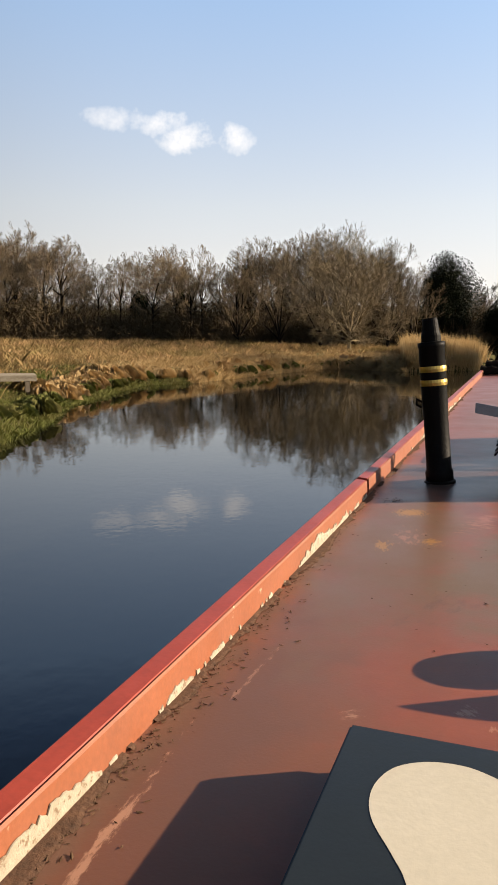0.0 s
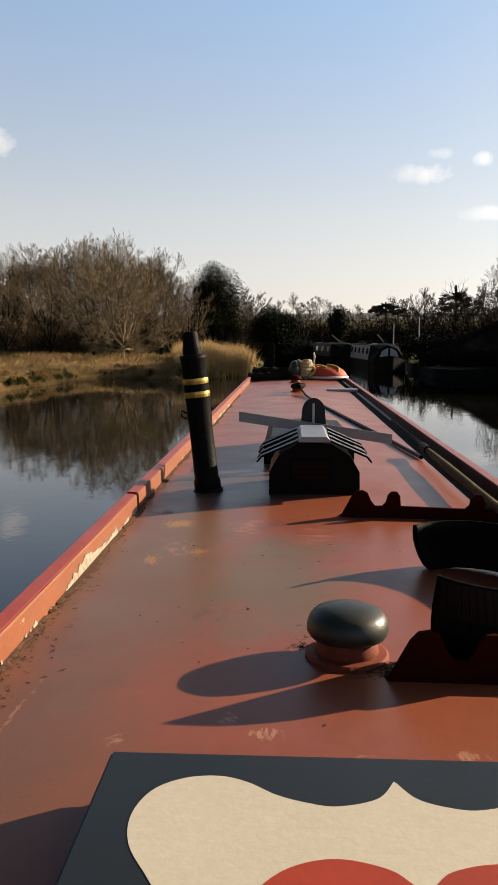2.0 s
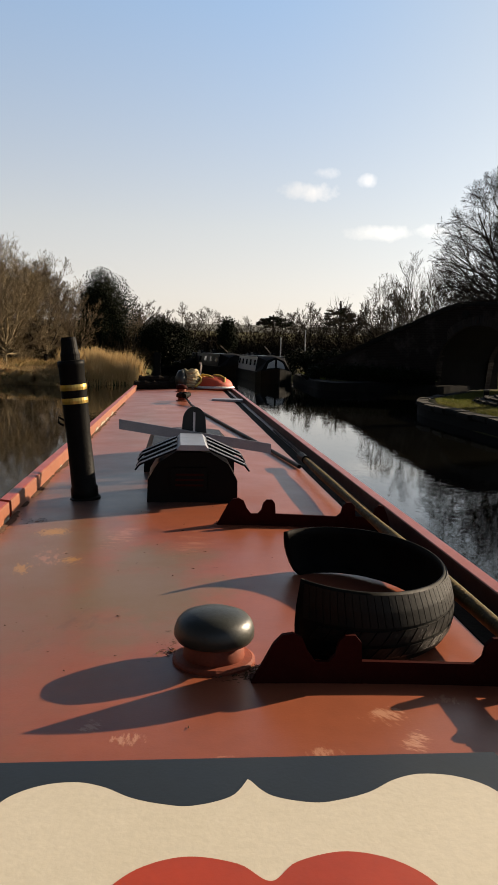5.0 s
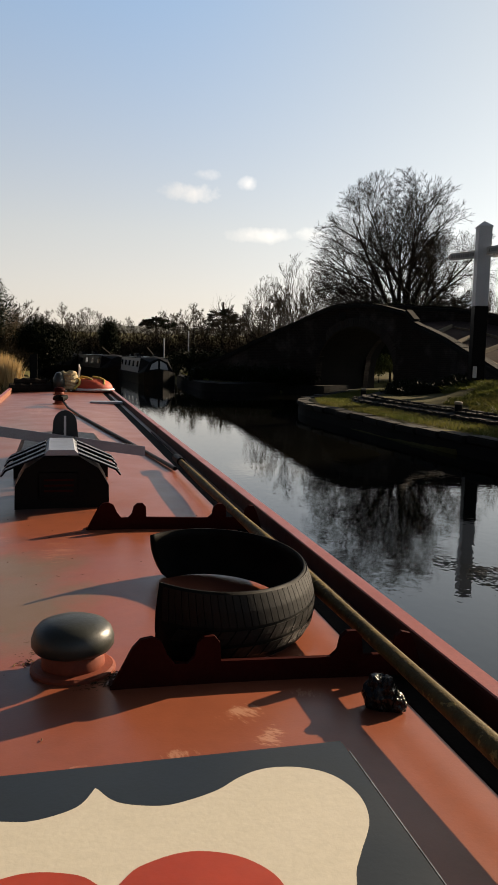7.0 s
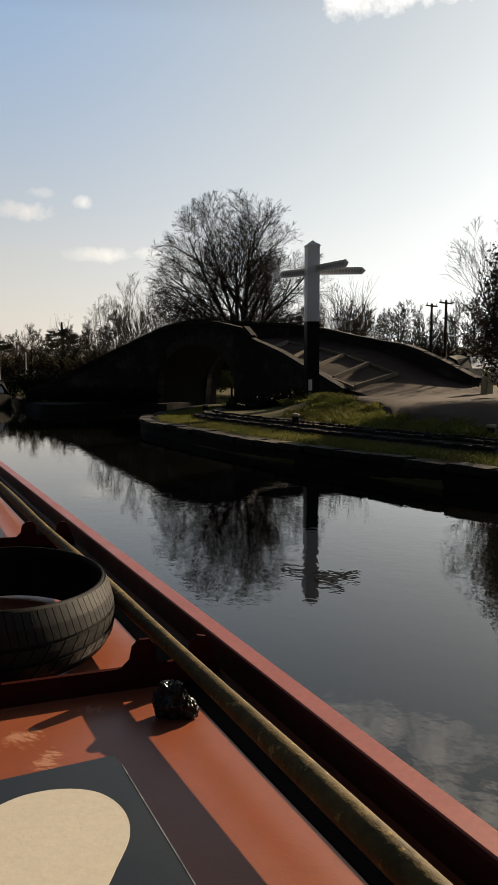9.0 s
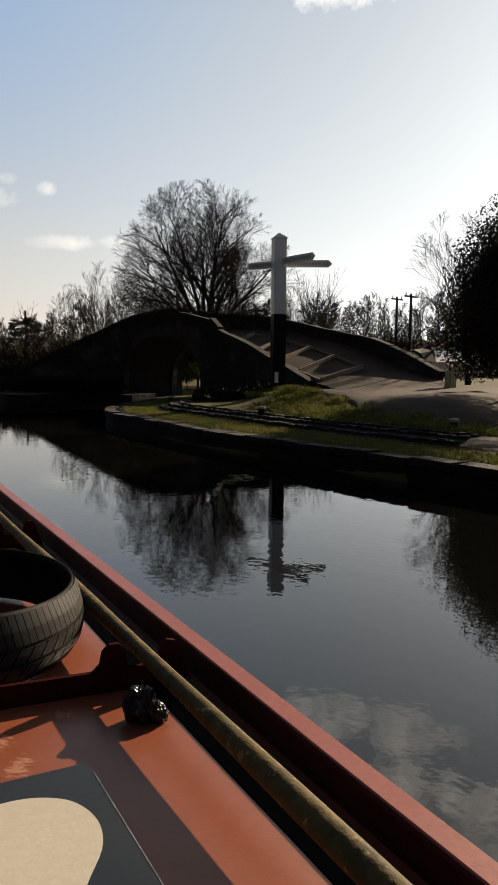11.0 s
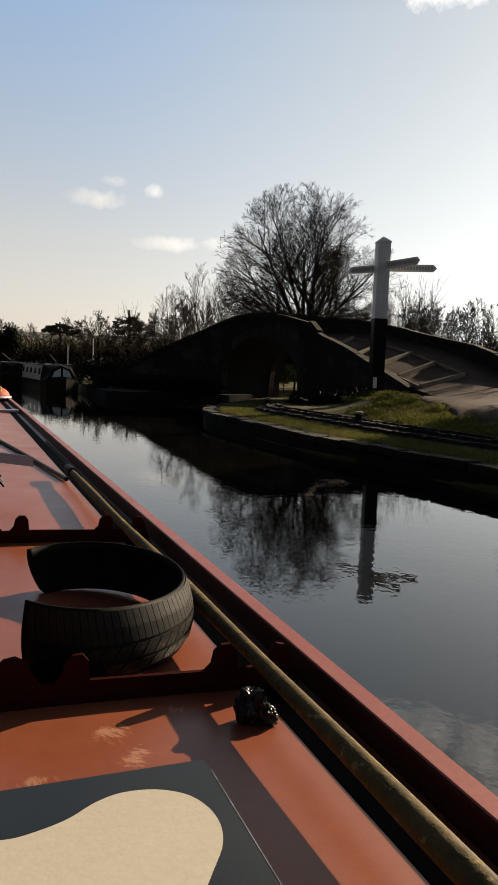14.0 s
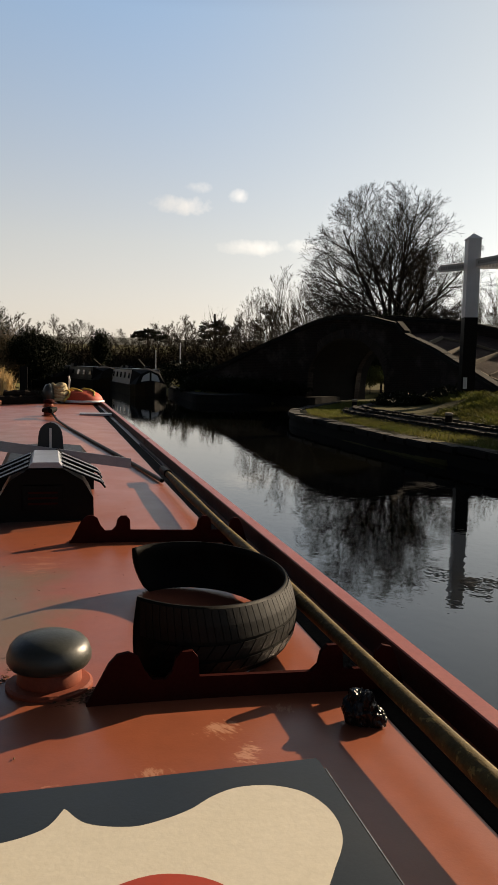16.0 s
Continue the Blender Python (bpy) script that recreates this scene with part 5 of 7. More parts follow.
def pigeon_box():
    """Roof ventilator box with propped lids, and the plate and blades standing behind it."""
    b = thing("pigeon_box", "black roof ventilator box with propped slatted lids", "ventilator", at=(-0.03, 3.62, roof_z(0)))
    bm = bmesh.new()
    out = [(-0.20, -0.006), (0.205, -0.006), (0.203, 0.10), (0.16, 0.175), (0.08, 0.225), (-0.08, 0.225), (-0.155, 0.175), (-0.198, 0.10)]
    plate(bm, out, 0.0, 0.36, axis="y")
    part("body", bm, "black", b)
    bm = bmesh.new()
    plate(bm, [(-0.25, -0.012), (0.25, -0.012), (0.25, 0.10), (0.21, 0.146), (0.07, 0.158), (-0.07, 0.158), (-0.21, 0.146), (-0.25, 0.10)], 0.84, 1.74, axis="y")
    part("rear_body", bm, "black", b, "lower black box behind the ventilator")
    bm = bmesh.new()
    box(bm, -0.10, 0.07, -0.006, 0.0, 0.05, 0.16, 0.003)
    grille = part("grille", bm, "soot", b, "dark slotted brass-edged grille")
    for i in range(3):
        bm = bmesh.new()
        box(bm, -0.075, 0.05, -0.012, -0.007, 0.075 + 0.024 * i, 0.083 + 0.024 * i)
        part("slat", bm, "rackred", grille, "thin rust red slat")
    bm = bmesh.new()
    plate(bm, [(-0.075, 0.238), (-0.055, 0.262), (0.055, 0.262), (0.075, 0.238)], -0.03, 0.44, axis="y")
    part("ridge", bm, "galv", b, "pale galvanised ridge cover")
    for sgn in (-1, 1):
        lid = None
        for k in range(4):
            bm = bmesh.new()
            y0 = -0.03 + 0.118 * k
            pts = [(0.072, 0.246), (0.235, 0.176), (0.255, 0.150), (0.25, 0.146), (0.23, 0.170), (0.07, 0.240)]
            plate(bm, [(sgn * x, z + 0.004 * k - 0.02 * (k % 2) * max(0, x - 0.08)) for x, z in (pts if sgn > 0 else pts[::-1])], y0, y0 + 0.072, axis="y")
            piece = part("lid_slat", bm, "lid", b, "propped dark metal lid slat")
            for e in (0.004,):
                bm = bmesh.new()
                plate(bm, [(sgn * x * 1.004, z + 0.004 * k - 0.02 * (k % 2) * max(0, x - 0.08) + 0.003) for x, z in (pts if sgn > 0 else pts[::-1])], y0 + e, y0 + e + 0.022, axis="y")
                part("lid_edge", bm, "galv", piece, "bright worn edge")
    # two long blades and an upright slotted tongue
    m = thing("metal_prop", "slotted grey steel tongue with two long blades", "bracket", at=(-0.01, 4.36, roof_z(0)))
    bm = bmesh.new()
    n = 10
    arc = [(-0.062 * math.cos(math.pi * i / n) * -1, 0.30 + 0.075 * math.sin(math.pi * i / n)) for i in range(n + 1)]
    plate(bm, [(-0.085, 0.0), (0.085, 0.0)] + [(x, z) for x, z in arc], -0.006, 0.006, axis="y")
    part("tongue", bm, "slate", m, "upright rounded plate")
    bm = bmesh.new()
    box(bm, -0.006, 0.006, -0.010, -0.006, 0.20, 0.345, 0.001)
    part("slot", bm, "postwhite", m, "bright slot down the plate")
    for x0, x1, za, zb in ((-0.40, 0.0, 0.275, 0.215), (0.0, 0.42, 0.215, 0.155)):
        bm = bmesh.new()
        vs = [bm.verts.new(v) for y in (-0.022, -0.014) for v in ((x0, y, za - 0.027), (x1, y, zb - 0.027), (x1, y, zb + 0.027), (x0, y, za + 0.027))]
        for f in ((0, 1, 2, 3), (7, 6, 5, 4), (0, 4, 5, 1), (1, 5, 6, 2), (2, 6, 7, 3), (3, 7, 4, 0)):
            bm.faces.new([vs[i] for i in f])
        part("blade", bm, "galv", m, "long flat grey blade")
    bm = bmesh.new()
    bmesh.ops.create_icosphere(bm, subdivisions=2, radius=0.032)
    for v in bm.verts:
        v.co = v.co + Vector((0.03, -0.04, 0.205))
    part("clamp", bm, "black", m, "black clamp knob")
    bm = bmesh.new()
    box(bm, -0.12, 0.12, -0.05, 0.05, -0.01, 0.02, 0.004)
    part("base", bm, "black", m)


pigeon_box()


def bow_things():
    p = thing("plank", "short pale plank laid across the roof edge", "plank", at=(0.56, 10.55, roof_z(0.56)), rz=-4)
    bm = bmesh.new()
    box(bm, -0.20, 0.22, -0.11, 0.11, 0.0, 0.03, 0.005)
    part("board", bm, "galv", p)
    # dark pile at the front left
    for i, (x, y, l, r, rz) in enumerate(((-0.55, 13.2, 0.55, 0.07, 6), (-0.45, 13.4, 0.6, 0.08, -5), (-0.30, 13.25, 0.42, 0.065, 14), (-0.5, 13.3, 0.5, 0.06, 2))):
        g = thing("firewood_log", "dark rough firewood log on the cabin roof", "log", "firewood on the roof", at=(x, y, roof_z(x) + r * (0.9 if i < 3 else 2.6)), rz=rz)
        bm = bmesh.new()
        tube(bm, [(-l / 2 + l * k / 6, 0.012 * math.sin(k * 2 + i), 0.008 * math.cos(k * 3)) for k in range(7)], lambda t: r * (1 + 0.1 * math.sin(9 * t + i)), 9)
        part("log", bm, "bark", g)
    # life ring and ropes
    b = thing("rope_fender", "pale coiled coir rope fender on the roof", "fender", at=(0.12, 13.3, R))
    bm = bmesh.new()
    for j in range(5):
        pts = [(0.17 * math.cos(a) * (1 - 0.1 * j), 0.16 * math.sin(a), 0.05 + 0.06 * j + 0.02 * math.sin(3 * a + j)) for a in [2 * math.pi * k / 18 for k in range(19)]]
        tube(bm, pts, 0.034, 7, cap=False)
    part("coil", bm, "straw", b)
    s = thing("storage_bag", "green and white holdall on the cabin roof", "bag", at=(-0.04, 13.2, R))
    bm = bmesh.new()
    bmesh.ops.create_icosphere(bm, subdivisions=3, radius=1)
    for v in bm.verts:
        k = 1 + 0.12 * noise.noise(v.co * 3)
        v.co = Vector((v.co.x * 0.1 * k, v.co.y * 0.16, max(0, 0.15 + v.co.z * 0.17 * k)))
    part("body", bm, "ventgrey", s, smooth=True)
    c = thing("covered_dinghy", "red canvas covered bundle with a white band and yellow rope", "bundle", at=(0.50, 13.35, R - 0.01))
    bm = bmesh.new()
    bmesh.ops.create_icosphere(bm, subdivisions=4, radius=1)
    for v in bm.verts:
        v.co = Vector((v.co.x * 0.34, v.co.y * 0.3, max(0, 0.06 + v.co.z * 0.18 * (1 + 0.1 * noise.noise(v.co * 4)))))
    part("cover", bm, "flower_red", c, smooth=True)
    bm = bmesh.new()
    tube(bm, [(0.35 * math.cos(a), 0.31 * math.sin(a), 0.045) for a in [2 * math.pi * k / 32 for k in range(33)]], 0.022, 8, cap=False)
    part("band", bm, "postwhite", c, "white rubbing band")
    bm = bmesh.new()
    for j in range(3):
        tube(bm, [(-0.3 + 0.2 * j + 0.1 * math.sin(k), -0.26 + 0.06 * k, 0.22 - 0.012 * (k - 4) ** 2 + 0.03) for k in range(9)], 0.02, 6)
    part("rope", bm, "flower_yellow", c, "yellow and red cord")
    t = thing("tiller_pin", "white bent metal stand at the bow", "stand", at=(0.28, 13.6, R - 0.02))
    bm = bmesh.new()
    tube(bm, [(-0.16, 0, 0.32), (-0.02, 0, 0.24), (0.0, 0, 0.2), (0.0, 0, 0.0)], 0.016, 8)
    tube(bm, [(0.0, 0, 0.2), (0.02, 0, 0.4), (0.0, 0, 0.46)], 0.018, 8)
    part("rod", bm, "postwhite", t)
    k = thing("mooring_post", "dark square post standing at the bow", "post", at=(-0.50, 15.2, 0.55))
    bm = bmesh.new()
    box(bm, -0.07, 0.07, -0.05, 0.05, 0, 1.18, 0.01)
    part("shaft", bm, "soot", k)


bow_things()


def moored_boat(bow, heading, length, side, cover, label, base=0.0, windows=5, height=1.42):
    b = thing("moored_narrowboat", label, "boat", "moored boats", at=(bow[0], bow[1], base), rz=heading)
    # bow at the origin, stern along +y
    half = 1.02
    V, F = [], []
    st = [(0.0, 0.04, 0.86), (0.4, 0.42, 0.76), (1.0, 0.82, 0.66), (1.8, 1.0, 0.60), (length - 1.2, 1.0, 0.58), (length, 0.7, 0.66)]
    for y, w, h in st:
        V += [(-half * w, y, -0.5), (-half * w * 1.02, y, h), (half * w * 1.02, y, h), (half * w, y, -0.5)]
    for j in range(len(st) - 1):
        for i in range(3):
            F.append((j * 4 + i, j * 4 + i + 1, j * 4 + i + 5, j * 4 + i + 4))
    F += [(0, 1, 2, 3), tuple(range(len(V) - 4, len(V)))]
    link("hull", V, F, "hull", b, "black painted hull")
    c0, c1 = 2.7, length - 2.0
    bm = bmesh.new()
    vs = [bm.verts.new((sx * (0.93 if z < 1 else 0.80), y, z)) for y in (c0, c1) for sx, z in ((-1, 0.55), (-1, height), (1, height), (1, 0.55))]
    for f in ((0, 1, 5, 4), (1, 2, 6, 5), (2, 3, 7, 6), (0, 3, 2, 1), (4, 5, 6, 7)):
        bm.faces.new([vs[i] for i in f])
    part("cabin", bm, side, b, "painted steel cabin")
    bm = bmesh.new()
    box(bm, -0.84, 0.84, c0 - 0.08, c1 + 0.08, height, height + 0.05, 0.015)
    part("roof", bm, "boatdark", b)
    for sx in (-1, 1):
        for i in range(windows):
            y = c0 + 0.6 + (c1 - c0 - 1.2) * i / max(windows - 1, 1)
            bm = bmesh.new()
            t = 0.13 / (height - 0.7)
            xa, xb = 0.93 - t * 0.33, 0.93 - t * 0.72
            vs = [bm.verts.new((sx * (x + 0.008 + o), yy, z)) for o in (0, 0.012) for yy, z, x in ((y - 0.3, 0.92, 0.876), (y + 0.3, 0.92, 0.876), (y + 0.3, 1.25, 0.832), (y - 0.3, 1.25, 0.832))]
            for f in ((0, 1, 2, 3), (7, 6, 5, 4), (0, 4, 5, 1), (1, 5, 6, 2), (2, 6, 7, 3), (3, 7, 4, 0)):
                bm.faces.new([vs[k] for k in f])
            part("window", bm, "glass", b, "dark cabin window")
    bm = bmesh.new()
    vs = [bm.verts.new(v) for v in ((-0.85, 1.1, 0.62), (0.85, 1.1, 0.62), (0.93, c0, 0.6), (-0.93, c0, 0.6), (0, 1.3, height + 0.02), (0.78, c0, height), (-0.78, c0, height), (0, c0, height + 0.14), (-0.5, 1.2, height - 0.2), (0.5, 1.2, height - 0.2))]
    for f in ((0, 1, 9, 4, 8), (1, 2, 5, 9), (9, 5, 7, 4), (4, 7, 6, 8), (8, 6, 3, 0), (2, 3, 6, 7, 5), (3, 2, 1, 0)):
        bm.faces.new([vs[i] for i in f])
    part("cratch_cover", bm, cover, b, "black canvas cover over the bow")
    if side == "whiteboat":
        for sgn in (-1, 1):
            bm = bmesh.new()
            plate(bm, [(sgn * 0.06, 0.86), (sgn * 0.52, 0.80), (sgn * 0.40, height - 0.3), (sgn * 0.06, height - 0.12)], 1.07, 1.10, axis="y")
            part("cratch_board", bm, side, b, "white board of the bow cover")
    rnd = random.Random(int(length * 10))
    for _ in range(5):
        bm = bmesh.new()
        y = rnd.uniform(c0 + 0.5, c1 - 0.8)
        x = rnd.uniform(-0.5, 0.5)
        box(bm, x - 0.15, x + 0.15, y, y + rnd.uniform(0.3, 0.9), height + 0.05, height + 0.05 + rnd.uniform(0.08, 0.28), 0.02)
        part("roof_box", bm, "boatdark", b, "dark box on the roof")
    bm = bmesh.new()
    tube(bm, [(0.3, c0 + 1.5, height + 0.1), (0.2, c0 + 3.6, height + 0.62)], 0.035, 7)
    part("roof_pole", bm, "timber", b, "pale pole propped on the roof")


moored_boat(polar(7.4, 42.0), 3.0, 12.5, "whiteboat", "canvas", "white narrowboat with a black bow cover moored at the bank", windows=5)
moored_boat(polar(4.6, 52.0), 12, 14, "boatdark", "canvas", "dark narrowboat moored beyond the white boat", windows=6)
moored_boat(polar(1.9, 60.0), 22, 15, "boatblue", "canvas", "dark blue narrowboat moored across the basin", windows=6)
moored_boat(polar(-0.6, 66.0), 78, 14, "boatdark", "canvas", "low dark narrowboat moored in the basin", windows=6, height=1.35)
moored_boat(polar(39.4, 47.0), -62, 12, "whiteboat", "canvas", "pale narrowboat moored in the basin behind the bridge", base=1.5, height=1.3)
moored_boat(polar(41.0, 54.0), -60, 13, "whiteboat", "canvas", "cream narrowboat moored in the basin behind the bridge", base=1.55, height=1.3)


# ---- plants ----
def tubes(segs, n):
    """One mesh's points and faces for many tapered twigs: rows of start, end, two radii."""
    S = np.array(segs, float)
    a, b, r0, r1 = S[:, :3], S[:, 3:6], S[:, 6], S[:, 7]
    d = b - a
    d /= np.linalg.norm(d, axis=1)[:, None] + 1e-9
    ref = np.where(np.abs(d[:, 2:3]) > 0.9, [[1.0, 0, 0]], [[0, 0, 1.0]])
    u = np.cross(d, ref)
    u /= np.linalg.norm(u, axis=1)[:, None] + 1e-9
    v = np.cross(d, u)
    rings = []
    for k in range(n):
        c, s = math.cos(2 * math.pi * k / n), math.sin(2 * math.pi * k / n)
        rings.append((a + r0[:, None] * (c * u + s * v), b + r1[:, None] * (c * u + s * v)))
    V = np.stack([x for ring in rings for x in ring], axis=1).reshape(-1, 3)
    base = np.arange(len(S))[:, None] * 2 * n
    F = np.concatenate([base + np.array([[2 * k, 2 * ((k + 1) % n), 2 * ((k + 1) % n) + 1, 2 * k + 1]]) for k in range(n)])
    return V, F


def grow(seed, height, spread, stems=1, levels=5, kids=(7, 5, 5, 4), fork=0.28, droop=0.0, thick=0.02, clear=0.28, ratio=0.52, fine=0.006, radial=0.3):
    """Branches of a bare tree: a list of thick pieces and one of thin pieces."""
    rnd = random.Random(seed)
    big, thin = [], []

    def branch(p, d, length, r, level):
        n = (6, 5, 4, 2, 1, 1)[level]
        step = length / n
        nodes = []
        for i in range(n):
            w = Vector((rnd.gauss(0, 1), rnd.gauss(0, 1), rnd.gauss(0, 0.8)))
            d = (d + w * (0.08 if level == 0 else 0.12) + Vector((0, 0, 0.05 if level < 3 else -droop))).normalized()
            q = p + d * step
            r1 = max(r * (0.86 if level else 0.88), fine)
            (big if r > 0.03 else thin).append((*p, *q, r, r1))
            p, r = q, r1
            nodes.append((p.copy(), d.copy(), r))
        if level + 1 < levels:
            k = kids[level]
            lo = clear if level == 0 else 0.15
            for j in range(k):
                f = lo + (1 - lo) * (j + rnd.uniform(0.2, 0.9)) / k
                q, dd, rr = nodes[min(n - 1, int(f * n))]
                a = 2.4 * j + rnd.uniform(-0.6, 0.6)
                ref = dd.cross(Vector((0.3, 0.2, 1)) if abs(dd.z) < 0.95 else Vector((1, 0, 0))).normalized()
                side = (ref * math.cos(a) + dd.cross(ref) * math.sin(a)).normalized()
                tilt = rnd.uniform(0.55, 1.0) * spread * (1.05 - 0.45 * f)
                out = (q - Vector((0, 0, height * 0.12))).normalized()
                nd = (dd * math.cos(tilt) + side * math.sin(tilt) + out * radial).normalized()
                ln = length * ratio * rnd.uniform(0.8, 1.25) * (1.15 - 0.35 * f if level == 0 else 1.0)
                branch(q, nd, ln, max(rr * rnd.uniform(0.5, 0.7), fine), level + 1)

    for s in range(stems):
        a = 2.4 * s + rnd.uniform(-0.3, 0.3)
        t = fork * 1.5 * math.sqrt((s + 0.3) / stems) if stems > 1 else 0.03
        d = Vector((math.cos(a) * math.sin(t), math.sin(a) * math.sin(t), math.cos(t)))
        branch(Vector((0.12 * math.cos(a), 0.12 * math.sin(a), -0.2)) if stems > 1 else Vector((0, 0, -0.2)), d, height * rnd.uniform(0.72, 0.86) * (1 - 0.28 * t), height * thick / (1 + 0.25 * (stems - 1)), 0)
    return big, thin


def tree_meshes(name, seed, height, twig="twig", twig_r=1.0, dome=(0.5, 0.42), **kw):
    big, thin = grow(seed, height, **kw)
    thin = [(*t[:6], t[6] * twig_r, t[7] * twig_r) for t in thin]
    out = []
    if dome:
        # no shoot outside an uneven rounded crown
        c0, rad = Vector((0, 0, height * dome[0])), (height * dome[1], height * dome[1], height * (1 - dome[0]))

        def inside(s):
            q = Vector(((s[3] - c0.x) / rad[0], (s[4] - c0.y) / rad[1], (s[5] - c0.z) / (rad[2] if s[5] > c0.z else height * dome[0])))
            return s[5] < height * 0.25 or q.length < 1 + 0.13 * noise.noise(q.normalized() * 2.4) + 0.05 * noise.noise(q.normalized() * 9)

        big, thin = [s for s in big if inside(s)], [s for s in thin if inside(s)]
    top = sorted(s[5] for s in big + thin)[int(0.995 * len(big + thin))]
    for nm, segs, n, mat in (("trunk", big, 6, "bark"), ("crown", thin, 3, twig)):
        V, F = tubes(segs, n)
        V = V * (height / top)
        if nm == "trunk":
            pts = np.array(thin)[:, 3:6] * (height / top)
            off, mid = pts[:, :2].mean(axis=0), pts[:, 2].mean()
        V[:, :2] -= off * np.clip(V[:, 2:3] / mid, 0, 1.6)
        me = bpy.data.meshes.new(name + "_" + nm)
        me.from_pydata(V.tolist(), [], F.tolist())
        me.materials.append(M[mat])
        me.update()
        out.append(me)
    return out


def ray_tree(name, seed, height, width, base=0.2, fork=0.15, limbs=12, kids=(9, 7, 6, 4), ratio=0.55, spread=(8, 75), angle=(26, 46), thick=0.022, fine=0.006, bend=0.12,
             wood="bark", twig="twig", stems=1, lean=0.0, uneven=0.16, full=0.3, wobble=0.045):
    """A bare tree of straight, gently rising limbs that ray out to an uneven rounded crown. spread: tilt of the first limbs from upright, degrees."""
    rnd = random.Random(seed)
    c0 = Vector((lean * height, 0, height * (base + 1) / 2))
    semi = Vector((width / 2, width / 2, height * (1 - base) / 2))
    big, thin = [], []

    def reach(p, d):
        # how far from p along d the crown's edge is
        q, e = p - c0, d
        a = sum((e[i] / semi[i]) ** 2 for i in range(3))
        b = sum(q[i] * e[i] / semi[i] ** 2 for i in range(3))
        c = sum((q[i] / semi[i]) ** 2 for i in range(3)) - 1
        h = b * b - a * c
        if h <= 0:
            return 0.0
        far = (-b + math.sqrt(h)) / a
        u = (p + d * far - c0).normalized()
        return far * (1 + uneven * noise.noise(u * 2.3 + Vector((seed, 0, 0))) + 0.5 * uneven * noise.noise(u * 6 + Vector((0, seed, 0))))

    def branch(p, d, length, r, level):
        n = max(1, (6, 5, 3, 2, 1, 1)[level])
        nodes = []
        r1 = max(r * (0.14 if level == 0 else 0.25 if level < 3 else 0.5), fine * 0.6)
        for i in range(n):
            d = (d + Vector((rnd.gauss(0, wobble), rnd.gauss(0, wobble), rnd.gauss(0, wobble * 0.7) + bend / n))).normalized()
            q = p + d * (length / n)
            ra, rb = r + (r1 - r) * i / n, r + (r1 - r) * (i + 1) / n
            (big if ra > 0.035 else thin).append((*p, *q, ra, rb))
            nodes.append((p.copy(), q.copy(), d.copy(), ra, rb))
            p = q
        if level >= len(kids):
            return
        k = kids[level]
        turn = rnd.uniform(0, 6.28)
        for j in range(k):
            f = full + (1 - full) * (j + rnd.uniform(0.1, 0.9)) / k
            s = min(n - 1, int(f * n))
            g = f * n - s
            a0, a1, dd, ra, rb = nodes[s]
            o = a0.lerp(a1, g)
            ref = dd.cross(Vector((0.31, 0.17, 1)) if abs(dd.z) < 0.95 else Vector((1, 0, 0))).normalized()
            t = turn + 2.4 * j + rnd.uniform(-0.5, 0.5)
            side = ref * math.cos(t) + dd.cross(ref) * math.sin(t)
            al = radians(rnd.uniform(*angle))
            nd = (dd * math.cos(al) + side * math.sin(al)).normalized()
            ln = min(length * ratio * rnd.uniform(0.75, 1.2) * (1.25 - 0.7 * f), reach(o, nd) * rnd.uniform(0.9, 1.08))
            if ln > 0.12:
                branch(o, nd, ln, max((ra + (rb - ra) * g) * rnd.uniform(0.5, 0.68), fine), level + 1)

    for s in range(stems):
        a = 2.4 * s
        foot = Vector((0.25 * math.cos(a), 0.25 * math.sin(a), -0.3)) * (stems > 1) + Vector((0, 0, -0.3)) * (stems == 1)
        head = Vector((lean * height * 0.4 + foot.x * 2, foot.y * 2, fork * height))
        r = height * thick / math.sqrt(stems)
        big.append((*foot, *foot.lerp(head, 0.5), r * 1.25, r))
        big.append((*foot.lerp(head, 0.5), *head, r, r * 0.85))
        for j in range(limbs):
            f = (j + 0.5) / limbs
            t = radians(spread[0] + (spread[1] - spread[0]) * f ** 0.8)
            az = a + 2.4 * j + rnd.uniform(-0.25, 0.25)
            d = Vector((math.cos(az) * math.sin(t), math.sin(az) * math.sin(t), math.cos(t)))
            o = foot.lerp(head, 1.0 - 0.4 * f)
            branch(o, d, reach(o, d) * rnd.uniform(0.74, 0.88), r * rnd.uniform(0.42, 0.56), 0)
    out = []
    for nm, segs, sides, mat in (("trunk", big, 7, wood), ("crown", thin, 3, twig)):
        V, F = tubes(segs, sides)
        me = bpy.data.meshes.new(name + "_" + nm)
        me.from_pydata(V.tolist(), [], F.tolist())
        me.materials.append(M[mat])
        me.update()
        out.append(me)
    return out


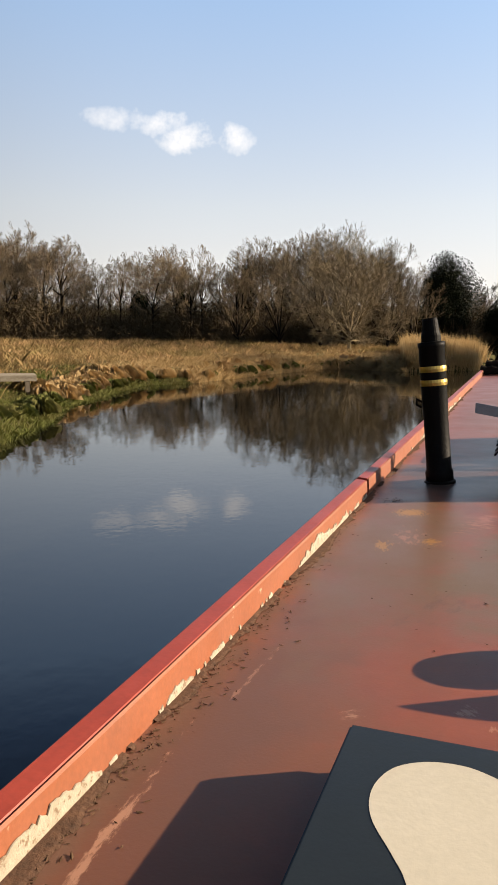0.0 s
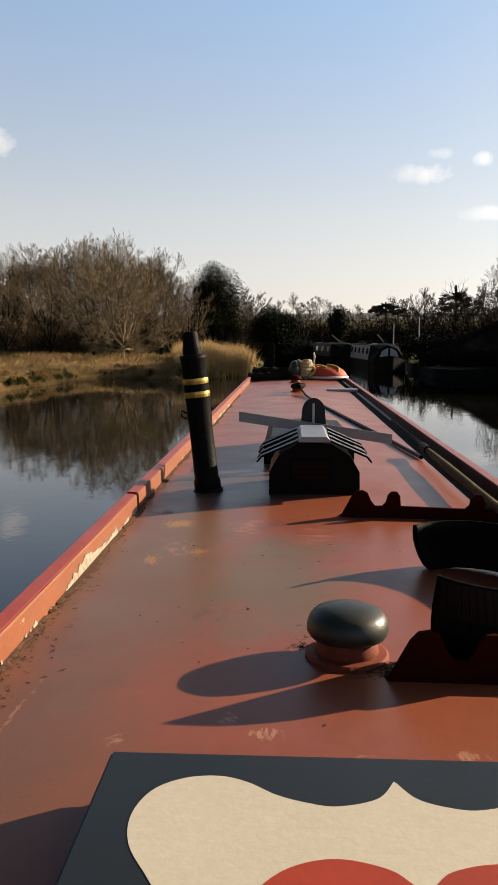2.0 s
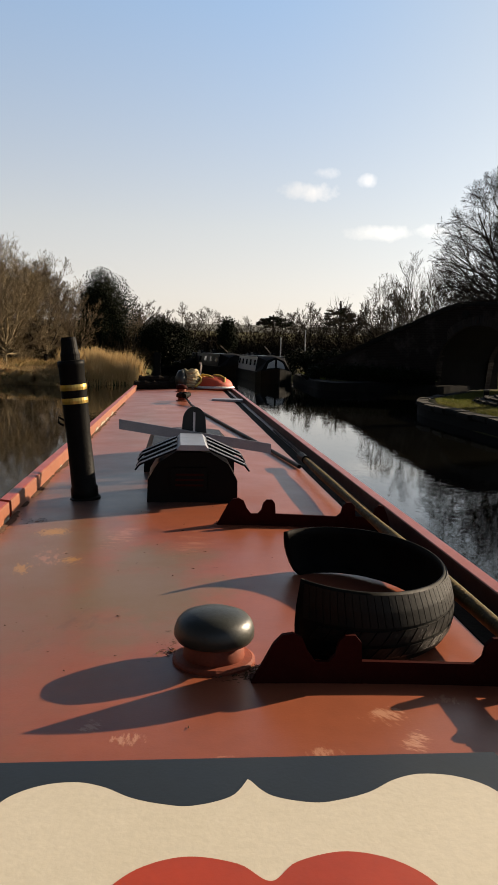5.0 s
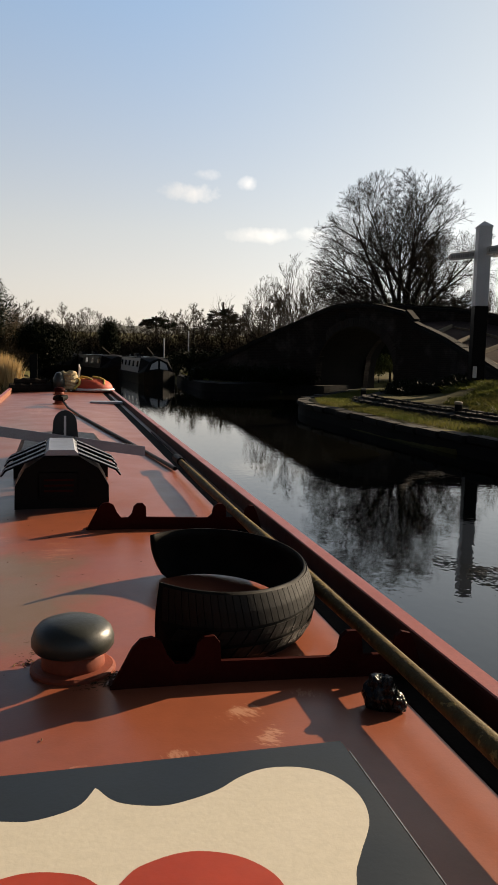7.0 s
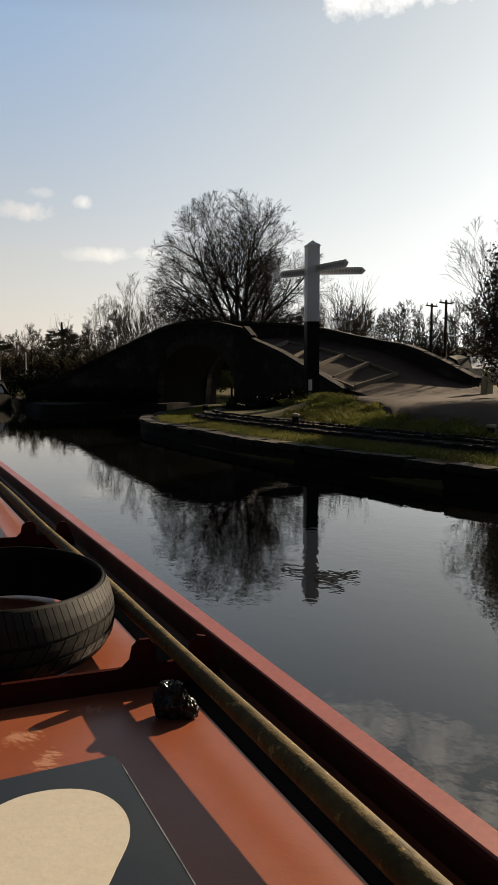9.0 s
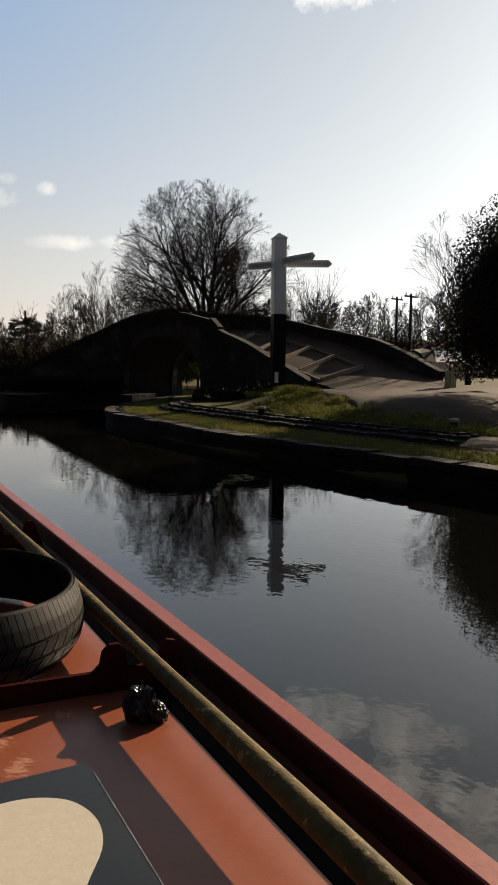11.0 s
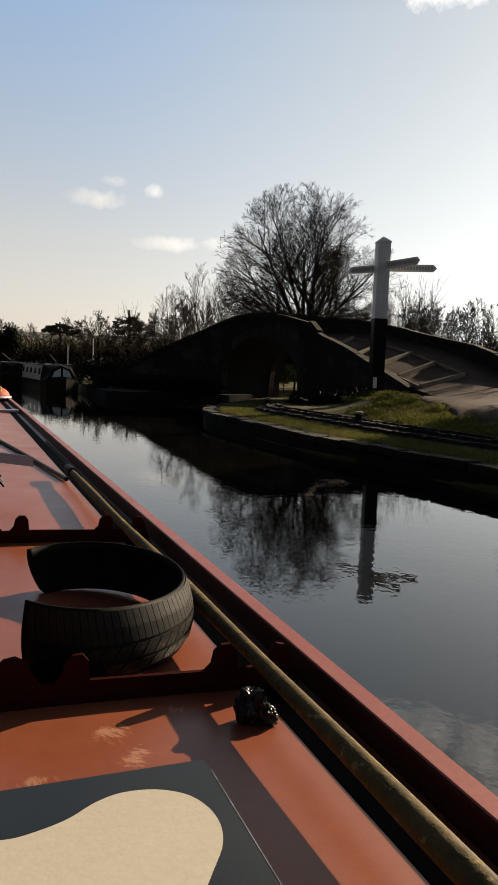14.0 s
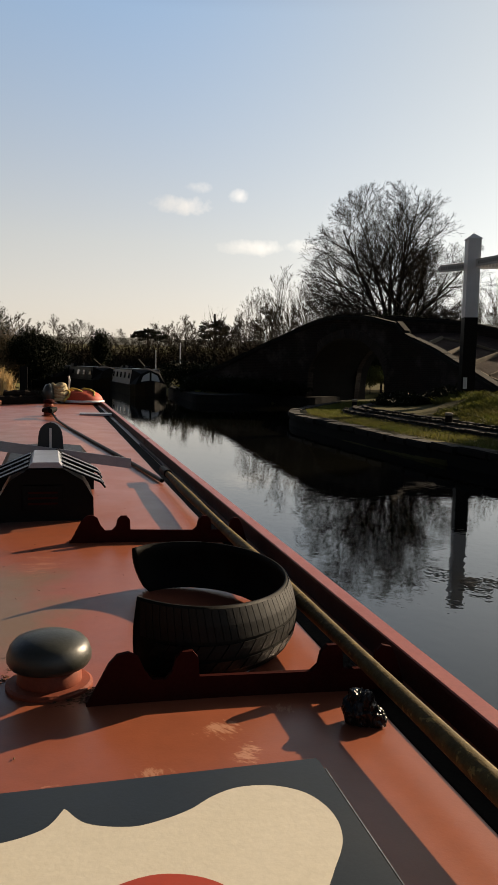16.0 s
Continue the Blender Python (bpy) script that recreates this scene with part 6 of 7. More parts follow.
def sticks(rng, n, centre, size, length, width):
    """A tangle of bare stems: points and faces."""
    a, q = rng.uniform(0, 2 * math.pi, n), np.sqrt(rng.random(n))
    f = np.c_[np.cos(a) * q, np.sin(a) * q]
    top = np.sqrt(np.clip(1 - q * q, 0, 1)) * (0.75 + 0.35 * np.sin(f[:, 0] * 5 + centre[0]) * np.cos(f[:, 1] * 4 + centre[1]))
    p = np.c_[centre[0] + f[:, 0] * size[0], centre[1] + f[:, 1] * size[1], centre[2] + size[2] * top * rng.random(n) ** 0.8]
    d = rng.normal(0, 1, (n, 3)) + np.c_[f, np.full(n, 0.8)]
    d /= np.linalg.norm(d, axis=1)[:, None]
    s = np.cross(d, rng.normal(0, 1, (n, 3)))
    s /= np.linalg.norm(s, axis=1)[:, None]
    L = length * rng.uniform(0.5, 1.4, (n, 1))
    V = np.stack([p - s * width / 2, p + s * width / 2, p + d * L + s * width / 4, p + d * L - s * width / 4], axis=1).reshape(-1, 3)
    return V, np.arange(4 * n).reshape(-1, 4)


def place_tree(meshes, x, y, label, scale=1.0, rz=0.0, group="", z=None, wide=1.0):
    t = thing("tree", label, "tree", group, at=(x, y, (ground_z(x, y) if z is None else z) - 0.05), rz=rz)
    t.scale = (scale * wide, scale * wide, scale)
    for nm, me in zip(("trunk", "crown"), meshes):
        ob = new(nm, me)
        ob.parent = t
    return t


def leaves(rng, n, centre, size, leaf, hollow=0.55, lumps=9):
    """Leaves on an uneven crown: points and faces."""
    cs = rng.normal(0, 1, (lumps, 3))
    cs /= np.linalg.norm(cs, axis=1)[:, None]
    cs *= rng.uniform(0.25, 0.72, (lumps, 1))
    rad = rng.uniform(0.28, 0.55, lumps)
    which = rng.integers(0, lumps, n)
    d = rng.normal(0, 1, (n, 3))
    d /= np.linalg.norm(d, axis=1)[:, None]
    p = cs[which] + d * (rad[which] * (hollow + (1.02 - hollow) * rng.random(n) ** 0.7))[:, None]
    p = np.array(centre) + p * np.array(size)
    u = rng.normal(0, 1, (n, 3))
    u /= np.linalg.norm(u, axis=1)[:, None]
    v = np.cross(u, rng.normal(0, 1, (n, 3)))
    v /= np.linalg.norm(v, axis=1)[:, None]
    s = leaf * rng.uniform(0.6, 1.4, n)[:, None]
    V = np.stack([p - u * s, p + v * s * 0.5, p + u * s, p - v * s * 0.5], axis=1).reshape(-1, 3)
    return V, np.arange(4 * n).reshape(-1, 4)


def blades(rng, P, Z, h, w, lean=0.35):
    """Grass or reed blades standing at plan points P."""
    n = len(P)
    a = rng.uniform(0, 2 * math.pi, n)
    hh = h * rng.uniform(0.55, 1.25, n)
    lx, ly = rng.normal(0, lean, n) * hh, rng.normal(0, lean, n) * hh
    base = np.c_[P, Z]
    side = np.c_[np.cos(a), np.sin(a), np.zeros(n)] * (w / 2)
    mid = base + np.c_[lx * 0.4, ly * 0.4, hh * 0.6]
    tip = base + np.c_[lx, ly, hh]
    V = np.stack([base - side, base + side, mid + side * 0.8, tip, mid - side * 0.8], axis=1).reshape(-1, 3)
    return V, np.arange(5 * n).reshape(-1, 5)


def stuff(name, label, category, V, F, mat):
    ob = link(name, V, F, mat)
    return tagged(ob, label, category, kind="stuff")


rng = np.random.default_rng(5)


def scatter(n, x0, x1, y0, y1, test):
    P = np.c_[rng.uniform(x0, x1, n), rng.uniform(y0, y1, n)]
    d, _ = shore(P)
    keep = test(P, d)
    P, d = P[keep], d[keep]
    return P, d, land_height(P, np.maximum(d, 0))


def tufts(P, scale):
    """How tall grass stands at plan points P: hummocks and hollows."""
    return np.array([0.95 + 1.1 * noise.noise(Vector((a * scale, b * scale, 2.0))) + 0.8 * noise.noise(Vector((a * 2.1, b * 2.1, 5.0))) for a, b in P]).clip(0.25, 2.2)


def tussocks(line, step, lo, hi, size, mat, name, label, seed):
    """Rounded clumps of drooping blades along a bank."""
    r = np.random.default_rng(seed)
    V, F, n = [], [], 0
    for p, t in walk_along([Vector((x, y, 0)) for x, y in line], step):
        side = Vector((-t.y, t.x, 0))
        c = p + side * r.uniform(lo, hi) + t * r.uniform(-step, step) * 0.5
        k = int(260 * r.uniform(0.6, 1.3))
        h = size * r.uniform(0.6, 1.35)
        d, _ = shore(np.array([[c.x, c.y]]))
        z0 = (ground_z(c.x, c.y) if d[0] > 0 else 0.22) - 0.06
        a, q = r.uniform(0, 2 * math.pi, k), np.sqrt(r.random(k))
        out = np.c_[np.cos(a), np.sin(a)]
        base = np.c_[np.array((c.x, c.y)) + out * (q * h * 0.35)[:, None], np.full(k, z0)]
        top = base + np.c_[out * (h * (0.25 + 0.6 * q) * r.uniform(0.6, 1.2, k))[:, None], h * (1.0 - 0.55 * q * q) * r.uniform(0.7, 1.1, k)]
        tip = top + np.c_[out * (h * 0.35 * r.uniform(0.5, 1.2, k))[:, None], -h * (0.1 + 0.55 * q) * r.uniform(0.4, 1.1, k)]
        w = np.c_[-out[:, 1], out[:, 0], np.zeros(k)] * 0.0045
        V.append(np.stack([base - w, base + w, top + w * 0.9, tip, top - w * 0.9], axis=1).reshape(-1, 3))
        F.append(np.arange(5 * k).reshape(-1, 5) + n)
        n += 5 * k
    stuff(name, label, "grass", np.concatenate(V), np.concatenate(F), mat)


def grasses():
    tussocks(LEFT_BANK[5:13], 0.42, -0.1, 0.7, 0.30, "reed", "sedge_tussocks", "rounded straw sedge tussocks drooping over the bank", 61)
    tussocks(LEFT_BANK[5:13], 0.6, 0.0, 0.9, 0.32, "meadow", "sedge_tussocks", "rusty brown grass tussocks on the bank", 62)
    tussocks(LEFT_BANK[2:12], 0.45, -0.2, 0.5, 0.22, "grass", "moss_tussocks", "bright green mossy tussocks along the water edge", 63)
    # dead meadow beyond the left bank
    P, d, z = scatter(150000, -48, -1.5, 6, 60, lambda P, d: (d > 0.7) & (P[:, 0] < -1.6) & (rng.random(len(P)) < np.clip(26 / (np.hypot(*P.T) + 1), 0.15, 1)) & ((d > 1.6) | (P[:, 1] > 26) | (rng.random(len(P)) < 0.4)))
    r = np.hypot(*P.T)
    V, F = blades(rng, P, z, 0.26 * tufts(P, 0.5), 0.022, 0.7)
    stuff("meadow_grass", "dead straw-coloured winter meadow grass", "grass", V, F, "meadow")
    # green turf and rushes hanging over the left water edge
    line = np.array(LEFT_BANK[1:13], float)
    seg = np.hypot(*np.diff(line, axis=0).T)
    def edge(n, lo, hi, power):
        k = rng.choice(len(seg), n, p=seg / seg.sum())
        t = rng.random((n, 1))
        q = line[k] * (1 - t) + line[k + 1] * t
        dr = (line[k + 1] - line[k]) / seg[k][:, None]
        P = q + np.c_[-dr[:, 1], dr[:, 0]] * (lo + (hi - lo) * rng.random((n, 1)) ** power)
        d, _ = shore(P)
        return P, d, np.where(d > 0, land_height(P, np.maximum(d, 0)), np.maximum(0.24 + 0.8 * d, -0.02))
    P, d, z = edge(75000, -0.45, 2.0, 1.2)
    near = P[:, 1] < 24 + 3 * np.array([noise.noise(Vector((a * 0.5, b * 0.5, 7))) for a, b in P])
    V, F = blades(rng, P[near], z[near] - 0.05, 0.14, 0.020, 0.7)
    stuff("bank_grass", "bright green grass tufts on the bank", "grass", V, F, "grass")
    V, F = blades(rng, P[~near], z[~near] - 0.06, 0.28, 0.022, 0.8)
    stuff("sedge", "dry straw sedge hanging over the bank", "grass", V, F, "reed")
    # reed bed
    P, d, z = scatter(60000, -9, -1.4, 34, 47, lambda P, d: (d > -0.15) & (P[:, 0] > -0.15 * P[:, 1]) & (P[:, 0] < -0.055 * P[:, 1] + 0.35 * np.sin(P[:, 1] * 1.7)))
    V, F = blades(rng, P, np.maximum(z - 0.4, -0.1), 0.55 + 0.5 * tufts(P, 0.9), 0.026, 0.14)
    stuff("reed_bed", "tall dry golden reeds at the water edge", "reeds", V, F, "reed")
    P, d, z = scatter(30000, -14, -7.5, 22, 47, lambda P, d: (d > -0.1) & (d < 1.5) & (P[:, 0] < -7))
    V, F = blades(rng, P, z - 0.05, 0.32, 0.022, 0.7)
    stuff("sedge", "pale dry sedge hanging over the bank", "grass", V, F, "reed")
    # quay grass
    P, d, z = scatter(170000, 7, 24, 8, 32, lambda P, d: (d > 0.35) & (d < 9) & ~((d > 1.45) & (d < 2.5)) & (P[:, 0] > 7) & (P[:, 1] < 31) & (((d < 1.5) | (P[:, 0] < 12.5 + 0.0 * d)) | (P[:, 1] < 22) | (d < 6.5)))
    k = (d > 2.5)
    V, F = blades(rng, P[~k], z[~k], 0.07, 0.022, 0.5)
    stuff("turf", "short green turf along the towpath edge", "grass", V, F, "grass")
    keep = ~on_gravel(P) & (np.degrees(np.arctan2(P[:, 0], P[:, 1])) + 1.2 * np.sin(P[:, 1] * 2.0) > 29.0)
    V, F = blades(rng, P[k & keep], z[k & keep], 0.13 * tufts(P[k & keep], 0.9), 0.026, 0.75)
    stuff("bank_grass", "tussocky green grass on the mound below the signpost", "grass", V, F, "grass")
    P, d, z = scatter(26000, 5.5, 14, 34.5, 48, lambda P, d: (d > 0.15) & (d < 5) & (P[:, 0] > 6) & (P[:, 0] < 0.19 * P[:, 1]))
    V, F = blades(rng, P, z, 0.12, 0.035, 0.5)
    stuff("turf", "green grass on the far bank", "grass", V, F, "grass")


grasses()


def bush(name, label, az, d, w, h, n, mat, leaf, seed, z=None, depth=None, category="bush", lift=0.0):
    p = polar(az, d)
    r = np.random.default_rng(seed)
    g = ground_z(p.x, p.y) if z is None else z
    b = thing(name, label, category, at=(p.x, p.y, g))
    V, F = leaves(r, n, (0, 0, h * 0.5), (w / 2 * 1.15, (depth or w) / 2 * 1.15, h * 0.55), leaf, 0.15, 26)
    V[:, 2] = np.maximum(V[:, 2], -0.05) + lift
    link("crown", V, F, mat, b)
    big, thin = grow(seed, h * 0.8 + lift, 0.9, stems=1, levels=3, kids=(5, 4, 3))
    V, F = tubes(big + thin, 5)
    link("trunk", V, F, "bark", b)
    return b


def woods():
    shapes = ((0.26, 5.4, 0.42, 0.0), (0.34, 4.4, 0.5, 0.03), (0.2, 6.0, 0.34, -0.03), (0.4, 4.0, 0.55, 0.0), (0.24, 4.8, 0.4, 0.04))
    near = [ray_tree("tall_tree", 11 + i, 9.0, w, base, fk, 11, (8, 7, 6, 3), 0.52, (4, 78), (20, 42), 0.012, 0.0085, 0.1, lean=ln, full=0.2) for i, (base, w, fk, ln) in enumerate(shapes)]
    back = [ray_tree("back_tree", 51 + i, 9.0, w, base + 0.05, fk, 10, (7, 6, 6, 3), 0.52, (4, 78), (20, 42), 0.012, 0.0105, 0.1, lean=ln, full=0.2) for i, (base, w, fk, ln) in enumerate(shapes)]
    dark = [ray_tree("far_tree", 31 + i, 9.0, w, bs, fk, 9, (7, 6, 5, 3), 0.5, (8, 80), (20, 44), 0.016, 0.019, 0.1, "bark", "twigs_backlit", lean=ln, full=0.2) for i, (bs, w, fk, ln) in enumerate(((0.38, 6.0, 0.4, 0.0), (0.45, 5.4, 0.45, 0.02), (0.28, 5.6, 0.3, -0.03), (0.5, 5.8, 0.5, 0.0), (0.3, 5.0, 0.36, 0.03)))]
    rnd = random.Random(21)
    # wood behind the left meadow: bearing and height of its skyline in degrees
    sky = [(-46, 7.0), (-38.5, 7.2), (-35.5, 7.5), (-33.2, 6.1), (-30, 4.9), (-26.5, 6.0), (-23, 5.7), (-17.5, 6.7), (-13, 7.1), (-9.5, 5.8), (-6.9, 4.7), (-4.6, 4.5), (-2, 2.9), (0, 2.9), (2.5, 2.7), (4.5, 2.4), (6.5, 2.8), (9, 3.1), (11.5, 3.8), (13, 3.6), (15, 4.3), (18, 4.5), (22, 4.4), (27, 4.2), (32, 4.4), (36, 4.6), (39, 4.4), (45, 5), (52, 6)]
    az0, el0 = [a for a, _ in sky], [e for _, e in sky]
    for row, step, pick in ((0, 1.5, near), (1, 1.05, back), (2, 0.95, dark)):
        az = -45.0 if row < 2 else -2.6
        while az < (-3.2 if row < 2 else 50):
            a = az + rnd.uniform(-0.6, 0.6)
            d = (60 + 13 * row + rnd.uniform(-4, 4)) if row < 2 else (100 + rnd.uniform(-14, 14)) if a < 14 else (84 + rnd.uniform(-10, 10))
            p = polar(a, d)
            g = ground_z(p.x, p.y)
            h = (1.84 + d * math.tan(radians(np.interp(a, az0, el0))) - g) * (rnd.uniform(0.78, 1.08) if row < 2 else rnd.uniform(0.85, 1.2))
            place_tree(pick[rnd.randrange(5)], p.x, p.y, "bare winter tree at the edge of the wood" if row < 2 else "bare winter skyline tree with backlit shade in its twigs", h / 9.0, rnd.uniform(0, 360), "trees of the far wood", z=g, wide=rnd.uniform(0.85, 1.2))
            az += step * rnd.uniform(0.7, 1.3)
    # brown thicket below the trees
    r = np.random.default_rng(8)
    # right of the axis the scrub's colour carries its backlit shade
    for az, stop, mat in ((-46.0, -3.0, "scrub"), (-3.0, 52.0, "scrub_backlit")):
        V, F, n = [], [], 0
        while az < stop:
            for row in range(2):
                d = (r.uniform(57, 61) + 9 * row) if az < -3 else (r.uniform(86, 92) + 12 * row) if az < 14 else (r.uniform(66, 72) + 10 * row)
                p = polar(az, d)
                el = np.interp(az, az0, el0)
                h = (1.84 + d * math.tan(radians(el))) * (r.uniform(0.44, 0.62) + 0.14 * row) if az < -3 else 1.84 + d * math.tan(radians(el - 0.95 + 0.35 * row + r.uniform(-0.2, 0.2)))
                v, f = sticks(r, 850, (p.x, p.y, 0.3), (d * 0.026, 2.4, h - 0.5), 0.65, 0.05 if az < -3 else 0.07)
                V.append(v)
                F.append(f + n)
                n += len(v)
            az += 0.8
        stuff("thicket", "brown winter scrub and brambles below the wood", "scrub", np.concatenate(V), np.concatenate(F), mat)
    # wooded ridge far away
    V, F = [], []
    for i, a in enumerate(np.arange(-60, 75, 0.5)):
        e = 1.75 + 0.35 * noise.noise(Vector((a * 0.08, 3, 0))) + 0.1 * noise.noise(Vector((a * 1.1, 3, 0)))
        for dd, k in ((700, 0.3), (760, 0.7), (840, 1.0), (1000, 0.9)):
            q = polar(a, dd)
            V.append((q.x, q.y, 1.84 + 840 * math.tan(radians(e)) * k))
        if i:
            F += [((i - 1) * 4 + j, i * 4 + j, i * 4 + j + 1, (i - 1) * 4 + j + 1) for j in range(3)]
    rg = link("backdrop", V, F, "ridge", smooth=True)
    tagged(rg, "low blue-grey wooded ridge on the skyline", "hill", kind="structure")


woods()


def feature_trees():
    # pale willow on the left bank, spreading low: one limb upright, others leaning out over the water
    m = ray_tree("willow", 43, 7.8, 8.8, 0.0, 0.14, 13, (10, 8, 6, 4), 0.54, (10, 100), (22, 44), 0.014, 0.006, 0.06, "twigpale", "twigpale", full=0.15, uneven=0.18, wobble=0.1)
    p = polar(-12.4, 45)
    place_tree(m, p.x, p.y, "spreading bare willow leaning over the canal bank", 0.97, 0)
    m2 = ray_tree("bank_tree", 47, 9.0, 6.0, 0.1, 0.1, 9, (8, 7, 5, 3), 0.5, (4, 60), (18, 38), 0.015, 0.008, 0.15)
    for az, d, h in ((-14.5, 52, 8.3), (-9.6, 53, 7.6), (-17.5, 54, 7.2), (-20.5, 56, 6.6), (-7.6, 54, 6.0)):
        p = polar(az, d)
        place_tree(m2, p.x, p.y, "bare grey-brown tree behind the meadow bank", h / 9.0, az * 37, "trees on the bank")
    # big oak behind the bridge
    m = ray_tree("oak", 65, 13.2, 12.6, 0.06, 0.25, 19, (11, 9, 6, 5), 0.54, (3, 102), (24, 48), 0.026, 0.0076, 0.03, "bark", "bark", full=0.16, uneven=0.08)
    p = polar(24.9, 50)
    place_tree(m, p.x, p.y, "large bare round-headed tree behind the bridge", 1.0, 15)
    m = ray_tree("birch", 71, 8.6, 5.4, 0.12, 0.08, 9, (9, 7, 5, 3), 0.5, (3, 50), (16, 34), 0.014, 0.0055, 0.12, "bark", "twigs_backlit")
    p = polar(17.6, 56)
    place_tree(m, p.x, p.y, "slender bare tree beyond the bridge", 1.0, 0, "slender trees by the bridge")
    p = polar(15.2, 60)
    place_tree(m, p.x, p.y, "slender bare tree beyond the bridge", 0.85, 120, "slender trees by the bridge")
    m = tree_meshes("sapling", 75, 8.0, "twigs_backlit", 1.0, spread=0.6, stems=5, levels=4, kids=(8, 5, 4), fork=0.25, thick=0.008, fine=0.009, clear=0.2, dome=None)
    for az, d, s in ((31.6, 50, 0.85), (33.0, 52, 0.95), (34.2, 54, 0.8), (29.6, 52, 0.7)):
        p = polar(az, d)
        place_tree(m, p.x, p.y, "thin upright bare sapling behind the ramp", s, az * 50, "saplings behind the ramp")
    m = ray_tree("thorn", 82, 8.0, 6.4, 0.2, 0.15, 10, (9, 7, 5, 3), 0.5, (5, 70), (20, 40), 0.016, 0.006, 0.1, "bark", "twigs_backlit")
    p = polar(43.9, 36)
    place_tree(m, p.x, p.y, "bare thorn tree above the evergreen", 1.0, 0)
    # evergreens and ivy-clad trees
    bush("shrub", "small sunlit yellow-green shrub beyond the bridge arch", 23.4, 42.5, 1.5, 1.5, 2500, "grass", 0.06, 99, z=0.6)
    # thicket made tall enough to keep sky glow out of the arch
    bush("evergreen_tree", "dense dark evergreen thicket beyond the bridge arch", 24.2, 44.5, 7.0, 4.5, 60000, "ivy", 0.07, 98, z=0.5, depth=3.5)
    bush("evergreen_tree", "large dark rounded evergreen beside the ramp", 47.6, 24, 5.6, 5.3, 130000, "yew", 0.045, 91, category="tree", lift=0.45)
    bush("ivy_tree", "dark ivy-smothered tree on the bank", -5.4, 58, 4.2, 6.2, 60000, "ivy", 0.06, 92, category="tree")
    bush("ivy_tree", "low dark holly thicket at the water edge", -1.4, 58, 4.8, 3.9, 50000, "ivy", 0.06, 93, category="tree")
    bush("ivy_tree", "narrow dark conifer before the wood", -24.5, 66, 1.6, 5.2, 3000, "ivy", 0.14, 94, category="tree")
    bush("ivy_tree", "narrow dark ivy-clad trunk in the wood", -20.0, 62, 1.5, 6.2, 3000, "ivy", 0.16, 95, category="tree")
    bush("ivy_tree", "dark ivy clump in the wood", -27.8, 66, 1.8, 4.0, 2500, "ivy", 0.14, 96, category="tree")
    bush("ivy_tree", "small dark upright conifer by the boats", 3.6, 80, 2.4, 4.6, 8000, "ivy", 0.1, 97, category="tree")
    for az, dist, hz, w, dep, label in ((6.9, 106, 6.6, 4.8, 0.6, "flat-topped dark pine on the skyline"), (11.8, 100, 8.3, 3.8, 2.2, "dark layered cedar on the skyline")):
        p = polar(az, dist)
        g = ground_z(p.x, p.y)
        t = thing("pine_tree", label, "tree", at=(p.x, p.y, g))
        bm = bmesh.new()
        tube(bm, [(0, 0, -0.2), (0.1, 0, hz * 0.4), (0.05, 0.1, hz - g)], lambda u: 0.22 - 0.1 * u, 7)
        part("trunk", bm, "bark", t)
        r = np.random.default_rng(int(dist))
        parts = []
        for k in range(46):
            # loose flat sprays of needles in a low dome, the lower ones further out
            a, q = r.uniform(0, 6.283), math.sqrt(r.random())
            drop = dep * (0.25 + 0.75 * r.random()) * (0.35 + 0.65 * q) + 0.5 * q * q
            wd = w * 0.5 * q * (1.0 if dep > 1 else 1.15)
            parts.append(leaves(r, 300, (wd * math.cos(a), wd * math.sin(a), hz - g - 0.2 - 1.5 * drop), (r.uniform(0.4, 0.85), r.uniform(0.4, 0.85), r.uniform(0.14, 0.3)), 0.085, 0.1, 8))
        link("crown", np.concatenate([v for v, _ in parts]), np.concatenate([f + 1200 * k for k, (_, f) in enumerate(parts)]), "ivy", t)
        big, thin = grow(int(dist), (hz - g) * 0.95, 1.0, stems=1, levels=3, kids=(9, 5, 3), clear=0.55)
        V, F = tubes(big + thin, 5)
        link("limb", V, F, "bark", t, "bare limbs under the needles")
    # clipped hedge along the far bank
    V, F, n = [], [], 0
    r = np.random.default_rng(31)
    a, b = polar(8.4, 46), polar(17.5, 43.5)
    for k in range(26):
        q = a + (b - a) * (k / 25)
        v, f = leaves(r, 700, (q.x, q.y, 1.15), (0.9, 0.8, 1.0), 0.07, 0.5)
        v[:, 2] = np.maximum(v[:, 2], 0.3)
        V.append(v)
        F.append(f + n)
        n += len(v)
    h = stuff("hedge", "dark clipped hedge along the far towpath", "hedge", np.concatenate(V), np.concatenate(F), "ivy")
    # dark leaves added over the ground that lies in the bridge's shade
    V, F, n = [], [], 0
    for k in range(22):
        q = polar(9.6 + 8.6 * k / 21, 40.2 - 3.6 * k / 21)
        v, f = leaves(r, 500, (q.x, q.y, 0.75), (0.8, 0.7, 0.55), 0.06, 0.3)
        v[:, 2] = np.maximum(v[:, 2], 0.35)
        V.append(v)
        F.append(f + n)
        n += len(v)
    stuff("scrub", "low dark leaves added for shade at the bridge wall's foot", "scrub", np.concatenate(V), np.concatenate(F), "ivy")
    # dark leaves laid out as the wing wall's shadow on the mound
    V, F, n = [], [], 0
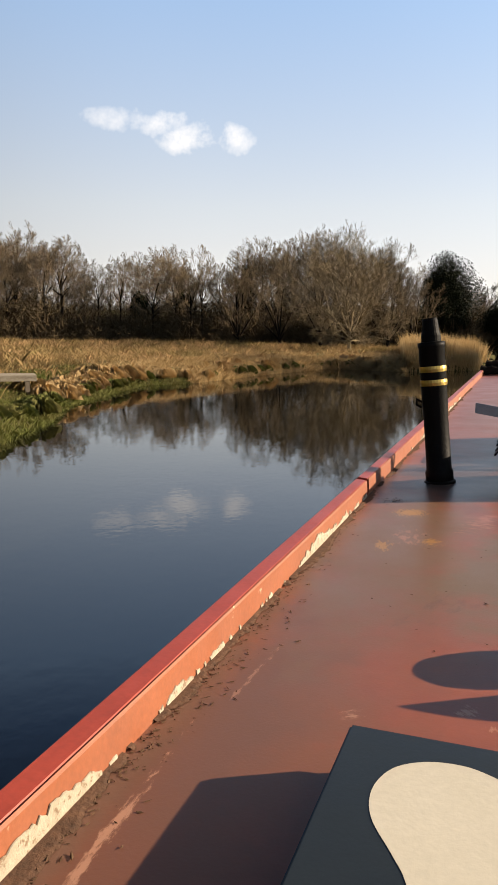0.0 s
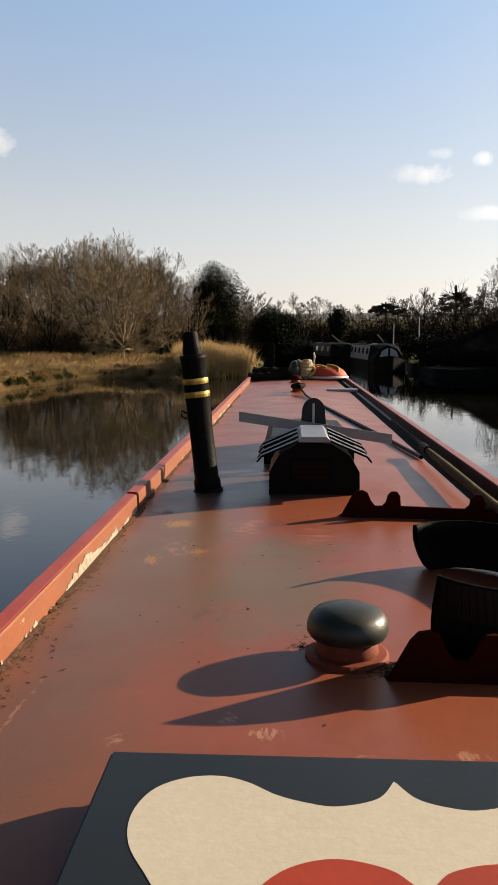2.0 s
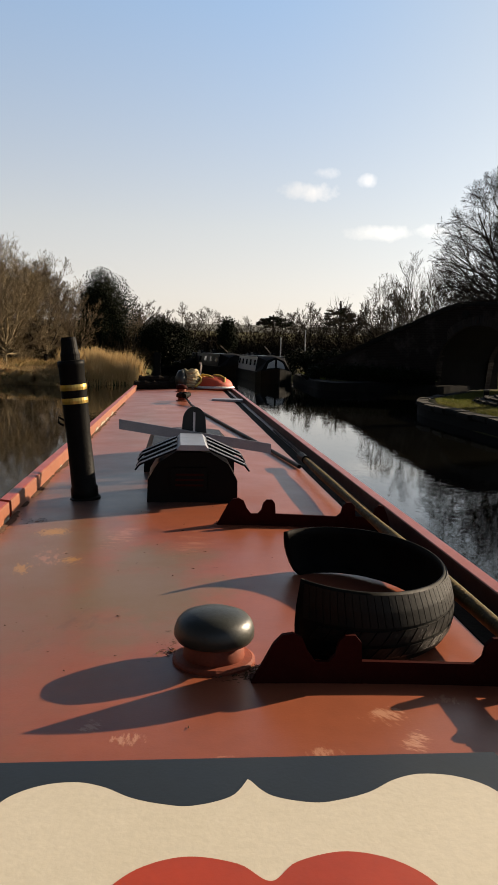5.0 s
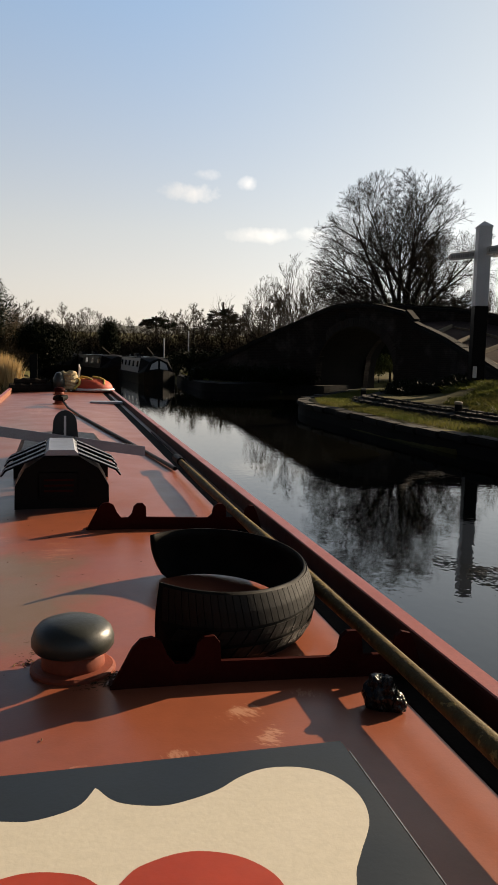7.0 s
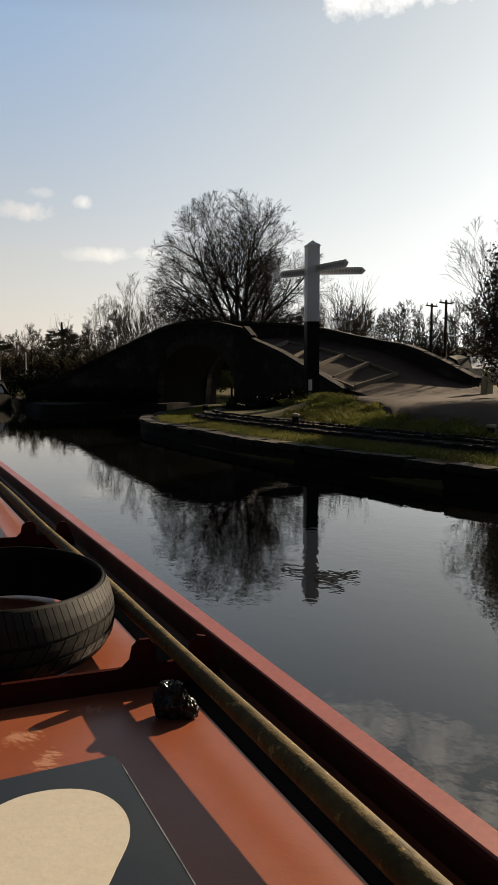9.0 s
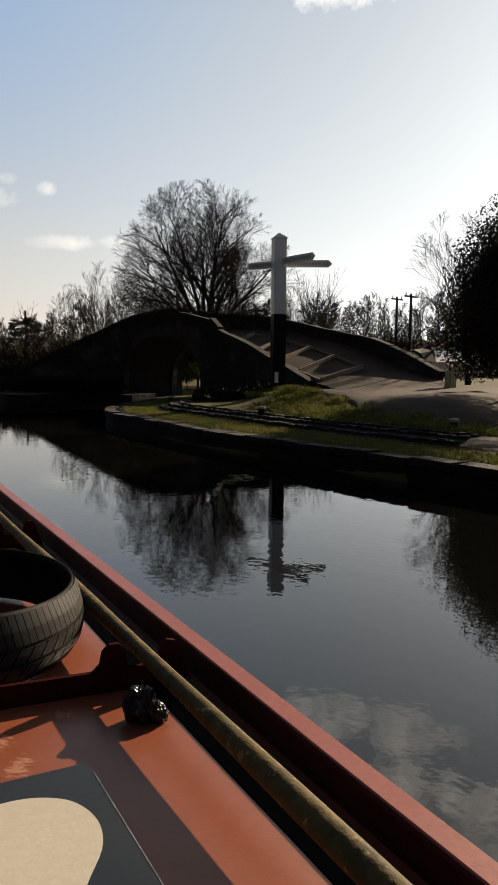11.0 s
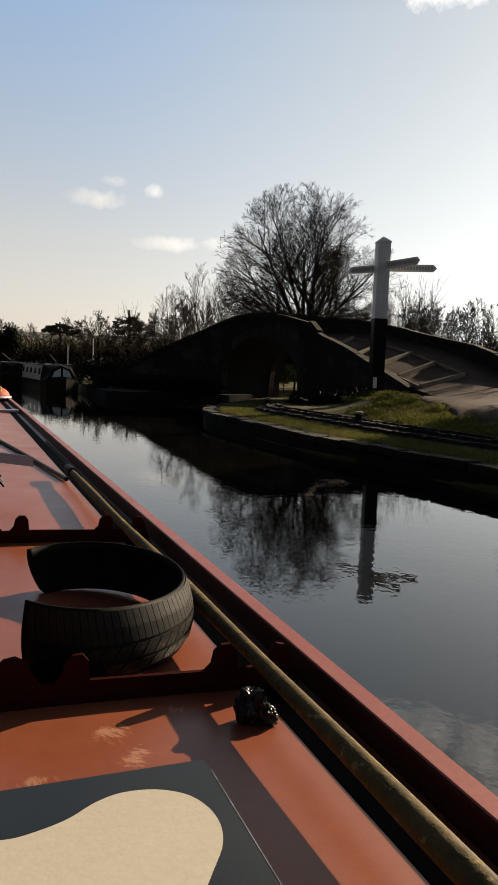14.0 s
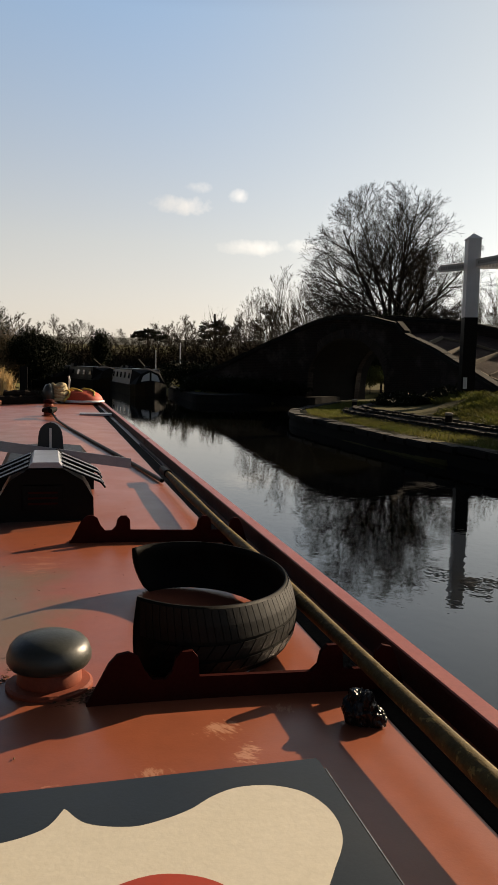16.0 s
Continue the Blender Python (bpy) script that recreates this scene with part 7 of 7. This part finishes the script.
    for k in range(60):
        q = polar(r.uniform(21.5, 29.6), r.uniform(26.5, 30.5))
        if shore(np.array([[q.x, q.y]]))[0][0] < 2.7:
            continue
        v, f = leaves(r, 420, (q.x, q.y, ground_z(q.x, q.y) + 0.14), (0.75, 0.7, r.uniform(0.2, 0.42)), 0.05, 0.2)
        v[:, 2] = np.maximum(v[:, 2], 0.4)
        V.append(v)
        F.append(f + n)
        n += len(v)
    stuff("brambles", "low dark leaves added for the wing wall's shadow", "scrub", np.concatenate(V), np.concatenate(F), "ivy")
    # telegraph poles and thin masts
    for az, d, top, arms in ((38.7, 70, 4.95, True), (39.7, 62, 5.15, True), (9.3, 70, 1.5, False), (7.5, 74, 0.95, False), (15.6, 66, 2.4, False)):
        p = polar(az, d)
        g = ground_z(p.x, p.y)
        hgt = 1.84 + d * math.tan(radians(top)) - g
        t = thing("telegraph_pole" if arms else "lamp_column", "dark wooden telegraph pole with a crossarm" if arms else "thin grey lamp column by the moorings", "pole", "poles", at=(p.x, p.y, g), rz=20)
        bm = bmesh.new()
        lathe(bm, [(0.14 if arms else 0.07, -0.2), (0.10 if arms else 0.05, hgt)], 8)
        part("shaft", bm, "bark" if arms else "galv", t)
        if arms:
            for dz in (0.15, ):
                bm = bmesh.new()
                box(bm, -0.9, 0.9, -0.06, 0.06, hgt - dz - 0.12, hgt - dz)
                part("crossarm", bm, "bark", t)
            for x in (-0.75, 0, 0.75):
                bm = bmesh.new()
                lathe(bm, [(0.05, hgt - 0.15), (0.06, hgt + 0.02), (0.02, hgt + 0.1)], 7)
                bmesh.ops.translate(bm, vec=(x, 0, 0), verts=bm.verts)
                part("insulator", bm, "galv", t)
    # landing stage on the left bank
    q = polar(-38.3, 18.4)
    s = thing("landing_stage", "pale timber landing stage on the grassy bank", "jetty", at=(q.x, q.y, 0.69), rz=38)
    for i in range(6):
        bm = bmesh.new()
        box(bm, -0.9, 0.9, -0.45 + 0.15 * i, -0.31 + 0.15 * i, 0.0, 0.05, 0.006)
        part("board", bm, "filler", s)
    bm = bmesh.new()
    box(bm, -0.9, 0.9, -0.46, -0.40, -0.08, -0.004)
    part("bearer", bm, "filler", s)
    for x in (-0.7, 0.7):
        for y in (-0.40, 0.38):
            bm = bmesh.new()
            box(bm, x - 0.05, x + 0.05, y - 0.05, y + 0.05, -0.32, -0.002)
            part("leg", bm, "timber", s)


feature_trees()
